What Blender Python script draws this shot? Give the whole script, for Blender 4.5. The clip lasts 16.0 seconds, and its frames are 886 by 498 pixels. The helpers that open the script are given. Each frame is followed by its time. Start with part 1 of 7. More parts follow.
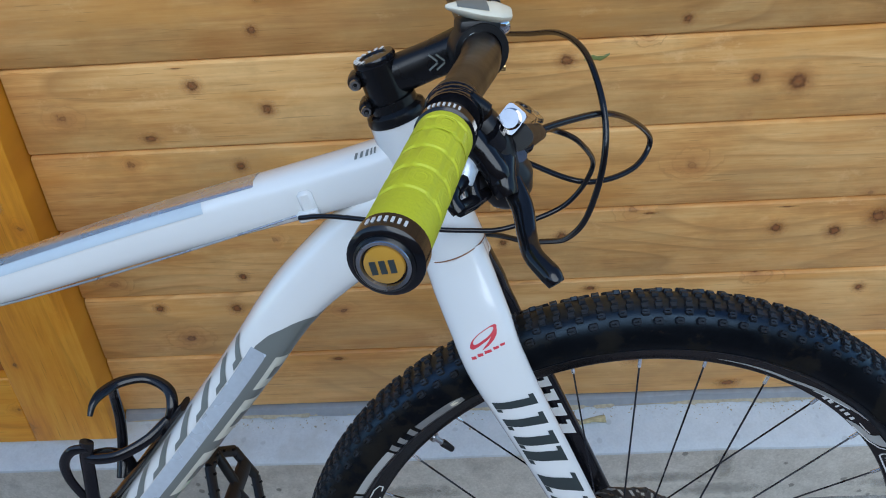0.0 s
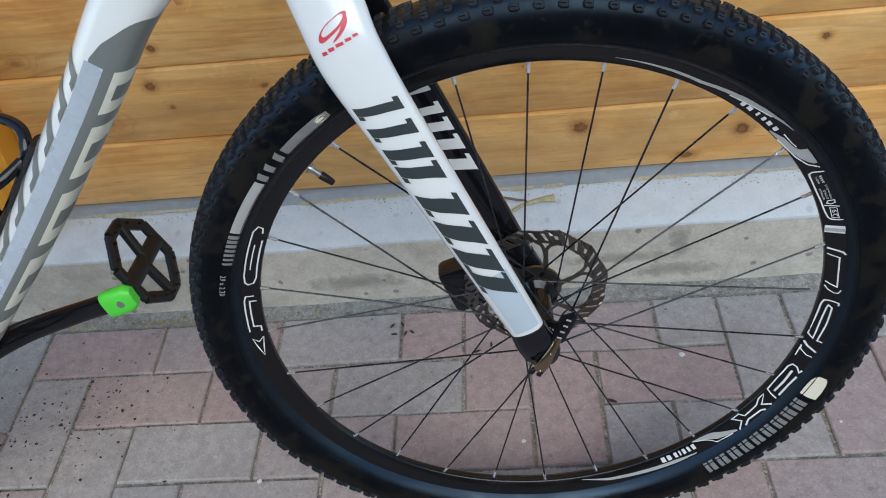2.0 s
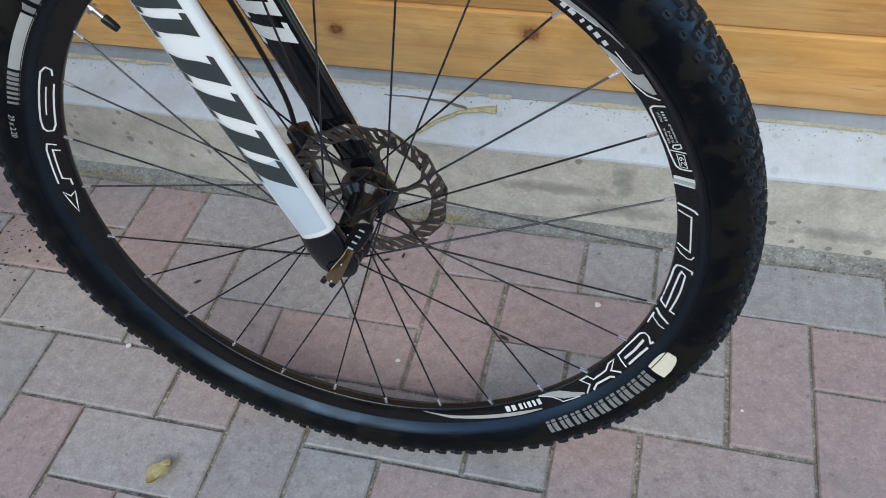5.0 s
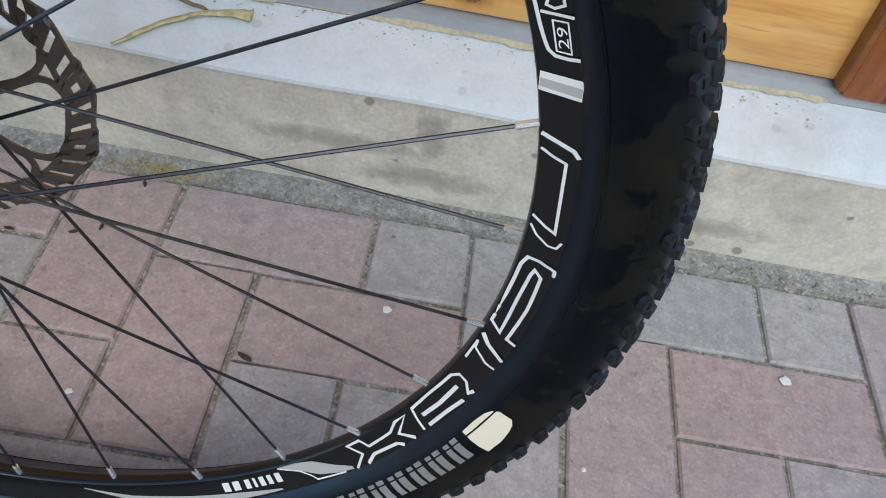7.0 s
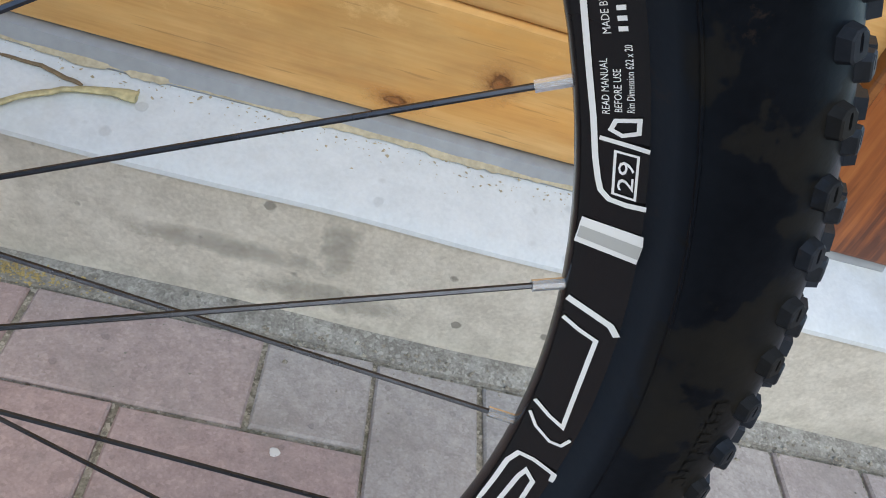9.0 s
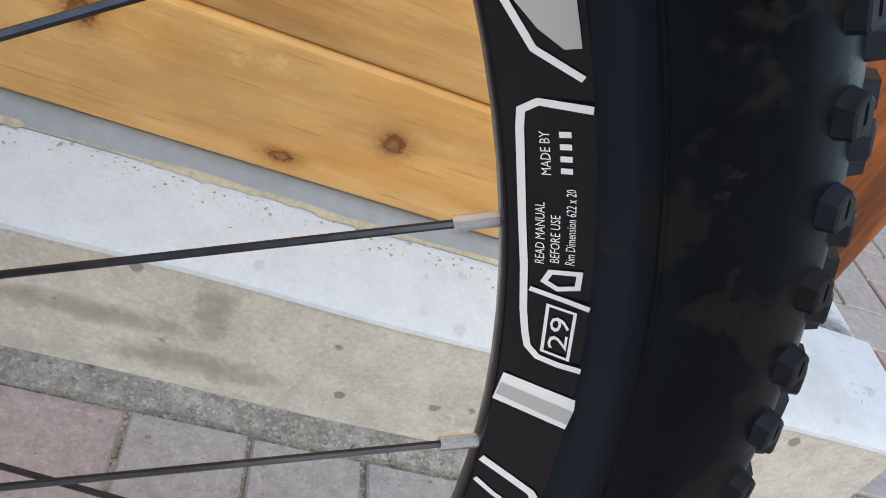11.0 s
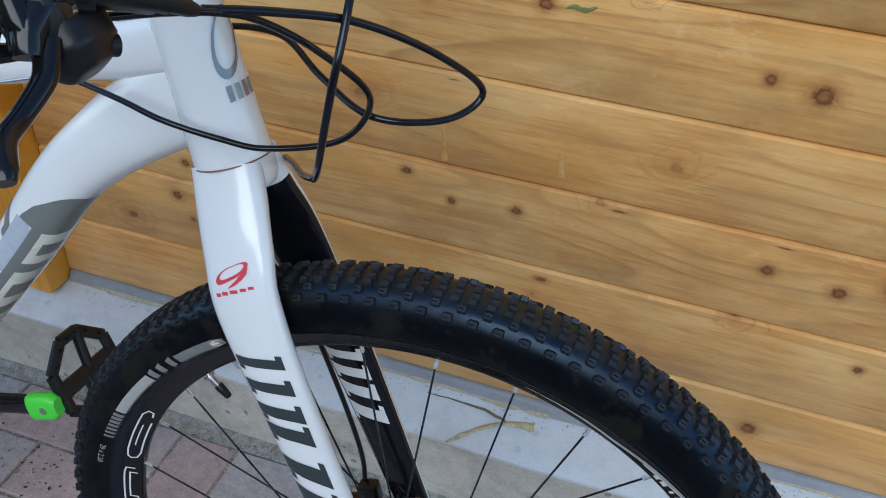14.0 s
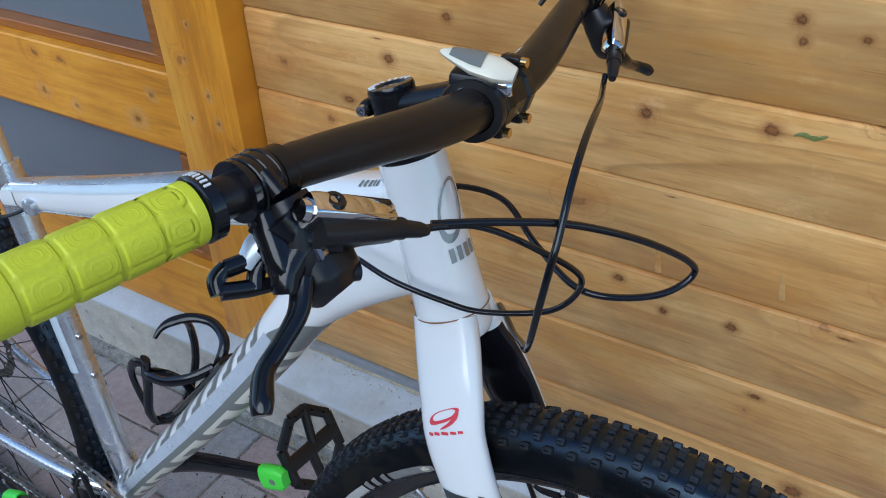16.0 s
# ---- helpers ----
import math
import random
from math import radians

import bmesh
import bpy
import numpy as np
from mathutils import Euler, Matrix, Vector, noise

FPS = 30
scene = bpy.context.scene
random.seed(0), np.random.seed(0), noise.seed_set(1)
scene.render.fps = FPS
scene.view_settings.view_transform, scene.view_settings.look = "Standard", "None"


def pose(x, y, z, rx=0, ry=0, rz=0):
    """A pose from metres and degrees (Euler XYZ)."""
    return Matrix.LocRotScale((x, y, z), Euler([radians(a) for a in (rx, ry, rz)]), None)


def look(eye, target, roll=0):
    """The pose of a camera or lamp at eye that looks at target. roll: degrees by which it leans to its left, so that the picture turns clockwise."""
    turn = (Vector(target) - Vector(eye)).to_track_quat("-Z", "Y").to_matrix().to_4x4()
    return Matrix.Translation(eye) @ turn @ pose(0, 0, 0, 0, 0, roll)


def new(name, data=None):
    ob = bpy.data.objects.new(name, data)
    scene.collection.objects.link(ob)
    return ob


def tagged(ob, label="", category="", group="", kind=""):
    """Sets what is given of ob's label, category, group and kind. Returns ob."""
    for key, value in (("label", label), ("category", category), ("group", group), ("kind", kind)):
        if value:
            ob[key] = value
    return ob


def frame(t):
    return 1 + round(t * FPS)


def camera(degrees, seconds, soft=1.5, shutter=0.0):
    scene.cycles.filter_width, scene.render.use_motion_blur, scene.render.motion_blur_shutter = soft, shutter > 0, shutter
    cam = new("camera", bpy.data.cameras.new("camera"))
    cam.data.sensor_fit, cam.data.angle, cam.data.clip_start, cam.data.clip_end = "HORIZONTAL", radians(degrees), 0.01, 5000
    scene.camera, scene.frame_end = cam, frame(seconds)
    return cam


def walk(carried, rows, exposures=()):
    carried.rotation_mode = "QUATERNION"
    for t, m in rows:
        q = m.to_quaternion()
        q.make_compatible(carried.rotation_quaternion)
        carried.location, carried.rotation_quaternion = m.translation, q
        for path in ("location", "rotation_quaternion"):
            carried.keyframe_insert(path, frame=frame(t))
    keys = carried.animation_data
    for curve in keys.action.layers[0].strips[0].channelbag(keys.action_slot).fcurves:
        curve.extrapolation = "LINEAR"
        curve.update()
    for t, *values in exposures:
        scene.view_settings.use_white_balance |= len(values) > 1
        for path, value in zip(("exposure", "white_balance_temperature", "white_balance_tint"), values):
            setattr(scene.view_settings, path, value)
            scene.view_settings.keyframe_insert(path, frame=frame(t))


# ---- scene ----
cam = camera(55.3, 16.0, 1.0)
PATH = [
    (0, (0.341, 0.19, 1.243), (0.25, 1.846, 0.125), -4.2),
    (0.5, (0.401, 0.156, 1.221), (0.249, 1.797, 0.086), -4.4),
    (1, (0.444, 0.153, 1.179), (0.281, 1.759, -0.001), -6.1),
    (1.5, (0.463, 0.162, 1.108), (0.293, 1.694, -0.167), -7.7),
    (2, (0.47, 0.179, 1.063), (0.304, 1.634, -0.299), -8.1),
    (2.5, (0.502, 0.199, 1.046), (0.367, 1.599, -0.376), -9.0),
    (3, (0.524, 0.21, 1.024), (0.386, 1.578, -0.428), -9.4),
    (3.2, (0.527, 0.231, 1.005), (0.387, 1.578, -0.467), -9.6),
    (5.3, (0.758, 0.297, 0.939), (0.324, 1.555, -0.554), -5.3),
    (5.5, (0.74, 0.354, 0.867), (0.339, 1.59, -0.654), -4.0),
    (6, (0.7, 0.444, 0.68), (0.51, 1.719, -0.849), 4.3),
    (6.5, (0.712, 0.494, 0.64), (0.652, 1.795, -0.878), 9.1),
    (7, (0.745, 0.531, 0.668), (0.795, 1.865, -0.82), 11.7),
    (7.5, (0.747, 0.555, 0.717), (0.827, 1.986, -0.679), 12.4),
    (8, (0.724, 0.573, 0.696), (0.8, 2.051, -0.649), 12.8),
    (8.5, (0.708, 0.621, 0.603), (0.904, 2.114, -0.714), 17.6),
    (9, (0.705, 0.622, 0.604), (1.021, 2.137, -0.662), 21.5),
    (9.2, (0.702, 0.625, 0.605), (1.043, 2.143, -0.651), 22.0),
    (11.3, (0.701, 0.676, 0.598), (1.272, 2.253, -0.492), 27.2),
    (11.5, (0.693, 0.668, 0.628), (1.25, 2.257, -0.451), 25.9),
    (12, (0.678, 0.607, 0.746), (1.121, 2.21, -0.364), 22.2),
    (12.5, (0.668, 0.531, 0.857), (0.897, 2.132, -0.319), 17.7),
    (13, (0.648, 0.49, 0.942), (0.747, 2.081, -0.266), 14.8),
    (13.5, (0.619, 0.44, 1.036), (0.536, 2.004, -0.208), 11.1),
    (14, (0.623, 0.351, 1.151), (0.192, 1.893, -0.047), 4.4),
    (14.5, (0.619, 0.292, 1.226), (0.011, 1.821, 0.089), 2.4),
    (15, (0.604, 0.252, 1.28), (-0.174, 1.747, 0.204), 0.2),
    (15.5, (0.628, 0.264, 1.279), (-0.251, 1.709, 0.211), -1.8),
    (16, (0.61, 0.381, 1.247), (-0.291, 1.752, 0.104), -2.9),
]
LIGHTING = [(0.0, 0.48, 5900, 3), (1.0, 0.64, 6250, 3), (2.5, 0.82, 6750, 3), (5.5, 0.92, 6750, 3), (6.0, 1.00, 6680, 3), (7.0, 1.00, 6950, 4), (8.5, 1.02, 6850, 3), (9.0, 1.06, 7100, 5), (12.0, 1.11, 7400, 8), (13.0, 0.93, 6900, 7), (13.5, 0.70, 6450, 5), (14.0, 0.56, 6100, 4), (15.5, 0.64, 5850, 4), (16.0, 0.66, 5900, 4)]
walk(cam, [(t, look(eye, target, roll)) for t, eye, target, roll in PATH], LIGHTING)

# ---- world, sun, exposure ----
world = bpy.data.worlds.new("sky")
scene.world = world
world.use_nodes = True
wn = world.node_tree.nodes
sky = wn.new("ShaderNodeTexSky")
sky.sky_type = "NISHITA"
sky.sun_disc = False
sky.sun_elevation = radians(35)
sky.sun_rotation = radians(200)
sky.dust_density = 0.3
sky.ozone_density = 4.0
wn["Background"].inputs["Strength"].default_value = 0.15
world.node_tree.links.new(sky.outputs[0], wn["Background"].inputs["Color"])
sun = new("sun", bpy.data.lights.new("sun", "SUN"))
sun.data.energy = 1.6
sun.data.angle = radians(55)
sun.data.color = (1.0, 0.97, 0.93)
sun.matrix_world = look((1.3, -3.6, 3.7), (0.3, 1.0, 0.4))


# ---- materials ----
def material(name):
    m = bpy.data.materials.new(name)
    m.use_nodes = True
    return m, m.node_tree.nodes, m.node_tree.links, m.node_tree.nodes["Principled BSDF"]


def node(nt, kind, **inputs):
    n = nt.new(kind)
    for k, v in inputs.items():
        n.inputs[k.replace("_", " ")].default_value = v
    return n


def ramp(nt, stops):
    r = nt.new("ShaderNodeValToRGB")
    el = r.color_ramp.elements
    while len(el) < len(stops):
        el.new(0.5)
    for e, (p, c) in zip(el, stops):
        e.position = p
        e.color = (*c, 1) if len(c) == 3 else c
    return r


def mix(nt, ln, fac, a, b, mode="MIX"):
    n = nt.new("ShaderNodeMix")
    n.data_type = "RGBA"
    n.blend_type = mode
    for sock, v in ((n.inputs[0], fac), (n.inputs[6], a), (n.inputs[7], b)):
        if isinstance(v, (int, float)):
            sock.default_value = v
        elif isinstance(v, tuple):
            sock.default_value = (*v, 1)
        else:
            ln.new(v, sock)
    return n.outputs[2]


def maths(nt, ln, op, a, b=0.0):
    n = nt.new("ShaderNodeMath")
    n.operation = op
    for sock, v in zip(n.inputs, (a, b)):
        if isinstance(v, (int, float)):
            sock.default_value = v
        else:
            ln.new(v, sock)
    return n.outputs[0]


def bump(nt, ln, bsdf, height, strength, distance=0.002):
    b = node(nt, "ShaderNodeBump", Strength=strength, Distance=distance)
    ln.new(height, b.inputs["Height"])
    ln.new(b.outputs[0], bsdf.inputs["Normal"])


def plain(name, colour, rough, metal=0.0, grain=60.0, vary=0.12, relief=0.05, coat=0.0, gloss=0.5):
    """A surface with a faint mottling at two scales."""
    m, nt, ln, bsdf = material(name)
    tc = nt.new("ShaderNodeTexCoord")
    n1 = node(nt, "ShaderNodeTexNoise", Scale=grain, Detail=4.0)
    n2 = node(nt, "ShaderNodeTexNoise", Scale=grain / 9, Detail=3.0)
    ln.new(tc.outputs["Object"], n1.inputs["Vector"])
    ln.new(tc.outputs["Object"], n2.inputs["Vector"])
    f = maths(nt, ln, "ADD", maths(nt, ln, "MULTIPLY", n1.outputs[0], 0.5), maths(nt, ln, "MULTIPLY", n2.outputs[0], 0.5))
    lo = tuple(c * (1 - vary) for c in colour)
    hi = tuple(min(1, c * (1 + vary)) for c in colour)
    r = ramp(nt, [(0.3, lo), (0.7, hi)])
    ln.new(f, r.inputs[0])
    ln.new(r.outputs[0], bsdf.inputs["Base Color"])
    rr = ramp(nt, [(0.3, (rough * 0.8,) * 3), (0.7, (min(1, rough * 1.2),) * 3)])
    ln.new(n2.outputs[0], rr.inputs[0])
    ln.new(rr.outputs[0], bsdf.inputs["Roughness"])
    bsdf.inputs["Metallic"].default_value = metal
    bsdf.inputs["Specular IOR Level"].default_value = gloss
    bsdf.inputs["Coat Weight"].default_value = coat
    bsdf.inputs["Coat Roughness"].default_value = 0.08
    if relief:
        bump(nt, ln, bsdf, n1.outputs[0], relief)
    return m


def wood(name, dark, mid, light, knot, axis=0, rough=0.38, knots=1.0, weather=1.0):
    """Varnished softwood; grain along the axis, warped round scattered knots."""
    m, nt, ln, bsdf = material(name)
    tc = nt.new("ShaderNodeTexCoord")
    info = nt.new("ShaderNodeObjectInfo")
    rnd = maths(nt, ln, "MULTIPLY", info.outputs["Random"], 37.0)
    add = nt.new("ShaderNodeVectorMath")
    add.operation = "ADD"
    comb = nt.new("ShaderNodeCombineXYZ")
    for i in range(3):
        ln.new(rnd, comb.inputs[i])
    ln.new(tc.outputs["Object"], add.inputs[0])
    ln.new(comb.outputs[0], add.inputs[1])
    sep = nt.new("ShaderNodeSeparateXYZ")
    ln.new(add.outputs[0], sep.inputs[0])
    along = sep.outputs[axis]
    across = sep.outputs[2 if axis == 0 else 0]
    depth = sep.outputs[1]

    def coords(sa, sc, sd=1.0):
        c = nt.new("ShaderNodeCombineXYZ")
        ln.new(maths(nt, ln, "MULTIPLY", along, sa), c.inputs[0])
        ln.new(maths(nt, ln, "MULTIPLY", across, sc), c.inputs[1])
        ln.new(maths(nt, ln, "MULTIPLY", depth, sd), c.inputs[2])
        return c.outputs[0]

    def field(sa, sc, scale_detail=4.0, rough_=0.6):
        n = node(nt, "ShaderNodeTexNoise", Scale=1.0, Detail=scale_detail, Roughness=rough_)
        ln.new(coords(sa, sc), n.inputs["Vector"])
        return n.outputs[0]

    def stretch(value, lo, hi):
        r = ramp(nt, [(lo, (0, 0, 0)), (hi, (1, 1, 1))])
        ln.new(value, r.inputs[0])
        return r.outputs[0]

    # knots: one to a cell at most, round, with a dark rim and an orange halo
    vor = node(nt, "ShaderNodeTexVoronoi", Scale=1.0, Randomness=1.0)
    vor.voronoi_dimensions = "2D"
    wob = node(nt, "ShaderNodeTexNoise", Scale=75.0, Detail=3.0)
    ln.new(add.outputs[0], wob.inputs["Vector"])
    ln.new(coords(7.5, 10.5), vor.inputs["Vector"])
    kd = maths(nt, ln, "ADD", vor.outputs["Distance"], maths(nt, ln, "MULTIPLY", maths(nt, ln, "SUBTRACT", wob.outputs[0], 0.5), 0.19))
    sepc = nt.new("ShaderNodeSeparateColor")
    ln.new(vor.outputs["Color"], sepc.inputs[0])
    has = maths(nt, ln, "LESS_THAN", sepc.outputs[0], 0.80 * knots)
    size = maths(nt, ln, "ADD", 0.30, maths(nt, ln, "MULTIPLY", sepc.outputs[1], 0.80))
    near = maths(nt, ln, "DIVIDE", kd, size)
    core = ramp(nt, [(0.0, (0.85, 0.85, 0.85)), (0.030, (0.66, 0.66, 0.66)), (0.046, (0.95, 0.95, 0.95)), (0.058, (0.80, 0.80, 0.80)), (0.076, (0.40, 0.40, 0.40)), (0.12, (0.18, 0.18, 0.18)), (0.22, (0, 0, 0))])
    ln.new(near, core.inputs[0])
    kn = maths(nt, ln, "MULTIPLY", core.outputs[0], maths(nt, ln, "MULTIPLY", has, maths(nt, ln, "ADD", 0.50, maths(nt, ln, "MULTIPLY", sepc.outputs[2], 0.50))))
    halo = ramp(nt, [(0.02, (1, 1, 1)), (0.40, (0, 0, 0))])
    ln.new(near, halo.inputs[0])
    swirl = maths(nt, ln, "MULTIPLY", halo.outputs[0], has)
    # growth lines: thin dark latewood, bent round the knots
    low = field(0.9, 5.0, 2.0)
    bands = maths(nt, ln, "ADD", maths(nt, ln, "MULTIPLY", low, 13.0), maths(nt, ln, "MULTIPLY", swirl, 2.6))
    bands = maths(nt, ln, "ADD", bands, maths(nt, ln, "MULTIPLY", across, 16.0))
    wave = maths(nt, ln, "FRACT", bands)
    late = ramp(nt, [(0.0, (0, 0, 0)), (0.62, (0.12, 0.12, 0.12)), (0.90, (1, 1, 1)), (1.0, (0, 0, 0))])
    ln.new(wave, late.inputs[0])
    lines = maths(nt, ln, "MULTIPLY", late.outputs[0], stretch(field(1.6, 6.0), 0.38, 0.62))
    fine = field(5.0, 70.0, 4.0, 0.62)
    blot = field(3.0, 7.0, 5.0, 0.65)
    hair = field(11.0, 240.0, 3.0, 0.6)
    g = maths(nt, ln, "ADD", maths(nt, ln, "MULTIPLY", fine, 0.32), maths(nt, ln, "ADD", maths(nt, ln, "MULTIPLY", hair, 0.16), maths(nt, ln, "MULTIPLY", blot, 0.52)))
    col = ramp(nt, [(0.40, dark), (0.50, mid), (0.61, light)])
    ln.new(g, col.inputs[0])
    c0 = mix(nt, ln, maths(nt, ln, "MULTIPLY", lines, 0.48), col.outputs[0], tuple(c * 0.55 for c in dark))
    # weather: grey-brown clouds and smears, paler scuffs
    smear = stretch(field(1.3, 19.0, 6.0, 0.72), 0.54, 0.72)
    cloud = stretch(field(5.5, 9.0, 6.0, 0.68), 0.49, 0.70)
    c1 = mix(nt, ln, maths(nt, ln, "MULTIPLY", smear, weather * 0.28), c0, (mid[0] * 0.48, mid[1] * 0.46, mid[2] * 0.46))
    c1 = mix(nt, ln, maths(nt, ln, "MULTIPLY", cloud, weather * 0.52), c1, (mid[0] * 0.54, mid[1] * 0.52, mid[2] * 0.46))
    # thick and thin varnish: olive patches and amber patches
    olive = stretch(field(3.4, 11.0, 4.0, 0.55), 0.50, 0.64)
    c1 = mix(nt, ln, maths(nt, ln, "MULTIPLY", olive, weather * 0.42), c1, (mid[0] * 0.70, mid[1] * 0.80, mid[2] * 0.95))
    amber_patch = stretch(field(2.6, 13.0, 5.0, 0.6), 0.52, 0.66)
    c1 = mix(nt, ln, maths(nt, ln, "MULTIPLY", amber_patch, weather * 0.45), c1, (mid[0] * 1.02, mid[1] * 0.88, mid[2] * 0.55))
    # short dark checks along the grain
    check = stretch(field(14.0, 330.0, 2.0, 0.5), 0.66, 0.72)
    c1 = mix(nt, ln, maths(nt, ln, "MULTIPLY", check, 0.34), c1, (dark[0] * 0.42, dark[1] * 0.36, dark[2] * 0.32))
    scuff = stretch(field(9.0, 14.0, 7.0, 0.75), 0.60, 0.74)
    c1 = mix(nt, ln, maths(nt, ln, "MULTIPLY", scuff, 0.50), c1, (min(1, light[0] * 1.15), min(1, light[1] * 1.22), min(1, light[2] * 1.5)))
    c1 = mix(nt, ln, maths(nt, ln, "MULTIPLY", swirl, 0.30), c1, (dark[0] * 1.05, dark[1] * 0.80, dark[2] * 0.6))
    c2 = mix(nt, ln, kn, c1, knot)
    tone = maths(nt, ln, "ADD", 0.86, maths(nt, ln, "MULTIPLY", info.outputs["Random"], 0.26))
    c3 = mix(nt, ln, 1.0, c2, tone, "MULTIPLY")
    ln.new(c3, bsdf.inputs["Base Color"])
    rr = ramp(nt, [(0.3, (rough * 0.8,) * 3), (0.8, (rough * 1.45,) * 3)])
    ln.new(blot, rr.inputs[0])
    ln.new(rr.outputs[0], bsdf.inputs["Roughness"])
    bump(nt, ln, bsdf, maths(nt, ln, "ADD", g, maths(nt, ln, "MULTIPLY", lines, 0.4)), 0.25, 0.0012)
    return m


pine = wood("pine_siding", (0.51, 0.235, 0.066), (0.66, 0.358, 0.116), (0.77, 0.480, 0.190), (0.115, 0.040, 0.015), knots=0.22)
pine_frame = wood("pine_joinery", (0.57, 0.205, 0.012), (0.74, 0.305, 0.020), (0.83, 0.40, 0.045), (0.16, 0.055, 0.012), axis=0, knots=0.6, weather=0.25)
pine_upright = wood("pine_upright", (0.57, 0.205, 0.012), (0.74, 0.305, 0.020), (0.83, 0.40, 0.045), (0.16, 0.055, 0.012), axis=2, knots=0.45, weather=0.25)
red_post = wood("stained_post", (0.095, 0.025, 0.007), (0.30, 0.090, 0.021), (0.50, 0.185, 0.050), (0.06, 0.02, 0.01), axis=2, knots=0.5)
dark_trim = wood("dark_trim", (0.16, 0.05, 0.012), (0.24, 0.085, 0.02), (0.32, 0.13, 0.035), (0.06, 0.02, 0.01), axis=0, knots=0.2)
bead_wood = wood("bead_wood", (0.26, 0.085, 0.016), (0.36, 0.135, 0.028), (0.45, 0.20, 0.05), (0.08, 0.03, 0.01), axis=0, knots=0.2)


def rough_mineral(name, base, spots, scale=1.0, stain=(0.2, 0.18, 0.15), stain_amount=0.5, relief=0.5, vary=False, pits=0.5, speck=0.55):
    m, nt, ln, bsdf = material(name)
    geo = nt.new("ShaderNodeNewGeometry")
    pos = geo.outputs["Position"]
    n1 = node(nt, "ShaderNodeTexNoise", Scale=420.0 * scale, Detail=3.0)
    n2 = node(nt, "ShaderNodeTexNoise", Scale=9.0 * scale, Detail=6.0, Roughness=0.65)
    n3 = node(nt, "ShaderNodeTexNoise", Scale=60.0 * scale, Detail=4.0)
    v = node(nt, "ShaderNodeTexVoronoi", Scale=95.0 * scale)
    for n in (n1, n2, n3, v):
        ln.new(pos, n.inputs["Vector"])
    f = maths(nt, ln, "ADD", maths(nt, ln, "MULTIPLY", n1.outputs[0], 0.45), maths(nt, ln, "MULTIPLY", n3.outputs[0], 0.55))
    lo, hi = spots
    r = ramp(nt, [(0.38, lo), (0.5, base), (0.63, hi)])
    ln.new(f, r.inputs[0])
    col = r.outputs[0]
    ag = node(nt, "ShaderNodeTexVoronoi", Scale=330.0 * scale)
    ln.new(pos, ag.inputs["Vector"])
    ac = nt.new("ShaderNodeSeparateColor")
    ln.new(ag.outputs["Color"], ac.inputs[0])
    col = mix(nt, ln, maths(nt, ln, "MULTIPLY", maths(nt, ln, "LESS_THAN", ac.outputs[0], 0.13), speck), col, tuple(min(1, c * 1.5) for c in hi))
    col = mix(nt, ln, maths(nt, ln, "MULTIPLY", maths(nt, ln, "GREATER_THAN", ac.outputs[0], 0.87), speck), col, tuple(c * 0.55 for c in lo))
    if vary:
        info = nt.new("ShaderNodeObjectInfo")
        tot = maths(nt, ln, "FRACT", maths(nt, ln, "ADD", info.outputs["Random"], geo.outputs["Random Per Island"]))
        vr = ramp(nt, vary)
        ln.new(tot, vr.inputs[0])
        col = mix(nt, ln, 1.0, col, vr.outputs[0], "MULTIPLY")
    sr = ramp(nt, [(0.52, (0, 0, 0)), (0.72, (1, 1, 1))])
    ln.new(n2.outputs[0], sr.inputs[0])
    col = mix(nt, ln, maths(nt, ln, "MULTIPLY", sr.outputs[0], stain_amount), col, stain)
    pr = ramp(nt, [(0.20, (1, 1, 1)), (0.30, (0, 0, 0))])
    ln.new(maths(nt, ln, "ADD", v.outputs["Distance"], maths(nt, ln, "MULTIPLY", maths(nt, ln, "SUBTRACT", n3.outputs[0], 0.5), 0.9)), pr.inputs[0])
    sc = nt.new("ShaderNodeSeparateColor")
    ln.new(v.outputs["Color"], sc.inputs[0])
    pit = maths(nt, ln, "MULTIPLY", pr.outputs[0], maths(nt, ln, "LESS_THAN", sc.outputs[0], 0.09))
    col = mix(nt, ln, maths(nt, ln, "MULTIPLY", pit, pits), col, tuple(c * 0.3 for c in base))
    ln.new(col, bsdf.inputs["Base Color"])
    bsdf.inputs["Roughness"].default_value = 0.88
    h = maths(nt, ln, "SUBTRACT", f, maths(nt, ln, "MULTIPLY", pit, 0.8))
    bump(nt, ln, bsdf, h, relief, 0.0015)
    return m


paver_mat = rough_mineral("paver", (0.372, 0.342, 0.335), ((0.318, 0.290, 0.282), (0.422, 0.390, 0.380)), stain=(0.27, 0.240, 0.220), stain_amount=0.55, relief=0.4, speck=0.18, pits=0.25,
                          vary=[(0.0, (0.90, 0.96, 0.96)), (0.25, (1.00, 0.97, 0.95)), (0.5, (1.05, 0.90, 0.87)), (0.72, (1.05, 0.85, 0.82)), (0.86, (0.98, 1.00, 0.98)), (1.0, (1.10, 1.08, 1.04))])
sand_mat = rough_mineral("joint_sand", (0.28, 0.26, 0.215), ((0.17, 0.158, 0.125), (0.40, 0.375, 0.32)), stain=(0.12, 0.13, 0.075), stain_amount=0.55, relief=1.0)
concrete_mat = rough_mineral("raw_concrete", (0.560, 0.530, 0.462), ((0.480, 0.452, 0.390), (0.625, 0.595, 0.525)), stain=(0.30, 0.283, 0.245), stain_amount=0.75, scale=0.6, pits=0.7, speck=0.10)
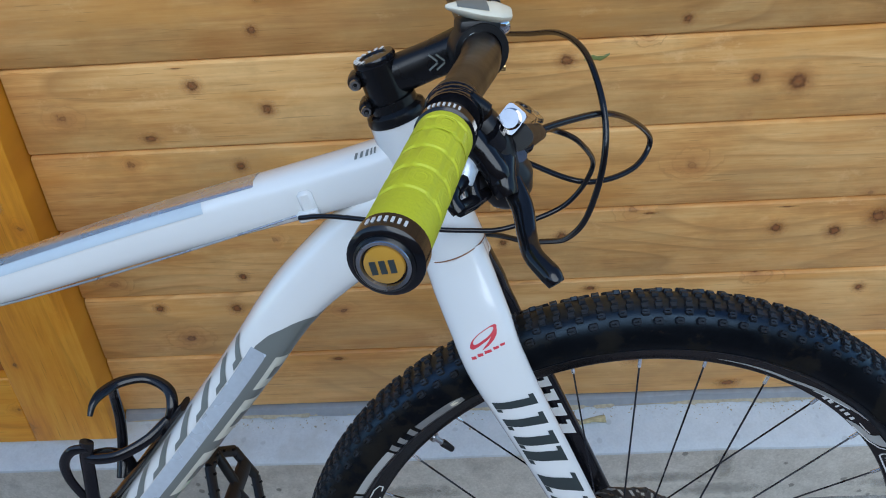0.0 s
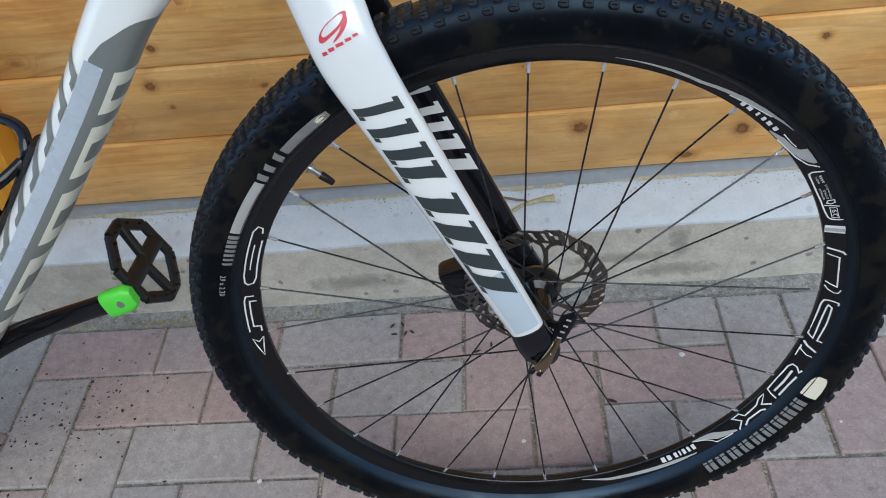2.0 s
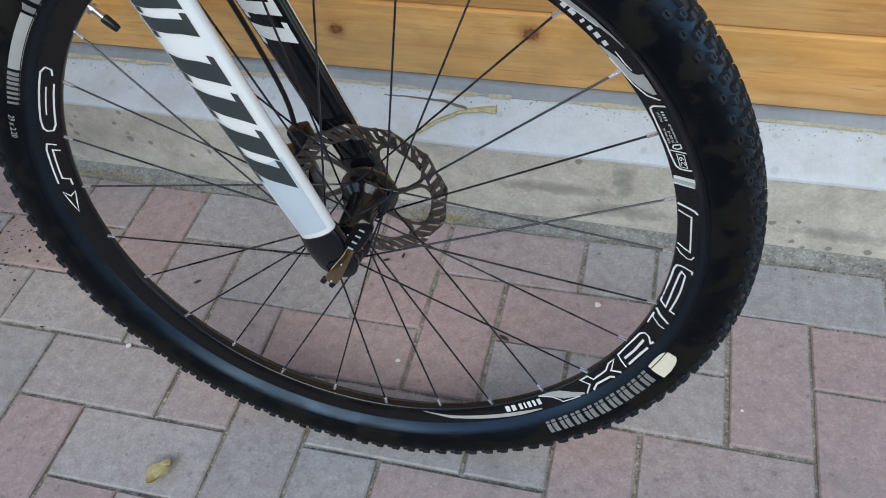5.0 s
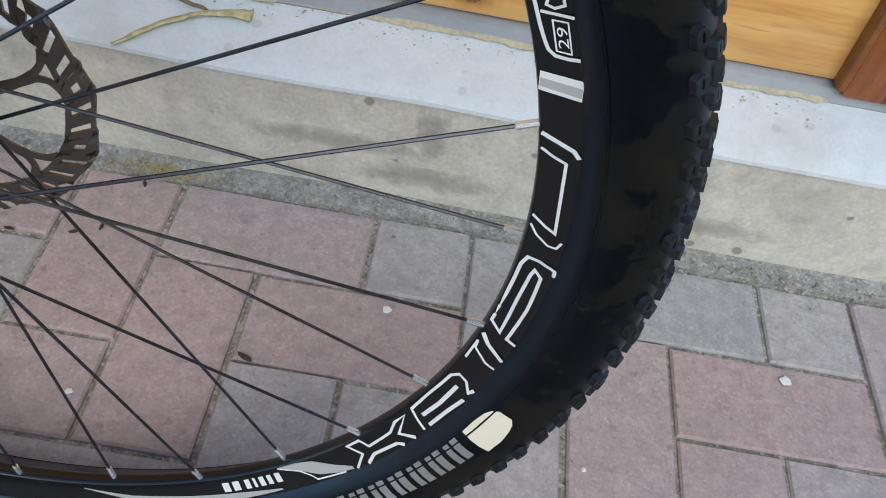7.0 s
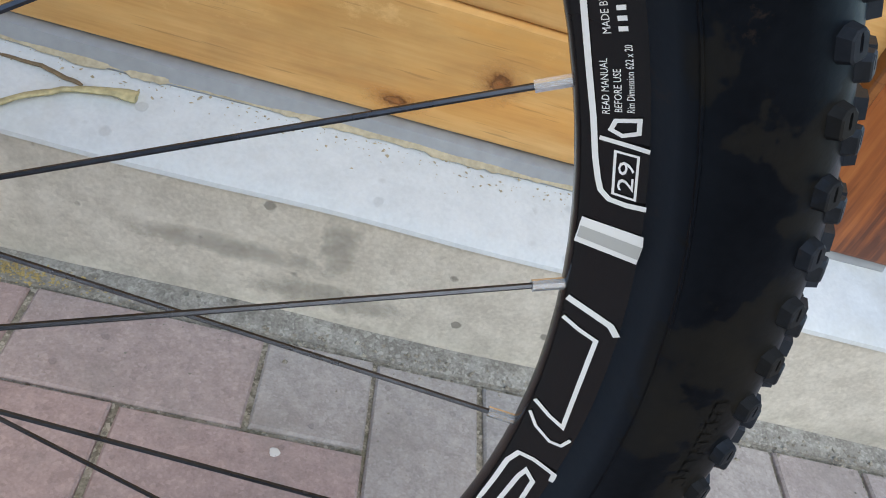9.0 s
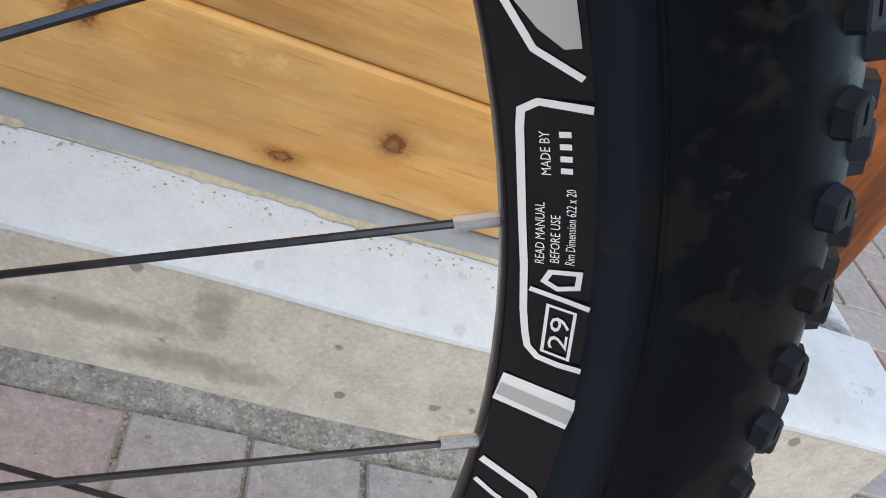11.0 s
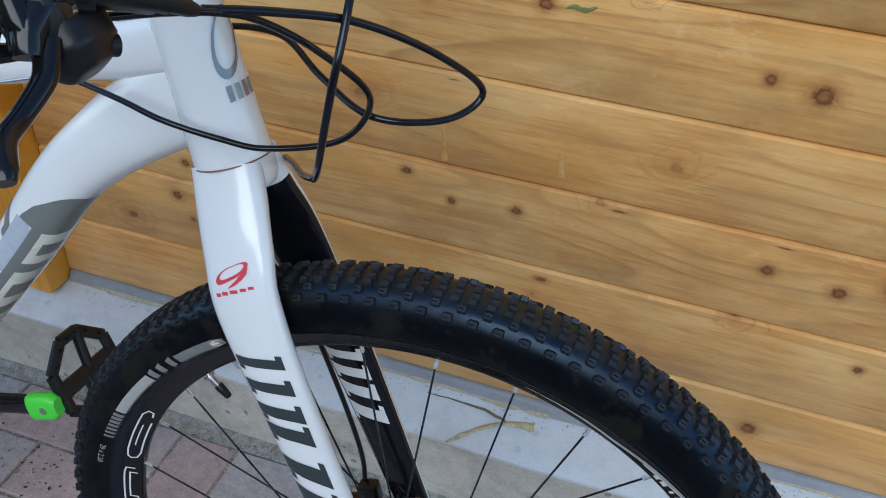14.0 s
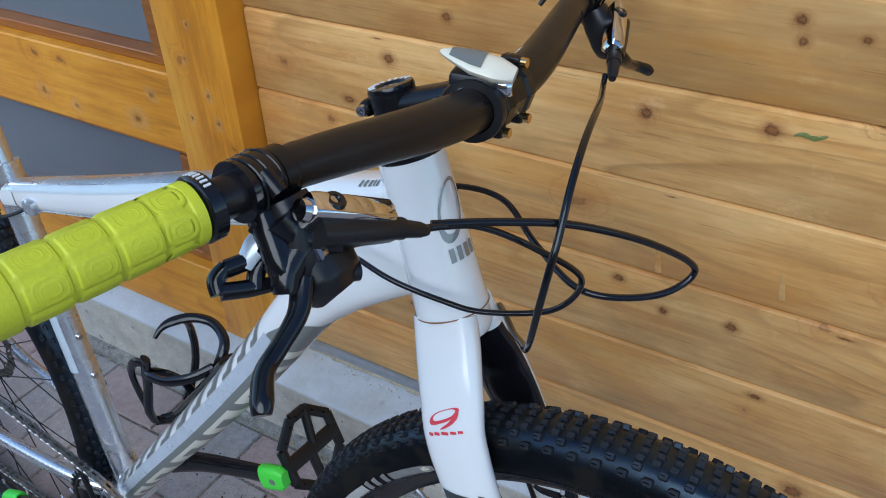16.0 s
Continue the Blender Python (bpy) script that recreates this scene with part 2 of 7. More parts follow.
whitewash_mat = rough_mineral("white_paint", (0.600, 0.640, 0.662), ((0.565, 0.604, 0.626), (0.635, 0.675, 0.697)), stain=(0.47, 0.475, 0.45), stain_amount=0.85, scale=0.6, relief=0.25, pits=0.2, speck=0.04)
flashing_mat = plain("zinc_strip", (0.32, 0.34, 0.36), 0.5, metal=0.3, grain=90)
mortar_mat = rough_mineral("grey_mortar", (0.27, 0.26, 0.235), ((0.19, 0.18, 0.16), (0.36, 0.35, 0.32)), relief=1.0, speck=0.35)
chip_mat = rough_mineral("grit", (0.28, 0.255, 0.21), ((0.19, 0.17, 0.135), (0.37, 0.345, 0.29)), relief=0.3, speck=0.3)
glass_mat = plain("window_glass", (0.145, 0.165, 0.19), 0.12, grain=3, vary=0.05, relief=0)


def spot(name, stops, rough, wobble=0.5, scale=60.0):
    """A stain that thins out towards its ragged edge; stops: (distance, colour, cover)."""
    m, nt, ln, bsdf = material(name)
    tc = nt.new("ShaderNodeTexCoord")
    info = nt.new("ShaderNodeObjectInfo")
    v = nt.new("ShaderNodeVectorMath")
    v.operation = "ADD"
    shift = nt.new("ShaderNodeCombineXYZ")
    for i in range(3):
        ln.new(maths(nt, ln, "MULTIPLY", info.outputs["Random"], 31.0), shift.inputs[i])
    ln.new(tc.outputs["Object"], v.inputs[0])
    ln.new(shift.outputs[0], v.inputs[1])
    n = node(nt, "ShaderNodeTexNoise", Scale=scale, Detail=5.0, Roughness=0.65)
    ln.new(v.outputs[0], n.inputs["Vector"])
    uv = nt.new("ShaderNodeUVMap")
    length = nt.new("ShaderNodeVectorMath")
    length.operation = "LENGTH"
    ln.new(uv.outputs[0], length.inputs[0])
    d = maths(nt, ln, "ADD", length.outputs["Value"], maths(nt, ln, "MULTIPLY", maths(nt, ln, "SUBTRACT", n.outputs[0], 0.5), wobble))
    c = ramp(nt, [(p, col) for p, col, a in stops])
    a = ramp(nt, [(p, (k, k, k)) for p, col, k in stops])
    ln.new(d, c.inputs[0])
    ln.new(d, a.inputs[0])
    ln.new(c.outputs[0], bsdf.inputs["Base Color"])
    ln.new(a.outputs[0], bsdf.inputs["Alpha"])
    bsdf.inputs["Roughness"].default_value = rough
    return m


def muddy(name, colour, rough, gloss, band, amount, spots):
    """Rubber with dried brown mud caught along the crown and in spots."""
    m = plain(name, colour, rough, grain=300, vary=0.4, relief=0.06, gloss=gloss)
    nt, ln, bsdf = m.node_tree.nodes, m.node_tree.links, m.node_tree.nodes["Principled BSDF"]
    tc = nt.new("ShaderNodeTexCoord")
    n = node(nt, "ShaderNodeTexNoise", Scale=spots, Detail=7.0, Roughness=0.75)
    ln.new(tc.outputs["Object"], n.inputs["Vector"])
    sep = nt.new("ShaderNodeSeparateXYZ")
    ln.new(tc.outputs["Object"], sep.inputs[0])
    crown = ramp(nt, [(0.0, (0.09, 0.09, 0.09)), (band, (0.06, 0.06, 0.06)), (band * 2.2, (0.0, 0.0, 0.0))])
    ln.new(maths(nt, ln, "ABSOLUTE", sep.outputs[1]), crown.inputs[0])
    r = ramp(nt, [(0.62, (0, 0, 0)), (0.68, (1, 1, 1))])
    ln.new(maths(nt, ln, "ADD", n.outputs[0], crown.outputs[0]), r.inputs[0])
    fac = maths(nt, ln, "MULTIPLY", r.outputs[0], amount)
    old = bsdf.inputs["Base Color"].links[0].from_socket
    ln.new(mix(nt, ln, fac, old, (0.040, 0.026, 0.018)), bsdf.inputs["Base Color"])
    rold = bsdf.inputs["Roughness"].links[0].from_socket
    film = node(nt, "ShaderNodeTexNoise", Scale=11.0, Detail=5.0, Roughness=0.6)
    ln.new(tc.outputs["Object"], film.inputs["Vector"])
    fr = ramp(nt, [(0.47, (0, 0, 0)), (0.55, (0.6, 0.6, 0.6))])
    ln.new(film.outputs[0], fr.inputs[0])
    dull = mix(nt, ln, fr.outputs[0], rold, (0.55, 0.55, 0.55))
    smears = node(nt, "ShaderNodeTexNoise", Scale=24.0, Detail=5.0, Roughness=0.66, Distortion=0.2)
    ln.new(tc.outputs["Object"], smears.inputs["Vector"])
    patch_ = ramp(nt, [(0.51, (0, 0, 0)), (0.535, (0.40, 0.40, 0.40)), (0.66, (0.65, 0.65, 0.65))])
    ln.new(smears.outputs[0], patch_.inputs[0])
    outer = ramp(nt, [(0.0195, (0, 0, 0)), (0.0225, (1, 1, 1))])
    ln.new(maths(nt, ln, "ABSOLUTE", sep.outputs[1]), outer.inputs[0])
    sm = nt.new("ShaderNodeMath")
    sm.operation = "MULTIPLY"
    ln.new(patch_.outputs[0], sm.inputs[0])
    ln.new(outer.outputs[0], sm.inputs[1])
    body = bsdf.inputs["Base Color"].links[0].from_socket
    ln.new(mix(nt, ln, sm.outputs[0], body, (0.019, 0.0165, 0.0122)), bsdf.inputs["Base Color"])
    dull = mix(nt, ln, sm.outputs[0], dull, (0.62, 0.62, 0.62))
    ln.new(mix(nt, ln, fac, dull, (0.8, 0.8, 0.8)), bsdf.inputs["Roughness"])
    # less gloss towards the flanks: their dark reflections are set here
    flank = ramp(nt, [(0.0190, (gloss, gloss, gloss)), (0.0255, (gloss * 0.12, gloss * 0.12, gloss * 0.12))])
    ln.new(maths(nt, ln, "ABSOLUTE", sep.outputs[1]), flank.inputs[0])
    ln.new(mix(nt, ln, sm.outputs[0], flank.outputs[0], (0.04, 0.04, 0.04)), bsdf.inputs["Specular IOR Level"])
    return m


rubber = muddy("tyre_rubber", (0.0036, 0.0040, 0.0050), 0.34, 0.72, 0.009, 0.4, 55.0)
# blue sky sheen put into the reflection tint of casing and tread
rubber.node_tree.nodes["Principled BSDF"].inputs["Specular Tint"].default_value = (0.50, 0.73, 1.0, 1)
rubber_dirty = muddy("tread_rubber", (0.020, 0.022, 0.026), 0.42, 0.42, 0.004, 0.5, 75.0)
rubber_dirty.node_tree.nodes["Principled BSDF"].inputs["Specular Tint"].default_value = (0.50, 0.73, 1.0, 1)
black_metal = plain("black_anodised", (0.006, 0.006, 0.007), 0.28, metal=0.0, grain=200, vary=0.2, relief=0.02, gloss=0.35)
black_gloss = plain("black_gloss", (0.006, 0.006, 0.008), 0.16, grain=30, vary=0.1, relief=0, coat=0.15, gloss=0.35)
black_plastic = plain("black_plastic", (0.009, 0.009, 0.010), 0.38, grain=300, vary=0.2, relief=0.05, gloss=0.4)
bar_mat = plain("black_bar", (0.012, 0.009, 0.008), 0.33, grain=300, vary=0.2, relief=0.04, gloss=0.34)
steel = plain("steel", (0.55, 0.55, 0.56), 0.28, metal=1.0, grain=200, vary=0.15, relief=0.02)
disc_steel = plain("worn_steel", (0.15, 0.135, 0.12), 0.32, metal=0.9, grain=120, vary=0.3, relief=0.03)
spoke_mat = plain("black_spoke", (0.050, 0.055, 0.066), 0.28, metal=0.8, grain=300, vary=0.3, relief=0)
chrome = plain("chrome", (0.75, 0.76, 0.78), 0.10, metal=1.0, grain=30, vary=0.05, relief=0)
silver = plain("nipple_silver", (0.80, 0.83, 0.86), 0.20, metal=0.75, grain=90, vary=0.1, relief=0)
frame_white = plain("white_paint_gloss", (0.76, 0.765, 0.745), 0.20, grain=12, vary=0.025, relief=0, coat=0.8)
frame_silver = plain("brushed_silver", (0.70, 0.72, 0.75), 0.27, metal=0.85, grain=160, vary=0.12, relief=0.03)
frame_grey = plain("grey_graphic", (0.165, 0.178, 0.165), 0.35, grain=30, vary=0.05, relief=0, coat=0.3)
light_grey = plain("pale_grey_graphic", (0.50, 0.57, 0.62), 0.30, grain=30, vary=0.05, relief=0, coat=0.3)
facet_silver = plain("silver_facet", (0.60, 0.66, 0.72), 0.28, metal=0.35, grain=160, vary=0.1, relief=0.0)
bronze = plain("bronzed_metal", (0.36, 0.27, 0.16), 0.22, metal=1.0, grain=100, vary=0.2, relief=0)
dark_chrome = plain("dark_chrome", (0.30, 0.31, 0.32), 0.24, metal=0.6, grain=30, vary=0.1, relief=0)
smoked_chrome = plain("smoked_chrome", (0.62, 0.60, 0.58), 0.09, metal=1.0, grain=60, vary=0.2, relief=0)
smear_mat = plain("green_smear", (0.17, 0.20, 0.055), 0.5, grain=300, vary=0.4, relief=0.1)
cream_paint = plain("cream_paint", (0.70, 0.69, 0.58), 0.3, grain=30, vary=0.04, relief=0, coat=0.4)
rim_alloy = plain("rim_alloy", (0.0040, 0.0040, 0.0044), 0.24, grain=200, vary=0.2, relief=0.0, gloss=0.48)
flake_mat = plain("tan_flakes", (0.43, 0.375, 0.265), 0.85, grain=200, vary=0.3, relief=0.3)
chain_steel = plain("chain_steel", (0.34, 0.33, 0.31), 0.30, metal=0.9, grain=150, vary=0.3, relief=0)
stalk_mat = plain("mottled_stalk", (0.44, 0.39, 0.22), 0.8, grain=150, vary=0.55, relief=0.4)
twig_mat = plain("brown_twig", (0.17, 0.125, 0.075), 0.8, grain=150, vary=0.4, relief=0.3)
straw_mat = plain("straw", (0.40, 0.31, 0.13), 0.8, grain=200, vary=0.4, relief=0.2)
dark_husk = plain("dark_husk", (0.035, 0.024, 0.016), 0.5, grain=300, vary=0.4, relief=0.2)
grip_mat = plain("lime_grip", (0.60, 0.62, 0.026), 0.55, grain=400, vary=0.08, relief=0.15)
green_mat = plain("green_rubber", (0.10, 0.70, 0.06), 0.45, grain=200, vary=0.06, relief=0.05)
decal_white = plain("white_decal", (0.72, 0.72, 0.70), 0.4, grain=60, vary=0.06, relief=0)
moss_mat = plain("dry_moss", (0.13, 0.13, 0.115), 0.9, grain=200, vary=0.5, relief=0.2)
print_grey = plain("grey_print", (0.20, 0.20, 0.195), 0.5, grain=120, vary=0.25, relief=0)
decal_grey = plain("grey_decal", (0.40, 0.40, 0.38), 0.4, grain=60, vary=0.08, relief=0)
decal_dark = plain("dark_decal", (0.035, 0.045, 0.045), 0.35, grain=60, vary=0.08, relief=0)
decal_red = plain("red_decal", (0.62, 0.055, 0.075), 0.35, grain=60, vary=0.06, relief=0)
amber = plain("amber_resin", (0.50, 0.27, 0.04), 0.10, grain=20, vary=0.25, relief=0, coat=1.0)
brass = plain("brass", (0.75, 0.52, 0.22), 0.25, metal=1.0, grain=100, vary=0.1, relief=0)
lamp_white = plain("cream_plastic", (0.78, 0.72, 0.56), 0.25, grain=30, vary=0.04, relief=0, coat=0.4)
bark = plain("dry_husk", (0.42, 0.36, 0.24), 0.8, grain=120, vary=0.35, relief=0.4)
leaf_mat = plain("dry_leaf", (0.42, 0.35, 0.17), 0.7, grain=150, vary=0.45, relief=0.3)
red_lens = plain("red_lens", (0.75, 0.015, 0.02), 0.15, grain=30, vary=0.1, relief=0, coat=0.8)

knot_mat = spot("pine_knot", [(0.0, (0.34, 0.135, 0.042), 0.62), (0.17, (0.27, 0.10, 0.032), 0.66), (0.25, (0.10, 0.036, 0.014), 0.78), (0.33, (0.25, 0.09, 0.028), 0.50), (0.48, (0.38, 0.16, 0.045), 0.26), (0.72, (0.42, 0.19, 0.055), 0.10), (0.98, (0.45, 0.20, 0.06), 0.0)], 0.45, 0.62, 210.0)
scar_mat = spot("pale_scar", [(0.0, (0.30, 0.12, 0.03), 0.75), (0.10, (0.16, 0.06, 0.02), 0.85), (0.20, (0.60, 0.30, 0.07), 0.40), (0.45, (0.78, 0.50, 0.20), 0.26), (0.70, (0.78, 0.48, 0.16), 0.12), (0.96, (0.75, 0.45, 0.15), 0.0)], 0.45, 0.75, 150.0)
grey_stain = spot("grey_stain", [(0.0, (0.27, 0.255, 0.22), 0.42), (0.5, (0.29, 0.275, 0.24), 0.30), (0.95, (0.3, 0.28, 0.24), 0.0)], 0.9, 1.5, 55.0)
moss_stain = spot("moss_stain", [(0.0, (0.13, 0.13, 0.12), 0.80), (0.4, (0.17, 0.17, 0.16), 0.62), (0.9, (0.25, 0.25, 0.23), 0.0)], 0.9, 1.1, 55.0)

# ---- shaping helpers ----
def link(name, bm, mat, smooth=True):
    me = bpy.data.meshes.new(name)
    bmesh.ops.recalc_face_normals(bm, faces=bm.faces[:])
    for f in bm.faces:
        f.smooth = smooth
    bm.to_mesh(me)
    bm.free()
    for mt in (mat if isinstance(mat, (list, tuple)) else [mat]):
        me.materials.append(mt)
    if smooth:
        me.set_sharp_from_angle(angle=radians(38))
    return new(name, me)


def part(name, bm, mat, parent, label="", m=None, smooth=True):
    ob = link(name, bm, mat, smooth)
    ob.parent = parent
    if m is not None:
        ob.matrix_local = m
    return tagged(ob, label) if label else ob


def box(bm, centre, size, bevel=0.0, m=None, seg=1):
    geo = bmesh.ops.create_cube(bm, size=1.0)
    vs = geo["verts"]
    mat = Matrix.Translation(centre) @ (m or Matrix()) @ Matrix.Diagonal((*size, 1))
    bmesh.ops.transform(bm, matrix=mat, verts=vs)
    if bevel:
        es = list({e for v in vs for e in v.link_edges})
        bmesh.ops.bevel(bm, geom=es, offset=bevel, segments=seg, affect="EDGES", profile=0.5)
    return vs


def smooth_path(pts, k=6):
    """Points along a smooth curve through pts."""
    p = [Vector(a) for a in pts]
    out = []
    for i in range(len(p) - 1):
        a, b, c, d = p[max(i - 1, 0)], p[i], p[i + 1], p[min(i + 2, len(p) - 1)]
        for j in range(k):
            t = j / k
            out.append(0.5 * ((2 * b) + (c - a) * t + (2 * a - 5 * b + 4 * c - d) * t * t + (3 * b - a - 3 * c + d) * t ** 3))
    out.append(p[-1])
    return out


def lerp_list(vals, n):
    """A list of n values, spread evenly through vals."""
    return [float(v) for v in np.interp(np.linspace(0, len(vals) - 1, n), range(len(vals)), vals)]


class Sweep:
    """A tube of oval section along a path. a: half width sideways, b: half width square to it; power above 2 makes it boxier."""

    def __init__(self, pts, a, b=None, side=(0, 1, 0), power=2.0):
        self.p = [Vector(q) for q in pts]
        n = len(self.p)
        self.a = [a] * n if isinstance(a, (int, float)) else lerp_list(a, n)
        self.b = self.a if b is None else ([b] * n if isinstance(b, (int, float)) else lerp_list(b, n))
        self.power, self.frames = power, []
        side = Vector(side)
        for i in range(n):
            d = (self.p[min(i + 1, n - 1)] - self.p[max(i - 1, 0)]).normalized()
            s = (side - d * side.dot(d))
            s = s.normalized() if s.length > 1e-4 else d.orthogonal().normalized()
            side = s
            self.frames.append((s, d.cross(s).normalized()))

    def at(self, u, ang, off=0.0):
        """u: 0 to 1 along the path; ang in degrees from the side direction."""
        x = u * (len(self.p) - 1)
        i = min(int(x), len(self.p) - 2)
        t = x - i
        p = self.p[i].lerp(self.p[i + 1], t)
        s, w = self.frames[i][0].lerp(self.frames[i + 1][0], t), self.frames[i][1].lerp(self.frames[i + 1][1], t)
        a = self.a[i] * (1 - t) + self.a[i + 1] * t + off
        b = self.b[i] * (1 - t) + self.b[i + 1] * t + off
        c, sn = math.cos(radians(ang)), math.sin(radians(ang))
        e = 2.0 / self.power
        return p + s * (a * math.copysign(abs(c) ** e, c)) + w * (b * math.copysign(abs(sn) ** e, sn))

    def mesh(self, bm, n=14, caps=True):
        rings = []
        m = len(self.p)
        for i in range(m):
            rings.append([bm.verts.new(self.at(i / (m - 1), 360 * k / n)) for k in range(n)])
        for r0, r1 in zip(rings, rings[1:]):
            for k in range(n):
                bm.faces.new((r0[k], r0[(k + 1) % n], r1[(k + 1) % n], r1[k]))
        if caps:
            bm.faces.new(rings[0][::-1])
            bm.faces.new(rings[-1])
        return bm

    def patch(self, bm, u0, u1, a0, a1, off=0.0006, nu=6, na=4, shear=0.0):
        """A thin sticker on the surface; shear shifts u across the patch."""
        g = [[bm.verts.new(self.at(min(1, max(0, u0 + (u1 - u0) * i / nu + shear * j / na)), a0 + (a1 - a0) * j / na, off)) for j in range(na + 1)] for i in range(nu + 1)]
        for i in range(nu):
            for j in range(na):
                bm.faces.new((g[i][j], g[i][j + 1], g[i + 1][j + 1], g[i + 1][j]))


def tube(bm, pts, r, n=10, k=6, b=None, side=(0, 1, 0), power=2.0, caps=True):
    return Sweep(smooth_path(pts, k) if k else pts, r, b, side, power).mesh(bm, n, caps)


def lathe(bm, profile, n=32, centre=(0, 0, 0), axis="y", m=None, closed=False):
    """Revolves (radius, along) pairs about an axis."""
    rings = []
    for k in range(n):
        a = 2 * math.pi * k / n
        ring = []
        for r, h in profile:
            v = {"y": (r * math.cos(a), h, r * math.sin(a)), "z": (r * math.cos(a), r * math.sin(a), h), "x": (h, r * math.cos(a), r * math.sin(a))}[axis]
            v = Vector(v)
            ring.append(bm.verts.new((m @ v if m else v) + Vector(centre)))
        rings.append(ring)
    q = len(profile)
    for k in range(n):
        r0, r1 = rings[k], rings[(k + 1) % n]
        for i in range(q if closed else q - 1):
            j = (i + 1) % q
            if profile[i][0] == 0 and profile[j][0] == 0:
                continue
            bm.faces.new((r0[i], r0[j], r1[j], r1[i]))
    bmesh.ops.remove_doubles(bm, verts=bm.verts[:], dist=1e-6)
    return bm


def cyl(bm, p0, p1, r0, r1=None, n=14):
    return Sweep([p0, p1], [r0, r0 if r1 is None else r1]).mesh(bm, n)


def holder(name, parent=None, m=None):
    ob = new(name)
    ob.empty_display_size = 0.05
    if parent:
        ob.parent = parent
    if m is not None:
        ob.matrix_local = m
    return ob


# ---- setting ----
WALL = 1.265        # face of the siding
FRONT = 1.215       # face of the window joinery
KERB = 1.181        # face of the plinth
CORNER = 1.42       # end of the plinth, where the house turns

bm = bmesh.new()
bmesh.ops.create_grid(bm, x_segments=1, y_segments=1, size=300)
ground = tagged(link("ground", bm, sand_mat, False), "sandy bed of the paving, reaching out to the horizon", "ground", kind="structure")
ground.location = (0, 0, -0.0055)

# plinth: raw concrete face, whitewashed ledge
def extrude_profile(bm, prof, x0, x1, steps=1, wob=0.0):
    rings = []
    for i in range(steps + 1):
        x = x0 + (x1 - x0) * i / steps
        rings.append([bm.verts.new((x, y + wob * noise.noise((x * 5, y * 3, 1)), z + wob * noise.noise((x * 4, z * 9, 7)))) for y, z in prof])
    for a, b in zip(rings, rings[1:]):
        for k in range(len(prof)):
            j = (k + 1) % len(prof)
            bm.faces.new((a[k], a[j], b[j], b[k]))
    bm.faces.new(rings[0][::-1])
    bm.faces.new(rings[-1])


bm = bmesh.new()
extrude_profile(bm, [(KERB + 0.008, -0.1), (KERB + 0.008, 0.0), (KERB + 0.001, 0.142), (KERB + 0.012, 0.145), (4.0, 0.145), (4.0, -0.1)], -3.2, CORNER, 60, 0.003)
plinth = tagged(link("plinth", bm, concrete_mat), "cast concrete plinth with bare stained face under the wall", "plinth", kind="structure")
bm = bmesh.new()
extrude_profile(bm, [(KERB + 0.0005, 0.1425), (KERB - 0.0030, 0.1450), (KERB - 0.0025, 0.1495), (KERB + 0.004, 0.1550), (KERB + 0.012, 0.1580), (WALL - 0.012, 0.1765), (WALL + 0.05, 0.178), (WALL + 0.05, 0.1455), (KERB + 0.012, 0.1455)], -3.2, CORNER + 0.004, 110, 0.0035)
ledge = tagged(link("plinth_ledge", bm, whitewash_mat), "whitewashed sloping ledge on the plinth, flaking and stained", "ledge", kind="structure")
bm = bmesh.new()
box(bm, (CORNER - 0.075, 2.7, 0.160), (0.158, 2.76, 0.026), 0.006)
tagged(link("plinth_ledge_side", bm, whitewash_mat), "whitewashed ledge running back round the house corner", "ledge", kind="structure")
bm = bmesh.new()
extrude_profile(bm, [(1.160, -0.02), (1.162, 0.001), (KERB, 0.006), (KERB + 0.014, 0.008), (KERB + 0.014, -0.02)], -3.2, CORNER, 90, 0.005)
mortar = tagged(link("mortar_strip", bm, mortar_mat), "rough grey mortar strip between paving and plinth", "mortar", kind="structure")
bm = bmesh.new()
extrude_profile(bm, [(WALL - 0.001, 0.172), (WALL - 0.006, 0.179), (WALL - 0.002, 0.193), (WALL + 0.006, 0.197), (WALL + 0.02, 0.197), (WALL + 0.02, 0.168)], -0.303, 1.262, 60, 0.0025)
tagged(link("base_strip", bm, flashing_mat), "dull grey strip under the lowest board", "strip", kind="structure")

# added plain dark wall, unseen behind the viewer; blocks low sky and darkens reflections
bm = bmesh.new()
box(bm, (0.4, -3.4, 1.1), (12.0, 0.2, 2.2))
tagged(link("wall_south", bm, dark_trim), "unseen dark wall added behind the viewer to block low sky", "wall", kind="structure")

# siding boards
wall = tagged(holder("wall_north"), "wall of varnished horizontal pine boards with knots", "wall", kind="structure")
bm = bmesh.new()
box(bm, (0.43, WALL + 0.10, 1.25), (1.42, 0.10, 2.1))
part("backing", bm, dark_trim, wall)
LINES = [0.199, 0.319, 0.448, 0.577, 0.708, 0.838, 0.968, 1.098, 1.228, 1.358, 1.488, 1.618, 1.748, 1.878, 2.008, 2.138]
BOARDS = []
for z0, z1 in zip(LINES, LINES[1:]):
    bm = bmesh.new()
    # a board with a chamfered lower lip and a tongue tucked behind the next
    prof = [(WALL + 0.012, 0.0), (WALL + 0.003, 0.0015), (WALL, 0.0055), (WALL, z1 - z0 - 0.0050), (WALL + 0.0036, z1 - z0 - 0.0022), (WALL + 0.010, z1 - z0), (WALL + 0.04, z1 - z0), (WALL + 0.04, 0.0)]
    extrude_profile(bm, prof, -0.303, 1.128, 1)
    ob = part("board", bm, pine, wall, m=Matrix.Translation((0, 0, z0)))
    BOARDS.append((z0, z1, ob))


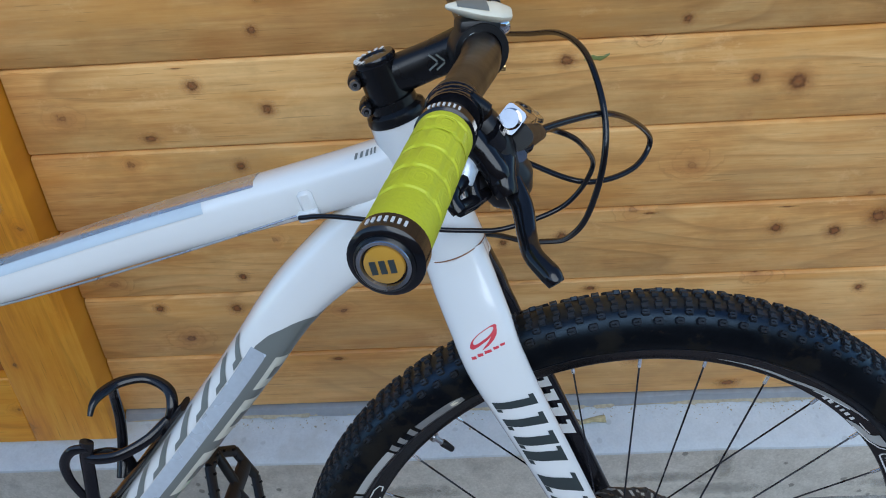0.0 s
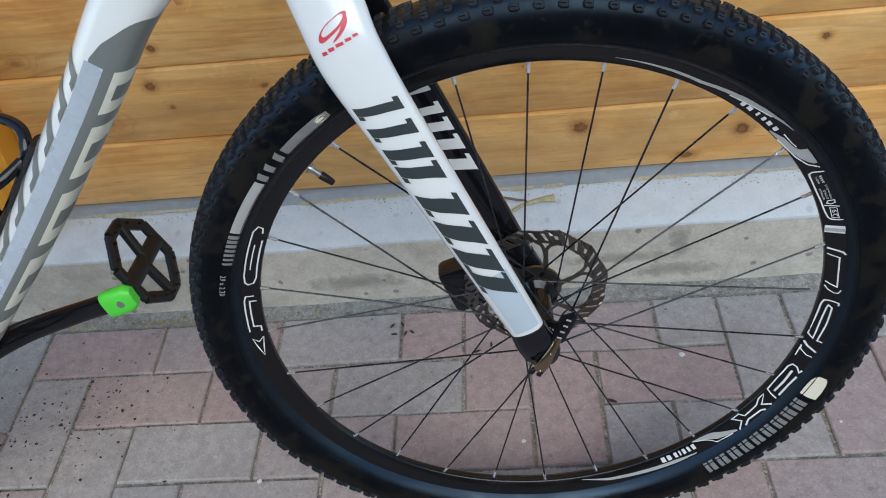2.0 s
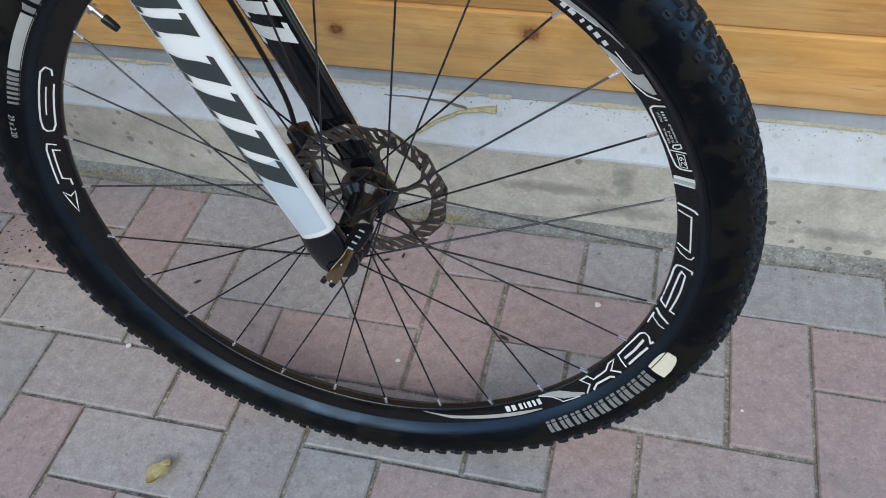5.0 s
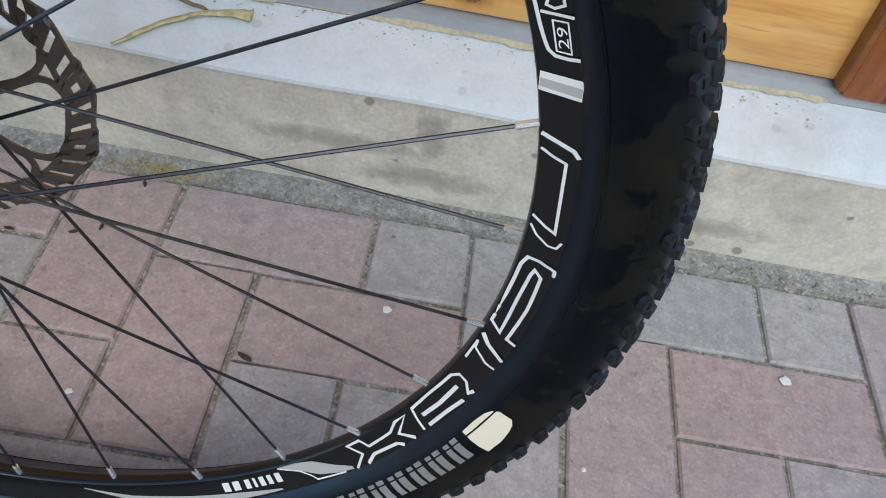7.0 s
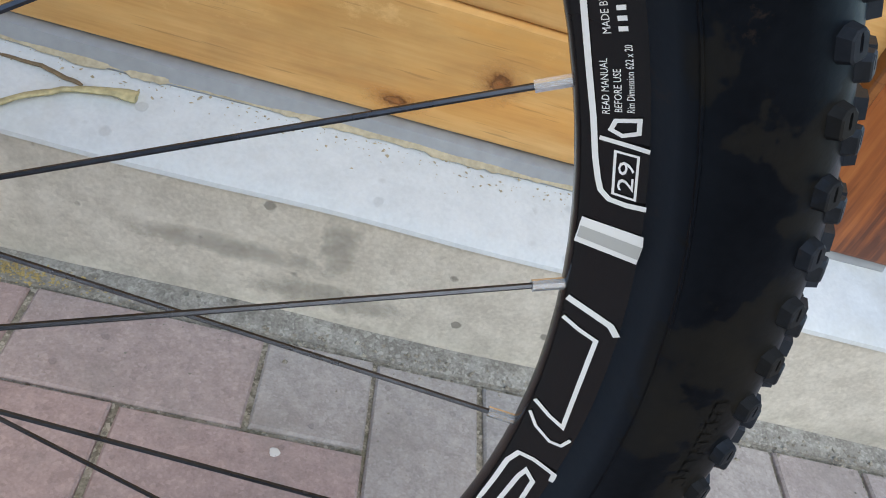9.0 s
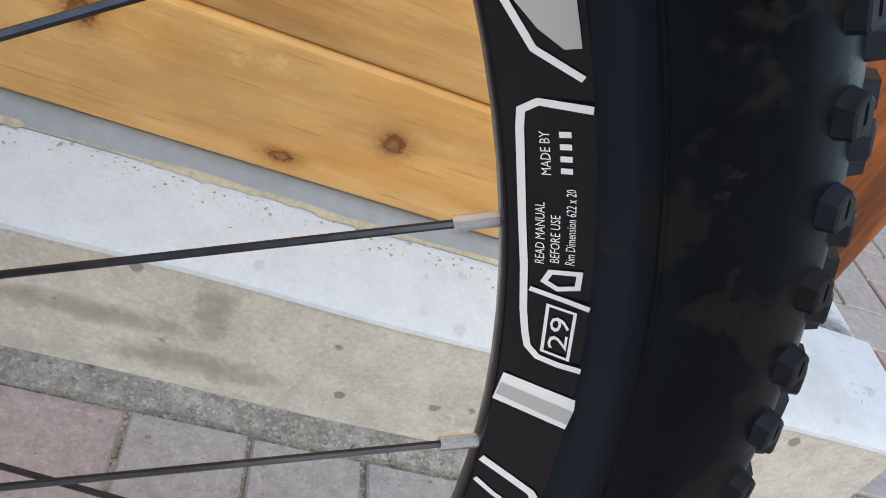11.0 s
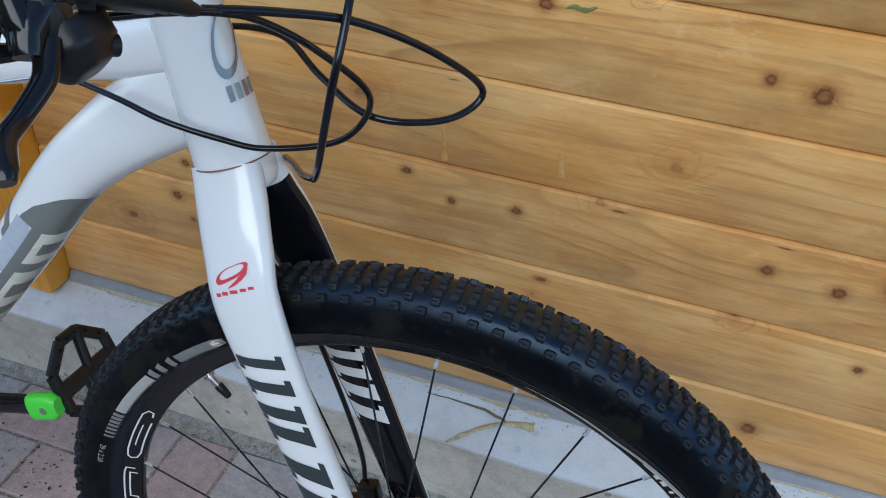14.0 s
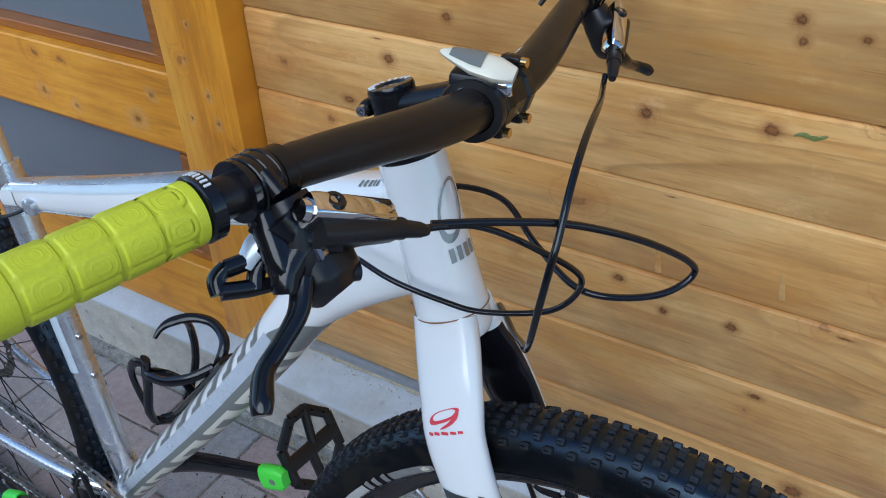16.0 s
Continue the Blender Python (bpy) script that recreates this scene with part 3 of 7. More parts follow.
def stain_disc(name, mat, parent, m, rx, ry, bow=None):
    """A thin oval film whose map runs from its middle to its rim."""
    bm = bmesh.new()
    uv = bm.loops.layers.uv.new("UVMap")
    mid, rim = bm.verts.new((0, 0, 0)), []
    for k in range(20):
        a = 2 * math.pi * k / 20
        rim.append(bm.verts.new((rx * math.cos(a), ry * math.sin(a), 0)))
    for k in range(20):
        f = bm.faces.new((mid, rim[k], rim[(k + 1) % 20]))
        for lp, q in zip(f.loops, (None, k, k + 1)):
            lp[uv].uv = (0, 0) if q is None else (math.cos(2 * math.pi * q / 20), math.sin(2 * math.pi * q / 20))
    me = bpy.data.meshes.new(name)
    bm.to_mesh(me)
    bm.free()
    me.materials.append(mat)
    ob = new(name, me)
    if parent:
        ob.parent = parent
    ob.matrix_local = m
    return ob


KNOTS_HIGH = [(-0.061, 0.831, 8), (-0.044, 0.803, 9), (0.052, 0.876, 7), (0.066, 0.921, 6), (-0.120, 0.727, 10), (0.472, 0.937, 7), (0.478, 0.915, 6), (0.323, 0.802, 9), (0.465, 0.812, 11), (0.365, 0.707, 6), (0.536, 0.926, 5), (0.053, 0.763, 9), (-0.001, 0.677, 8), (0.719, 0.773, 8), (0.776, 0.765, 14), (0.958, 0.682, 8), (0.955, 0.800, 7), (0.62, 0.86, 6)]
KNOTS_LOW = [(0.593, 0.566, 9), (0.794, 0.567, 10), (0.870, 0.521, 10), (0.931, 0.543, 14), (1.019, 0.443, 13), (0.783, 0.530, 9), (0.929, 0.412, 7), (0.309, 0.556, 8), (0.463, 0.532, 8), (0.298, 0.268, 11), (0.509, 0.431, 9), (-0.183, 0.424, 8), (0.092, 0.304, 9), (0.585, 0.285, 14), (0.751, 0.218, 15), (0.833, 0.261, 12), (0.374, 0.524, 6), (-0.058, 0.419, 9), (-0.036, 0.481, 7)]
for x, z, size in KNOTS_HIGH + KNOTS_LOW:
    z0, z1, ob = [b for b in BOARDS if b[0] <= z < b[1]][0]
    z = min(max(z, z0 + 0.009), z1 - 0.009)
    reach = min(size * 0.0021, z - z0 - 0.006, z1 - z - 0.007)
    stain_disc("knot", knot_mat, ob, Matrix.Translation((x, WALL - 0.0004, z - z0)) @ pose(0, 0, 0, 90), size * 0.0021 * 1.1, reach)

# dried varnish runs across one board
for x, za, zb in ((0.359, 0.583, 0.640), (0.512, 0.596, 0.640)):
    z0, z1, ob = [b for b in BOARDS if b[0] <= za < b[1]][0]
    bm = bmesh.new()
    tube(bm, [(x + 0.002, WALL, za - z0), (x, WALL - 0.0004, za - z0 + 0.012), (x - 0.001, WALL - 0.0002, (za + zb) / 2 - z0), (x - 0.005, WALL + 0.0008, zb - z0)], [0.0048, 0.0042, 0.0032, 0.0018], n=12, b=[0.0011, 0.0010, 0.0008, 0.0006], side=(1, 0, 0))
    part("varnish_run", bm, pine, ob, "pale dried run of varnish")

# corner post
bm = bmesh.new()
box(bm, (1.20, WALL + 0.062, 1.154), (0.140, 0.15, 1.928), 0.006, seg=2)
post = tagged(link("corner_post", bm, red_post), "reddish-brown stained wooden corner post above the ledge", "post", kind="structure")
bm = bmesh.new()
box(bm, (1.126, WALL - 0.006, 1.156), (0.010, 0.022, 1.912), 0.002)
bead = tagged(link("post_bead", bm, dark_trim), "thin dark wooden bead along the corner post", "trim", kind="structure")
bm = bmesh.new()
box(bm, (1.23, 2.75, 1.2), (0.08, 2.7, 2.08))
side = tagged(link("wall_east", bm, pine), "side wall of the wooden house", "wall", kind="structure")

# window unit
win = tagged(holder("window_1"), "orange pine window front with grey glass panes and broad rails", "window", kind="structure")
bm = bmesh.new()
box(bm, (-0.3775, FRONT + 0.045, 1.19), (0.145, 0.09, 2.02), 0.005, seg=2)
upright = part("post", bm, pine_upright, win)
bm = bmesh.new()
box(bm, (-1.45, FRONT + 0.045, 0.648), (1.998, 0.08, 0.145), 0.003)
rail = part("rail", bm, pine_frame, win)
bm = bmesh.new()
box(bm, (-1.45, FRONT + 0.045, 0.25), (1.998, 0.08, 0.15), 0.003)
part("bottom_rail", bm, pine_frame, win)
RAIL_SCARS = ((-0.808, 0.622, 15), (-0.723, 0.609, 11), (-0.556, 0.620, 19), (-0.506, 0.673, 11))
POST_SCARS = ((-0.370, 0.879, 9), (-0.406, 0.860, 7), (-0.376, 0.816, 6), (-0.397, 0.758, 7), (-0.361, 0.702, 9), (-0.410, 0.654, 8), (-0.351, 0.656, 9))
for x, z, size in RAIL_SCARS:
    stain_disc("knot", scar_mat, rail, Matrix.Translation((x, FRONT + 0.0046, z)) @ pose(0, 0, 0, 90), size * 0.0022, size * 0.0018)
for x, z, size in POST_SCARS:
    stain_disc("knot", scar_mat, upright, Matrix.Translation((x, FRONT - 0.0004, z)) @ pose(0, 0, 0, 90), size * 0.0016, size * 0.0021)
for z, h in ((0.730, 0.018), (0.566, 0.018), (0.334, 0.018)):
    bm = bmesh.new()
    box(bm, (-1.45, FRONT + 0.050, z), (1.998, 0.05, h), 0.002)
    part("glazing_bead", bm, bead_wood, win)
for z0, z1 in ((0.74, 2.2), (0.343, 0.557)):
    bm = bmesh.new()
    box(bm, (-0.473, FRONT + 0.046, (z0 + z1) / 2), (0.044, 0.05, z1 - z0), 0.002)
    part("glazing_bead", bm, bead_wood, win)
    bm = bmesh.new()
    box(bm, (-1.46, FRONT + 0.062, (z0 + z1) / 2), (1.98, 0.012, z1 - z0))
    part("pane", bm, glass_mat, win)
bm = bmesh.new()
box(bm, (-1.45, FRONT + 0.14, 1.2), (2.6, 0.04, 2.1))
part("backing", bm, dark_trim, win)

# ---- bicycle ----
# steering parts share one pose; the wheel stands a little straighter, the frame is turned a few degrees behind the fork
LEAN_M = Matrix(((0.99943, -0.03351, -0.00315, 0.49095), (0.03366, 0.99504, 0.09365, 0.77122), (0.0, -0.09370, 0.99560, 0.00841), (0, 0, 0, 1)))
bike = tagged(holder("mountain_bike", m=LEAN_M), "white and silver mountain bike with lime grips beside the wall", "bicycle")
WHEEL_M = LEAN_M.inverted() @ Matrix.Translation((0.4926, 0.8041, 0.3756)) @ pose(0, 0, 0, 0, 0, 1.51) @ pose(0, 0, 0, -4.2)
FRAME_M = Matrix.Translation((-0.19, 0, 0)) @ pose(0, 0, 0, 0, 0, -3.6) @ Matrix.Translation((0.19, 0, 0))
RIM_O, RIM_I = 0.3195, 0.2995
CASE_R, CASE_W, CASE_H, SHOULDER = 0.3408, 0.0276, 0.0286, 2.6


def section(a):
    """Point and outward direction (radius, lateral) of the casing at an angle; full shoulders, round flanks."""
    c, q = math.cos(a), math.sin(a)
    if c <= 0:
        return CASE_R + CASE_H * c, CASE_W * q, c, q
    p = 2.0 / SHOULDER
    sq = math.copysign(1, q)
    nr, ny = c ** (2 - p) / CASE_H, sq * abs(q) ** (2 - p) / CASE_W
    k = math.hypot(nr, ny)
    return CASE_R + CASE_H * c ** p, CASE_W * sq * abs(q) ** p, nr / k, ny / k


def tyre_profile(n=26):
    """Section of the casing from bead to bead: (radius, lateral)."""
    out = [(0.317, -0.0112)]
    for i in range(n + 1):
        a = radians(-126 + 252 * i / n)
        out.append(section(a)[:2])
    return out + [(0.317, 0.0112)]


def side_at(r):
    """How far the casing bulges at a radius."""
    c = max(-1, min(1, (r - CASE_R) / CASE_H))
    k = SHOULDER if c > 0 else 2.0
    return CASE_W * (1 - abs(c) ** k) ** (1 / k)


def knob(bm, th, ang, la, lb, hgt, shift=0.0, taper=0.8):
    """One block of rubber at th round the wheel and ang across the tread."""
    a = radians(ang)
    r, y, nr, ny = section(a)
    e1 = Vector((-math.sin(th), 0, math.cos(th)))
    out = Vector((nr * math.cos(th), ny, nr * math.sin(th)))
    e2 = out.cross(e1)
    base = Vector((r * math.cos(th), y, r * math.sin(th))) + e1 * shift
    lo, hi = [], []
    for sx, sy in ((-1, -1), (1, -1), (1, 1), (-1, 1)):
        lo.append(bm.verts.new(base + e1 * la * sx + e2 * lb * sy - out * 0.0012))
        hi.append(bm.verts.new(base + e1 * la * sx * taper + e2 * lb * sy * taper + out * hgt))
    bm.faces.new(hi)
    for i in range(4):
        bm.faces.new((lo[i], lo[(i + 1) % 4], hi[(i + 1) % 4], hi[i]))


def slit_knob(bm, th, ang, la, lb, hgt):
    """A block with cut corners and a narrow slit sunk in its crown."""
    a = radians(ang)
    r, y, nr, ny = section(a)
    e1 = Vector((-math.sin(th), 0, math.cos(th)))
    out = Vector((nr * math.cos(th), ny, nr * math.sin(th)))
    e2 = out.cross(e1)
    base = Vector((r * math.cos(th), y, r * math.sin(th)))
    plan = ((-1, -0.72), (-0.72, -1), (0.55, -1), (1, -0.45), (1, 0.45), (0.55, 1), (-0.72, 1), (-1, 0.72))

    def loop(fx, fy, h, shift=0.0):
        return [bm.verts.new(base + e1 * la * (px * fx + shift) + e2 * lb * py * fy + out * h) for px, py in plan]

    rings = [loop(1, 1, -0.0012), loop(0.84, 0.80, hgt * 0.88), loop(0.72, 0.66, hgt), loop(0.50, 0.15, hgt, 0.16), loop(0.48, 0.11, hgt * 0.3, 0.16)]
    for p, q in zip(rings, rings[1:]):
        for k in range(8):
            bm.faces.new((p[k], p[(k + 1) % 8], q[(k + 1) % 8], q[k]))
    bm.faces.new(rings[-1])


def tread(bm, seed):
    """Small square knobs in rows, three on the crown to two on the shoulder; the shoulder knobs are slit."""
    rnd = random.Random(seed)
    n = 112
    for k in range(n * 3 // 2):
        th = 2 * math.pi * (k + 0.08 * rnd.random()) / (n * 1.5)
        for s in (-1, 1):
            knob(bm, th, s * 6.5, 0.0034, 0.0025, 0.0031, 0.0006 * s, 0.84)
            knob(bm, th + 0.002, s * 20, 0.0036, 0.0029, 0.0031, 0, 0.84)
    for k in range(n):
        th = 2 * math.pi * (k + 0.05 * rnd.random()) / n
        half = math.pi / n
        for s in (-1, 1):
            slit_knob(bm, th + half * 0.1, s * 35, 0.0042, 0.0034, 0.0034)
            slit_knob(bm, th + half, s * 55, 0.0048, 0.0037, 0.0037)


def ring_patch(bm, t0, t1, r0, r1, yfun, nt=6, nr=3, shear=0.0, sgn=-1, off=0.0006):
    """A sticker on a ring seen from the side: degrees t, radii r; yfun gives the lateral place."""
    g = []
    for i in range(nt + 1):
        row = []
        for j in range(nr + 1):
            r = r0 + (r1 - r0) * j / nr
            t = radians(t0 + (t1 - t0) * i / nt + shear * (j / nr))
            row.append(bm.verts.new((r * math.cos(t), sgn * (yfun(r) + off), r * math.sin(t))))
        g.append(row)
    for i in range(nt):
        for j in range(nr):
            bm.faces.new((g[i][j], g[i][j + 1], g[i + 1][j + 1], g[i + 1][j]))


def rim_y(r):
    """Half width of the rim at a radius: a V-shaped section."""
    return 0.0046 + 0.0070 * max(0.0, min(1.0, (r - 0.3005) / 0.016)) + (0.0008 if r > 0.3166 else 0.0)


def text_on_ring(bm, words, t_mid, r0, size, yfun, flip=False, narrow=1.0):
    """Letters of the built-in font bent round a ring; flip: feet outward."""
    cu = bpy.data.curves.new("words", "FONT")
    cu.body, cu.size, cu.align_x, cu.resolution_u = words, size, "CENTER", 2
    ob = bpy.data.objects.new("words", cu)
    scene.collection.objects.link(ob)
    me = ob.to_mesh()
    vs = []
    for v in me.vertices:
        x, y = v.co.x * narrow, v.co.y
        r = r0 - y if flip else r0 + y
        t = radians(t_mid) + (x / r0) * (1 if flip else -1)
        vs.append(bm.verts.new((r * math.cos(t), -(yfun(r) + 0.0006), r * math.sin(t))))
    for p in me.polygons:
        bm.faces.new([vs[i] for i in p.vertices])
    ob.to_mesh_clear()
    bpy.data.objects.remove(ob)
    bpy.data.curves.remove(cu)


def wheel(name, parent, m, seed, graphics):
    """rim > tyre, tread, spokes, nipples, hub, rotor; centre at the hub."""
    bm = bmesh.new()
    half = [(RIM_I, 0.0020), (RIM_I + 0.0006, 0.0040), (0.3012, 0.0050), (0.3085, 0.0083), (0.3165, 0.0116), (0.3180, 0.0122), (RIM_O, 0.0124), (RIM_O - 0.003, 0.0090)]
    lathe(bm, [(r, -y) for r, y in half] + [(r, y) for r, y in half[::-1]], 140, closed=True)
    rim = part(name, bm, rim_alloy, parent, "black alloy wheel with knobbly tyre", m)
    bm = bmesh.new()
    lathe(bm, tyre_profile(), 140)
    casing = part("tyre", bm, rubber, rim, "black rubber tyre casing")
    # raised marks along the flank, and a thin moulded line near the bead
    bm = bmesh.new()
    for i in range(9):
        ring_patch(bm, 8.8 - 0.76 * i, 8.4 - 0.76 * i, 0.3478, 0.3522, side_at, 1, 3, 0.10 * (-1) ** i, off=0.0004)
        ring_patch(bm, 8.75 - 0.76 * i, 8.2 - 0.76 * i, 0.3478 + 0.0022 * (i % 3), 0.3487 + 0.0022 * (i % 3), side_at, 2, 1, off=0.0005)
    tagged(part("raised_marks", bm, rubber, casing), kind="stuff")
    for sg in (-1, 1):
        bm = bmesh.new()
        lathe(bm, [(0.3262, sg * (side_at(0.3262) - 0.0004)), (0.3266, sg * (side_at(0.3266) + 0.0007)), (0.3272, sg * (side_at(0.3272) + 0.0007)), (0.3276, sg * (side_at(0.3276) - 0.0004))], 140)
        part("bead_line", bm, rubber, casing)
    bm = bmesh.new()
    tread(bm, seed)
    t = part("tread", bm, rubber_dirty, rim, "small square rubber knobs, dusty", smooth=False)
    tagged(t, kind="stuff")
    bm = bmesh.new()
    lathe(bm, [(0.0, -0.056), (0.0085, -0.056), (0.010, -0.053), (0.0165, -0.052), (0.0180, -0.050), (0.0185, -0.045), (0.0165, -0.043), (0.0165, -0.040), (0.022, -0.037), (0.0225, -0.033), (0.0150, -0.029), (0.0155, -0.01), (0.016, 0.012), (0.017, 0.020), (0.024, 0.025), (0.024, 0.029),
               (0.018, 0.033), (0.017, 0.046), (0.012, 0.050), (0.0, 0.050)], 28)
    hub = part("hub", bm, black_gloss, rim)
    if graphics:
        bm = bmesh.new()
        for i in range(12):
            a = radians(-60 + 15 * i)
            box(bm, (0.01664 * math.cos(a), -0.0413, 0.01664 * math.sin(a)), (0.0003, 0.0020, 0.0026 if i % 3 else 0.0014), 0.0, Matrix.Rotation(-a, 4, "Y"))
        tagged(part("hub_bars", bm, decal_white, hub), kind="stuff")
    for k in range(28):
        th = radians(89.8) - 2 * math.pi * k / 28
        sgn = 1 if k % 2 else -1
        lead = 1 if k % 4 in (0, 3) else -1
        h = th + lead * radians(76)
        p1 = Vector(((RIM_I + 0.001) * math.cos(th), sgn * 0.0015, (RIM_I + 0.001) * math.sin(th)))
        p0 = Vector((0.0205 * math.cos(h), 0.027 if sgn > 0 else -0.035, 0.0205 * math.sin(h)))
        d = (p1 - p0).normalized()
        bm = bmesh.new()
        cyl(bm, p0, p1 - d * 0.010, 0.0010, n=6)
        part("spoke", bm, spoke_mat, rim)
        bm = bmesh.new()
        cyl(bm, p1 - d * 0.011, p1 + d * 0.002, 0.0019, n=8)
        part("nipple", bm, silver, rim)
    # brake rotor on the far side: a wavy ring pierced by slanted slots, on forked arms
    bm = bmesh.new()
    N, ri, ro, lean = 36, 0.0640, 0.0805, 0.16
    da = 2 * math.pi / N

    def rp(u, v):
        """u round the ring in modules, v from inner to outer edge"""
        r = ri + (ro + 0.0014 * math.cos(2 * math.pi * u / 3) - ri) * v
        a = u * da + lean * v
        return (r * math.cos(a), 0.0414, r * math.sin(a))
    us, vs = (0.0, 0.34, 0.66, 1.0), (0.0, 0.16, 0.84, 1.0)
    for k in range(N):
        g = [[bm.verts.new(rp(k + u, v if k % 3 or v in (0.0, 1.0) else (0.34 if v < 0.5 else 0.66))) for v in vs] for u in us]
        for a in range(3):
            for c in range(3):
                if not (a == 1 and c == 1):
                    bm.faces.new((g[a][c], g[a][c + 1], g[a + 1][c + 1], g[a + 1][c]))
    bmesh.ops.remove_doubles(bm, verts=bm.verts[:], dist=1e-6)
    bmesh.ops.recalc_face_normals(bm, faces=bm.faces[:])
    bmesh.ops.solidify(bm, geom=bm.faces[:], thickness=0.0018)
    rotor = part("brake_rotor", bm, disc_steel, rim, "worn steel brake disc pierced by slanted slots", smooth=False)
    bm = bmesh.new()
    lathe(bm, [(0.030, 0.0395), (0.030, 0.0430), (0.018, 0.0430), (0.018, 0.0395)], 24, closed=True)
    spider = part("spider", bm, disc_steel, rotor)
    for k in range(6):
        a = radians(60 * k + 8)

        def sp(r, d):
            return Vector((r * math.cos(a + d), 0.0412, r * math.sin(a + d)))
        bm = bmesh.new()
        tube(bm, [sp(0.026, -0.1), sp(0.044, 0.08), sp(0.053, 0.14)], 0.0009, n=6, k=4, b=[0.0042, 0.0030, 0.0040])
        tube(bm, [sp(0.051, 0.13), sp(0.060, 0.08), sp(0.0655, -0.02)], 0.0009, n=6, k=4, b=[0.0026, 0.0022, 0.0034])
        tube(bm, [sp(0.051, 0.13), sp(0.060, 0.24), sp(0.0655, 0.34)], 0.0009, n=6, k=4, b=[0.0026, 0.0022, 0.0034])
        part("arm", bm, disc_steel, rotor)
        bm = bmesh.new()
        cyl(bm, sp(0.0225, 0) + Vector((0, -0.0012, 0)), sp(0.0225, 0) + Vector((0, -0.0042, 0)), 0.0030, n=10)
        part("rotor_bolt", bm, black_metal, rotor)
    # valve
    th = radians(135.0)
    bm = bmesh.new()
    u = Vector((math.cos(th), 0, math.sin(th)))
    cyl(bm, u * (RIM_I + 0.002), u * 0.284, 0.0030, n=10)
    cyl(bm, u * (RIM_I - 0.002), u * (RIM_I - 0.005), 0.0055, n=10)
    part("valve_stem", bm, steel, rim)
    bm = bmesh.new()
    Sweep([u * 0.2850, u * 0.283, u * 0.2715, u * 0.2695], [0.0040, 0.0044, 0.0036, 0.0028]).mesh(bm, 10)
    part("valve_cap", bm, black_plastic, rim)
    if graphics:
        wheel_graphics(rim)
    return rim


def strokes(bm, pts, w, yfun, closed=False, sgn=-1, lift=0.0006):
    """A painted line with mitred corners on a ring through (degrees, radius) points."""
    k = math.radians(1) * 0.308
    raw = [Vector((a * k, max(0.3006, min(0.3180, r)) if r < 0.3215 else r)) for a, r in pts]
    p = [raw[0]]
    for q in raw[1:]:
        n = max(1, int(abs(q.x - p[-1].x) / k / 2))
        a = p[-1]
        p += [a.lerp(q, (i + 1) / n) for i in range(n)]
    m = len(p)
    rows = []
    for i in range(m):
        d0 = (p[i] - p[i - 1]).normalized() if i or closed else (p[1] - p[0]).normalized()
        d1 = (p[(i + 1) % m] - p[i]).normalized() if i < m - 1 or closed else d0
        n0, n1 = Vector((-d0.y, d0.x)), Vector((-d1.y, d1.x))
        b = n0 + n1
        b = b / max(0.45, b.length_squared / 2) if b.length > 1e-4 else n0
        row = []
        for e in (p[i] - b * w / 2, p[i] + b * w / 2):
            t, r = e.x / k * math.pi / 180, e.y
            row.append(bm.verts.new((r * math.cos(t), sgn * (yfun(r) + lift), r * math.sin(t))))
        rows.append(row)
    for g, h in zip(rows, rows[1:] + (rows[:1] if closed else [])):
        bm.faces.new((g[0], g[1], h[1], h[0]))


def band(bm, path, yfun, sgn=-1):
    """A painted shape between two radii: (degrees, inner, outer) along its length."""
    rows = []
    for (a0, i0, o0), (a1, i1, o1) in zip(path, path[1:]):
        n = max(1, int(abs(a1 - a0) / 2))
        for j in range(n):
            t = j / n
            rows.append((a0 + (a1 - a0) * t, i0 + (i1 - i0) * t, o0 + (o1 - o0) * t))
    rows.append(path[-1])
    vs = []
    for a, i, o in rows:
        t = radians(a)
        vs.append([bm.verts.new((r * math.cos(t), sgn * (yfun(r) + 0.0006), r * math.sin(t))) for r in (i, (2 * i + o) / 3, (i + 2 * o) / 3, o)])
    for g, h in zip(vs, vs[1:]):
        for c in range(3):
            bm.faces.new((g[c], g[c + 1], h[c + 1], h[c]))


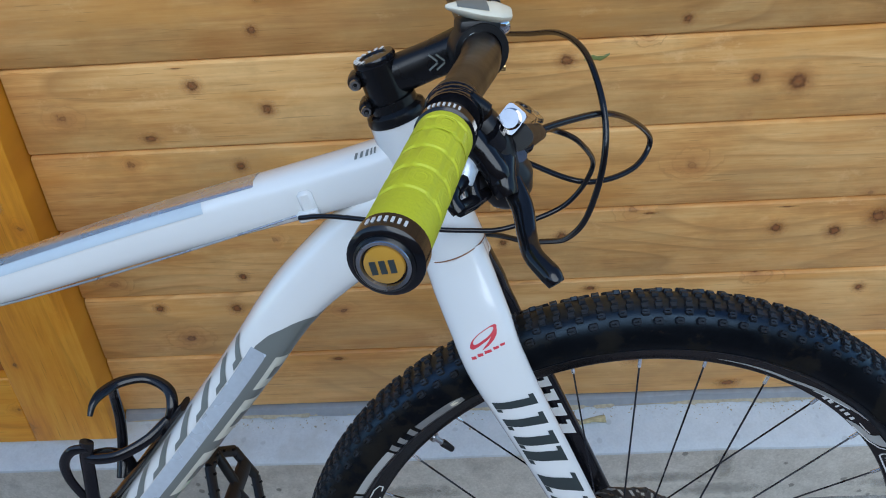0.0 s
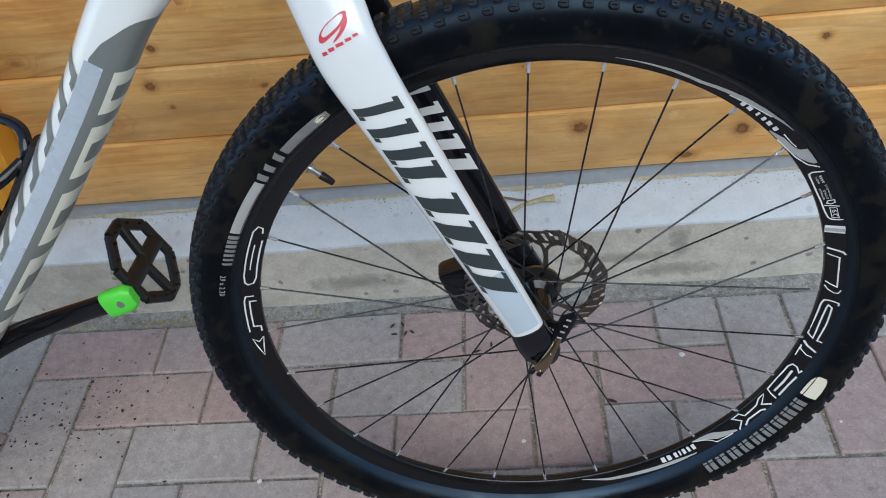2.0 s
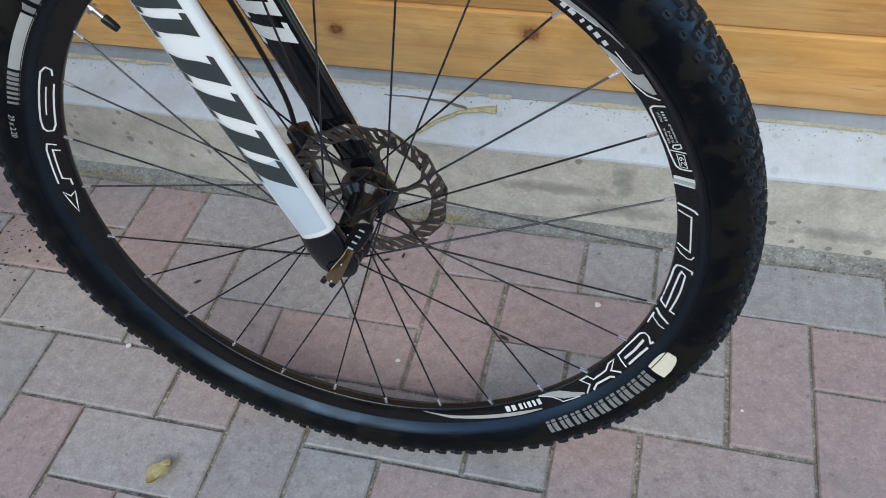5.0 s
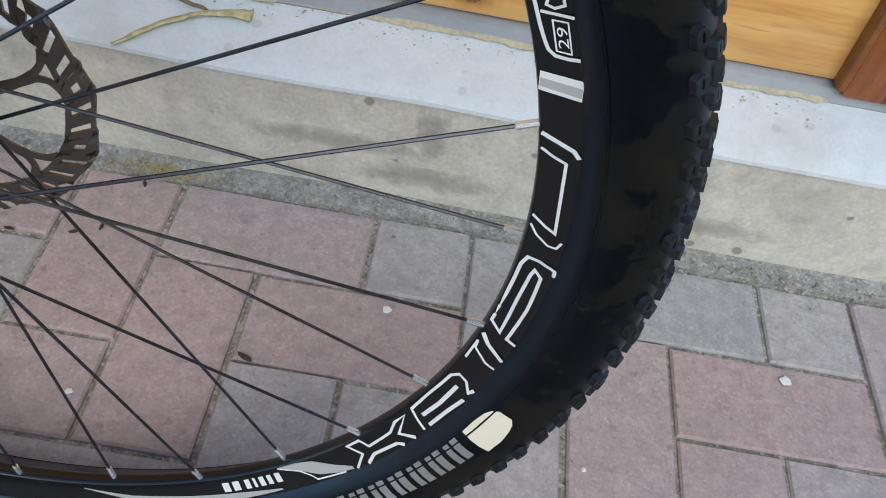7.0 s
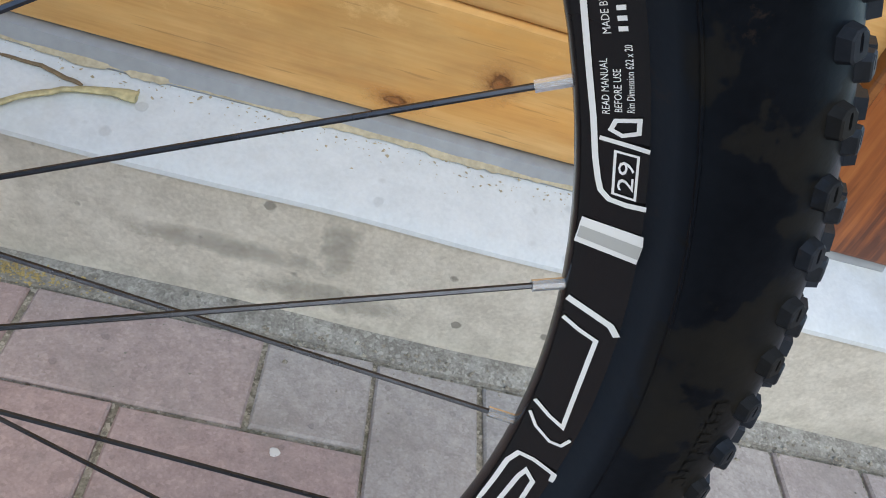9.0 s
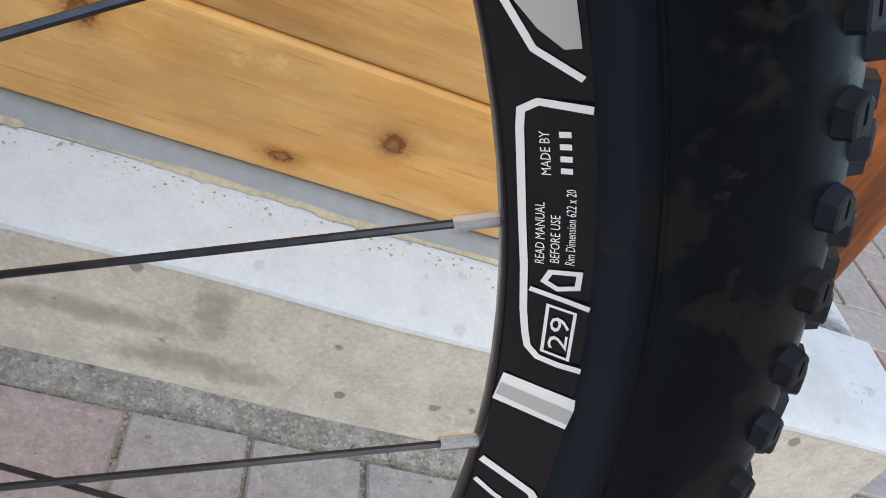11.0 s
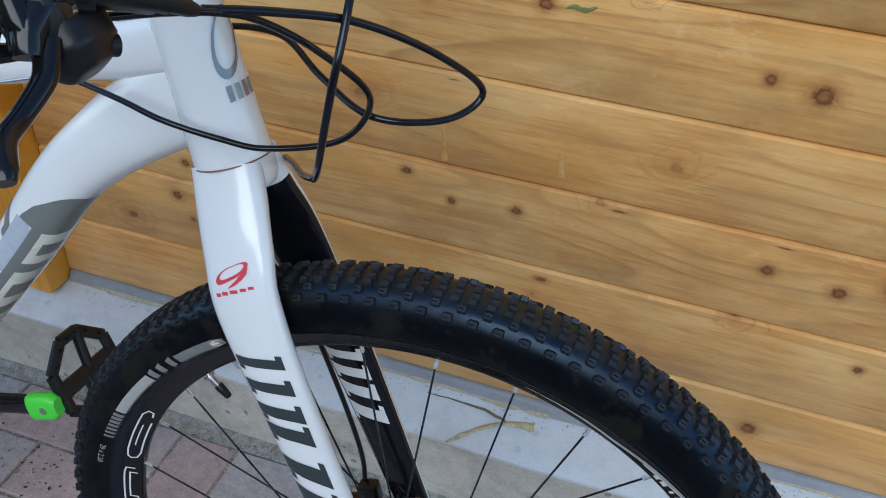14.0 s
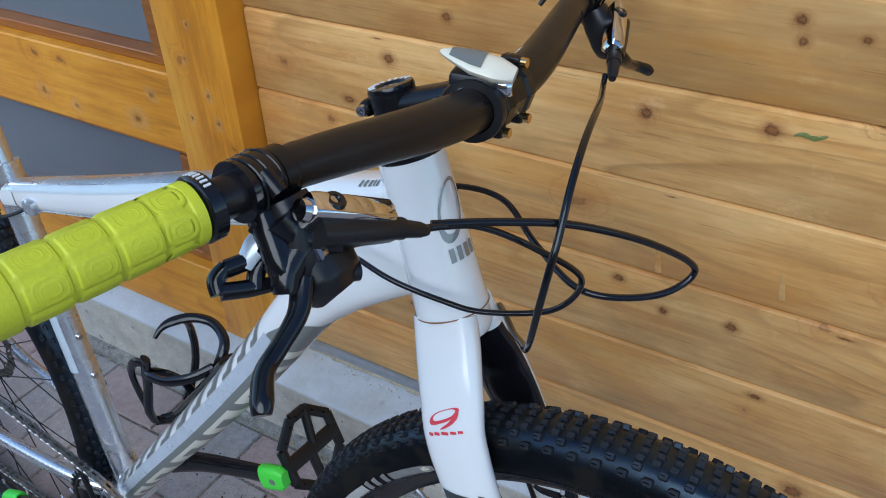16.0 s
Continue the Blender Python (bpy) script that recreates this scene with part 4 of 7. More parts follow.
def wheel_graphics(rim):
    """Printed shapes on the camera side of rim and tyre; maker's names are plain bars."""
    def line(pts, w=0.0016, closed=False, name="rim_mark", mat=None):
        bm = bmesh.new()
        strokes(bm, pts, w, rim_y, closed)
        part(name, bm, mat or decal_white, rim)

    def fill(path, mat, name="rim_flash", yfun=rim_y):
        bm = bmesh.new()
        band(bm, path, yfun)
        part(name, bm, mat, rim)

    # box round the small print
    line([(31.2, 0.3170), (31.5, 0.3075), (31.2, 0.3043), (30.5, 0.3038), (26.5, 0.3032), (21.8, 0.3040), (20.6, 0.3048), (19.9, 0.3056), (19.4, 0.3080), (19.2, 0.3126), (19.2, 0.3175)])
    line([(23.0, 0.3050), (22.7, 0.3119), (22.5, 0.3173)], 0.0013)
    # pale band with a grey heart
    line([(17.15, 0.3006), (16.6, 0.3178)], 0.0092, name="rim_flash")
    bm = bmesh.new()
    strokes(bm, [(17.05, 0.3008), (16.5, 0.3174)], 0.0042, rim_y, lift=0.0010)
    part("rim_flash", bm, decal_grey, rim)
    # outlined shapes
    line([(12.2, 0.2994), (11.6, 0.3080), (11.1, 0.3144), (10.5, 0.3168)], 0.0022)
    line([(10.7, 0.2994), (10.1, 0.3060), (9.7, 0.3116), (6.0, 0.3112), (2.2, 0.3120), (2.6, 0.3069), (3.4, 0.2994)], 0.0015)
    line([(2.3, 0.2994), (1.3, 0.3043), (0.6, 0.3104), (0.7, 0.3142), (1.5, 0.3160)], 0.0012)
    line([(-8.9, 0.2994), (-10.3, 0.3007), (-6.9, 0.3008), (-2.7, 0.3016), (-1.6, 0.3036), (-1.5, 0.3089), (-1.8, 0.3170), (-2.5, 0.3174)], 0.0018)
    line([(-10.2, 0.2994), (-11.2, 0.3005), (-12.1, 0.3071), (-7.3, 0.3065), (-3.5, 0.3075), (-2.7, 0.3086), (-3.3, 0.3124), (-7.5, 0.3129), (-12.4, 0.3118), (-12.4, 0.3168)], 0.0017)
    line([(-13.4, 0.2994), (-14.4, 0.3058), (-15.3, 0.3165)], 0.0025)
    line([(-14.7, 0.2994), (-15.8, 0.3017), (-16.8, 0.3104), (-16.8, 0.3160)], 0.0014)
    line([(-14.7, 0.2996), (-17.8, 0.3008)], 0.0014)
    line([(-30.1, 0.3152), (-29.8, 0.3079), (-29.3, 0.3014), (-25.7, 0.3005), (-21.3, 0.3016), (-20.4, 0.3045), (-20.6, 0.3096), (-21.7, 0.3145), (-20.9, 0.3158)], 0.0017)
    line([(-28.8, 0.3079), (-25.6, 0.3084), (-22.0, 0.3080)], 0.0024)
    line([(-29.1, 0.3145), (-25.6, 0.3144), (-22.9, 0.3155)], 0.0022)
    line([(-41.7, 0.3165), (-39.8, 0.3098), (-41.1, 0.3017), (-39.0, 0.3014), (-38.3, 0.3072), (-34.3, 0.3061), (-32.7, 0.3022), (-30.8, 0.3021), (-33.4, 0.3092), (-31.8, 0.3160)], 0.0016)
    line([(-39.9, 0.3165), (-38.4, 0.3128), (-34.6, 0.3136), (-33.8, 0.3162)], 0.0020)
    # far end of the same lettering
    line([(152.2, 0.3058), (150.9, 0.3072), (150.6, 0.3120), (151.8, 0.3152), (162.8, 0.3154), (164.6, 0.3142), (165.2, 0.3112), (165.0, 0.3060), (163.6, 0.3036), (154.0, 0.3040)])
    line([(155.0, 0.3100), (161.4, 0.3102)], 0.0012)
    line([(168.4, 0.3060), (168.2, 0.3140), (169.4, 0.3154), (177.6, 0.3152)])
    line([(169.8, 0.3036), (169.6, 0.3104), (176.4, 0.3102), (176.8, 0.3034), (178.2, 0.3034)])
    line([(179.6, 0.3150), (184.8, 0.3092), (179.8, 0.3036), (180.8, 0.3094)], 0.0014, True)
    # small print
    bm = bmesh.new()
    text_on_ring(bm, "READ MANUAL", 25.8, 0.3076, 0.0027, rim_y, True, 0.85)
    text_on_ring(bm, "BEFORE USE", 25.6, 0.3106, 0.0027, rim_y, True, 0.85)
    text_on_ring(bm, "Rim Dimension 622 x 20", 26.2, 0.3136, 0.0027, rim_y, True, 0.70)
    text_on_ring(bm, "MADE BY", 29.4, 0.3090, 0.0027, rim_y, True, 0.9)
    for a in (28.7, 29.2, 29.7, 30.2):
        strokes(bm, [(a, 0.3108), (a, 0.3130)], 0.0013, rim_y)
    tagged(part("small_print", bm, decal_white, rim), kind="stuff")
    line([(24.0, 0.3090), (23.5, 0.3078), (23.2, 0.3106), (23.4, 0.3146), (24.1, 0.3148)], 0.0012, True)
    bm = bmesh.new()
    text_on_ring(bm, "29", 20.9, 0.3138, 0.0058, rim_y, True, 1.75)
    part("size_figure", bm, decal_white, rim)
    line([(22.3, 0.3090), (22.1, 0.3147), (19.6, 0.3145), (19.8, 0.3088)], 0.0007, True)
    # the sweeping flashes
    fill([(76.0, 0.3080, 0.3084), (66.0, 0.3062, 0.3090), (60.6, 0.3050, 0.3082), (55.4, 0.3080, 0.3118), (52.3, 0.3092, 0.3138), (48.4, 0.3118, 0.3155), (44.6, 0.3150, 0.3172), (42.0, 0.3170, 0.3176)], decal_grey)
    line([(55.1, 0.3072), (52.5, 0.3086), (49.4, 0.3104), (46.5, 0.3128)], 0.0011)
    fill([(44.0, 0.3008, 0.3022), (41.0, 0.3012, 0.3064), (38.7, 0.3020, 0.3072), (38.2, 0.3024, 0.3077), (37.8, 0.3027, 0.3086), (37.5, 0.3030, 0.3098), (37.3, 0.3032, 0.3114), (37.2, 0.3033, 0.3134), (37.15, 0.3034, 0.3158), (36.4, 0.3040, 0.3160), (35.2, 0.3060, 0.3160), (34.2, 0.3090, 0.3160), (33.4, 0.3130, 0.3160)], decal_grey)
    line([(41.5, 0.3004), (38.8, 0.3014), (36.0, 0.3030), (33.5, 0.3078), (32.3, 0.3158)], 0.0014)
    line([(42.0, 0.3086), (39.4, 0.3082), (38.2, 0.3092)], 0.0011)
    fill([(-42.2, 0.3142, 0.3162), (-44.4, 0.3092, 0.3150), (-47.1, 0.3022, 0.3120), (-48.4, 0.3008, 0.3086), (-49.7, 0.2999, 0.3052), (-52.5, 0.2998, 0.3012)], decal_grey)
    line([(-43.5, 0.3160), (-47.8, 0.3146), (-48.3, 0.3110), (-49.6, 0.3058), (-52.3, 0.3008)], 0.0011)
    fill([(-53.2, 0.3140, 0.3152), (-58.5, 0.3116, 0.3158), (-66.0, 0.3098, 0.3140), (-74.8, 0.3076, 0.3110), (-81.3, 0.3030, 0.3034)], decal_grey)
    # maker's names as bars
    for a, w in ((-53.0, 1.0), (-54.3, 0.8), (-55.5, 0.9), (-56.6, 0.5), (-57.7, 0.9), (-59.4, 1.2), (-60.9, 1.2)):
        fill([(a + w * 0.42, 0.3030, 0.3096), (a - w * 0.42, 0.3030, 0.3096)], decal_white, "maker_bar")
    for i, w in enumerate((0.9, 1.0, 0.7, 0.5, 1.1, 0.9)):
        a = 43.4 + 1.62 * i
        fill([(a, 0.3044, 0.3086), (a + w, 0.3048, 0.3090)], decal_white, "maker_bar")
    # tyre print
    for i in range(9):
        a = -26.6 - 3.05 * i
        fill([(a, 0.3238, 0.3385), (a - 1.05, 0.3238, 0.3385)], print_grey, "tyre_bar", side_at)
        fill([(a - 1.45, 0.3242, 0.3385), (a - 2.3, 0.3242, 0.3385)], print_grey, "tyre_bar", side_at)
    fill([(-25.2, 0.3238, 0.3425), (-23.0, 0.3234, 0.3425), (-21.2, 0.3240, 0.3408), (-20.2, 0.3256, 0.3390), (-19.5, 0.3288, 0.3362)], lamp_white, "tyre_mark", side_at)
    fill([(122.0, 0.3290, 0.3350), (124.0, 0.3262, 0.3365), (132.2, 0.3262, 0.3365)], print_grey, "tyre_panel", side_at)
    fill([(122.6, 0.3290, 0.3338), (123.6, 0.3278, 0.3350), (124.6, 0.3290, 0.3338)], lamp_white, "tyre_mark", side_at)
    fill([(139.6, 0.3262, 0.3365), (151.2, 0.3262, 0.3365)], decal_grey, "tyre_panel", side_at)
    for i in range(7):
        a = 151.8 + i * 1.05
        fill([(a, 0.3262, 0.3365), (a + 0.78 - i * 0.05, 0.3262, 0.3365)], print_grey, "tyre_bar", side_at)
    for a in (133.0, 135.6, 137.8):
        fill([(a, 0.3275, 0.3385), (a + 1.2, 0.3255, 0.3365)], print_grey, "tyre_bar", side_at)
    bm = bmesh.new()
    text_on_ring(bm, "29 x 2.20", 163.4, 0.3368, 0.0075, side_at, True)
    part("tyre_size", bm, decal_grey, rim)


front = wheel("front_wheel", bike, WHEEL_M, 1, True)
rear = wheel("rear_wheel", bike, FRAME_M @ Matrix.Translation((-1.115, 0.0, 0.368)), 2, False)

# frame
HEAD0, HEAD1 = Vector((-0.1739, 0, 0.8060)), Vector((-0.213, 0, 0.931))
BB = Vector((-0.712, 0, 0.286))
TOP = Vector((-0.820, 0, 0.765))
bm = bmesh.new()
ht = Sweep(smooth_path([HEAD0, HEAD0.lerp(HEAD1, 0.5), HEAD1], 5), [0.0310, 0.0285, 0.0268])
ht.mesh(bm, 28)
bframe = part("bike_frame", bm, frame_white, bike, "white and brushed silver aluminium frame", FRAME_M)
bm = bmesh.new()
dt = Sweep(smooth_path([(-0.200, 0, 0.856), (-0.240, 0, 0.829), (-0.290, 0, 0.790), (-0.336, 0, 0.745), (-0.398, 0, 0.663), (-0.508, 0, 0.528), (-0.640, 0, 0.376), (-0.700, 0, 0.305)], 6),
           [0.020, 0.022, 0.024, 0.025, 0.026, 0.026, 0.026, 0.026], [0.040, 0.036, 0.031, 0.028, 0.0265, 0.025, 0.021, 0.021], power=2.6)
dt.mesh(bm, 28)
tube_d = part("down_tube", bm, frame_white, bframe)
bm = bmesh.new()
# a dark band whose head is rounded off towards the upper edge
cols = []
for j in range(13):
    f = j / 12
    head = 0.385 + 0.03 * f + 0.085 * f ** 4
    cols.append([bm.verts.new(dt.at(head + (0.985 - head) * i / 30, 94 + 96 * f if i < 7 else 94 + min(96 * f, 77), 0.0006)) for i in range(31)])
for g, h in zip(cols, cols[1:]):
    for i in range(30):
        bm.faces.new((g[i], h[i], h[i + 1], g[i + 1]))
bmesh.ops.remove_doubles(bm, verts=bm.verts[:], dist=1e-6)
part("grey_band", bm, frame_grey, tube_d)
bm = bmesh.new()
dt.patch(bm, 0.505, 0.97, 171, 196, nu=20, na=6, off=0.0008)
part("silver_band", bm, facet_silver, tube_d)
for i in range(6):
    u = 0.492 + 0.076 * i
    bm = bmesh.new()
    dt.patch(bm, u, u + 0.060, 94, 152, 0.0009, 5, 8, 0.012)
    part("cream_bar", bm, cream_paint, tube_d)
    bm = bmesh.new()
    dt.patch(bm, u + 0.022, u + 0.044, 96, 138, 0.0013, 4, 5, 0.008)
    part("grey_bar", bm, frame_grey, tube_d)
for i in range(11):
    u = 0.530 + 0.039 * i
    for a in ((u, u + 0.013, 198, 246, -0.026), (u + 0.008, u + 0.022, 198, 209, -0.006)):
        bm = bmesh.new()
        dt.patch(bm, a[0], a[1], a[2], a[3], 0.0008, 2, 4, a[4])
        part("grey_bar", bm, frame_grey, tube_d)
bm = bmesh.new()
tt = Sweep(smooth_path([(-0.205, 0, 0.893), (-0.250, 0, 0.879), (-0.447, 0, 0.829), (-0.616, 0, 0.781), (-0.781, 0, 0.739), (-0.818, 0, 0.729)], 6),
           [0.022, 0.023, 0.022, 0.021, 0.018, 0.017], [0.027, 0.025, 0.0235, 0.022, 0.018, 0.017], power=2.8)
tt.mesh(bm, 28)
tube_t = part("top_tube", bm, frame_white, bframe)
bm = bmesh.new()
tt.patch(bm, 0.30, 0.98, 232, 305, nu=20, na=8)
tt.patch(bm, 0.80, 0.98, 120, 231, nu=8, na=8)
part("silver_back", bm, frame_silver, tube_t)
bm = bmesh.new()
tt.patch(bm, 0.345, 0.80, 200, 231, nu=16, off=0.0008)
part("blue_grey_band", bm, light_grey, tube_t)
bm = bmesh.new()
tt.patch(bm, 0.80, 0.93, 160, 205, nu=6, off=0.0011)
part("white_panel", bm, frame_white, tube_t)
bm = bmesh.new()
for i in range(5):
    u = 0.150 + 0.010 * i
    tt.patch(bm, u, u + 0.005, 226, 244, 0.0008, 1, 3, -0.004)
part("dark_bars", bm, frame_grey, tube_t)
bm = bmesh.new()
st = Sweep([BB, BB.lerp(TOP, 0.5), TOP], 0.0172)
st.mesh(bm, 24)
tube_s = part("seat_tube", bm, frame_silver, bframe, "brushed silver seat tube")
bm = bmesh.new()
st.patch(bm, 0.42, 0.70, 130, 215, nu=6, na=8)
part("pale_panel", bm, light_grey, tube_s)
for u in (0.40, 0.52):
    bm = bmesh.new()
    p = st.at(u, 90 if st.frames[0][1].x > 0 else 270)
    lathe(bm, [(0, 0.004), (0.0035, 0.004), (0.0045, 0.002), (0.0048, -0.001), (0, -0.001)], 12, centre=p, axis="x")
    part("bolt", bm, steel, tube_s)
bm = bmesh.new()
cyl(bm, BB + Vector((0, -0.038, 0)), BB + Vector((0, 0.038, 0)), 0.0235, n=24)
part("bottom_bracket", bm, frame_silver, bframe)
for s in (-1, 1):
    bm = bmesh.new()
    tube(bm, [(-0.730, s * 0.020, 0.290), (-0.79, s * 0.040, 0.302), (-0.93, s * 0.058, 0.318), (-1.04, s * 0.064, 0.332), (-1.115, s * 0.068, 0.358)], [0.012, 0.011, 0.010, 0.009, 0.008], n=14, b=[0.015, 0.012, 0.010, 0.009, 0.008])
    part("chainstay", bm, frame_silver, bframe)
    bm = bmesh.new()
    tube(bm, [(-0.822, s * 0.014, 0.735), (-0.86, s * 0.030, 0.702), (-0.96, s * 0.052, 0.585), (-1.115, s * 0.068, 0.380)], [0.011, 0.010, 0.009, 0.008], n=14)
    part("seatstay", bm, frame_silver, bframe)
bm = bmesh.new()
c0, c1 = TOP + Vector((0.0035, 0, -0.016)), TOP + Vector((-0.001, 0, 0.005))
cyl(bm, c0, c1, 0.0195, n=24)
collar = part("seat_collar", bm, frame_silver, bframe)
bm = bmesh.new()
cyl(bm, c0.lerp(c1, 0.5) + Vector((-0.024, -0.008, 0)), c0.lerp(c1, 0.5) + Vector((-0.024, 0.010, 0)), 0.0040, n=12)
part("collar_bolt", bm, steel, collar)
bm = bmesh.new()
POST1 = Vector((-0.866, 0, 0.958))
cyl(bm, TOP, POST1, 0.0136, n=24)
seatpost = part("seat_post", bm, frame_silver, bframe)
bm = bmesh.new()
box(bm, POST1 + Vector((0, 0, 0.008)), (0.040, 0.030, 0.020), 0.006, seg=2)
part("saddle_clamp", bm, steel, seatpost)
for dy in (-0.012, 0.012):
    bm = bmesh.new()
    cyl(bm, POST1 + Vector((0.026, dy, -0.006)), POST1 + Vector((0.026, dy, 0.020)), 0.003, n=8)
    part("bolt", bm, brass, seatpost)
# saddle
bm = bmesh.new()
sad = Sweep(smooth_path([(-0.700, 0, 1.000), (-0.720, 0, 1.006), (-0.780, 0, 1.010), (-0.860, 0, 1.012), (-0.930, 0, 1.018), (-0.975, 0, 1.026)], 5), [0.012, 0.020, 0.024, 0.036, 0.062, 0.058], [0.010, 0.018, 0.020, 0.019, 0.017, 0.012], power=2.4)
sad.mesh(bm, 20)
saddle = part("saddle", bm, black_plastic, bframe, "black saddle with lime-yellow side panels")
bm = bmesh.new()
sad.patch(bm, 0.28, 0.85, 160, 205, 0.0008, 10, 4)
part("side_panel", bm, grip_mat, saddle)
for dy in (-0.018, 0.018):
    bm = bmesh.new()
    tube(bm, [(-0.735, dy * 0.6, 0.995), (-0.80, dy, 0.984), (-0.90, dy, 0.980), (-0.95, dy * 1.4, 1.005)], 0.0035, n=8)
    part("rail", bm, steel, saddle)
# tail light
bm = bmesh.new()
cyl(bm, (-0.838, 0, 0.845), (-0.844, 0, 0.862), 0.0175, n=20)
tail = part("tail_light", bm, black_plastic, bframe, "red rear light on a black strap")
bm = bmesh.new()
box(bm, (-0.826, -0.012, 0.853), (0.022, 0.016, 0.020), 0.003)
part("strap", bm, black_plastic, tail)
bm = bmesh.new()
box(bm, (-0.878, -0.002, 0.846), (0.026, 0.034, 0.070), 0.007, pose(0, 0, 0, 0, -14), 2)
part("lamp_body", bm, black_plastic, tail)
bm = bmesh.new()
box(bm, (-0.893, -0.002, 0.842), (0.014, 0.030, 0.062), 0.005, pose(0, 0, 0, 0, -14), 2)
part("lens", bm, red_lens, tail)
# cable stop, clip, cable under the top tube
bm = bmesh.new()
box(bm, (-0.742, -0.020, 0.741), (0.020, 0.016, 0.018), 0.004, seg=2)
part("cable_stop", bm, frame_silver, bframe)
bm = bmesh.new()
tube(bm, [(-0.746, -0.022, 0.739), (-0.78, -0.030, 0.722), (-0.82, -0.034, 0.706), (-0.86, -0.034, 0.660), (-0.94, -0.045, 0.560)], 0.0022, n=8)
part("rear_cable", bm, black_plastic, bframe)
bm = bmesh.new()
box(bm, (-0.297, -0.024, 0.862), (0.014, 0.007, 0.026), 0.003, pose(0, 0, 0, 0, -14))
part("cable_clip", bm, frame_white, bframe)
bm = bmesh.new()
box(bm, (-0.297, -0.026, 0.852), (0.020, 0.009, 0.010), 0.002, pose(0, 0, 0, 0, -14))
part("cable_clip", bm, frame_white, bframe)
bm = bmesh.new()
tube(bm, [(-0.302, -0.022, 0.852), (-0.44, -0.017, 0.8085), (-0.60, -0.014, 0.764), (-0.735, -0.020, 0.738)], 0.0012, n=8)
part("bare_cable", bm, steel, bframe)
# head badge and crown seam
bm = bmesh.new()
lathe(bm, [(0.0315, -0.0006), (0.0318, 0.0), (0.0315, 0.0006)], 36, centre=HEAD0 + Vector((0.0002, 0, -0.0006)), axis="z", m=(HEAD1 - HEAD0).to_track_quat("Z", "Y").to_matrix().to_4x4())
part("seam", bm, dark_trim, bframe)
bm = bmesh.new()
for i in range(24):
    a0, a1 = radians(i * 15), radians(i * 15 + 15)
    q = []
    for a, f in ((a0, 1.0), (a1, 1.0), (a1, 0.80 + 0.08 * math.sin(a1)), (a0, 0.80 + 0.08 * math.sin(a0))):
        q.append(bm.verts.new(ht.at(0.64 + 0.17 * math.sin(a) * f, 259 + (25 * math.cos(a) * f) + 14 * math.sin(a) * f, 0.0010)))
    bm.faces.new(q)
for i in range(4):
    ht.patch(bm, 0.36, 0.44, 236 + 14 * i, 245 + 14 * i, 0.0010, 2, 2)
part("badge", bm, dark_chrome, bframe, "chrome head badge")

# bottle cage on the down tube
cage = holder("bottle_cage", bike, FRAME_M)
tagged(cage, "glossy black bottle cage")
def rod(name, pts, r, b=None):
    bm = bmesh.new()
    tube(bm, pts, r, n=10, k=7, b=b)
    return part(name, bm, black_gloss, cage)
rod("spine", [(-0.466, 0, 0.624), (-0.500, 0, 0.583), (-0.530, 0, 0.546), (-0.586, 0, 0.482)], 0.012, 0.004)
rod("hook_band", [(-0.563, -0.017, 0.623), (-0.561, -0.008, 0.632), (-0.555, 0.004, 0.637), (-0.540, 0.020, 0.639), (-0.515, 0.028, 0.637), (-0.492, 0.022, 0.627), (-0.486, 0.010, 0.612), (-0.494, 0.002, 0.590)], [0.0026, 0.0036, 0.0042, 0.0045, 0.0045, 0.0050, 0.0055, 0.0050], [0.0026, 0.0040, 0.0060, 0.0060, 0.0055, 0.0060, 0.0065, 0.0055])
rod("strut", [(-0.548, 0.014, 0.638), (-0.557, 0.028, 0.615), (-0.562, 0.034, 0.578), (-0.566, 0.030, 0.543), (-0.568, 0.012, 0.510)], 0.0042, 0.0062)
rod("near_band", [(-0.490, 0.000, 0.602), (-0.508, -0.020, 0.592), (-0.535, -0.032, 0.583), (-0.558, -0.034, 0.580), (-0.572, -0.032, 0.580)], 0.0040, 0.0060)
rod("tab", [(-0.565, -0.033, 0.603), (-0.572, -0.031, 0.580), (-0.576, -0.030, 0.555), (-0.578, -0.034, 0.522), (-0.577, -0.030, 0.503)], 0.0042, 0.0075)
rod("outer_loop", [(-0.566, -0.033, 0.594), (-0.584, -0.034, 0.591), (-0.597, -0.033, 0.574), (-0.600, -0.030, 0.550), (-0.593, -0.028, 0.524), (-0.579, -0.029, 0.506)], 0.0038, 0.0056)
rod("inner_loop", [(-0.576, -0.028, 0.578), (-0.560, -0.012, 0.570), (-0.550, 0.004, 0.548), (-0.552, 0.010, 0.520), (-0.565, 0.000, 0.500), (-0.578, -0.020, 0.498)], 0.0040, 0.0058)
rod("foot", [(-0.577, -0.026, 0.500), (-0.575, -0.010, 0.492), (-0.572, 0.0, 0.496)], 0.0060, 0.0060)

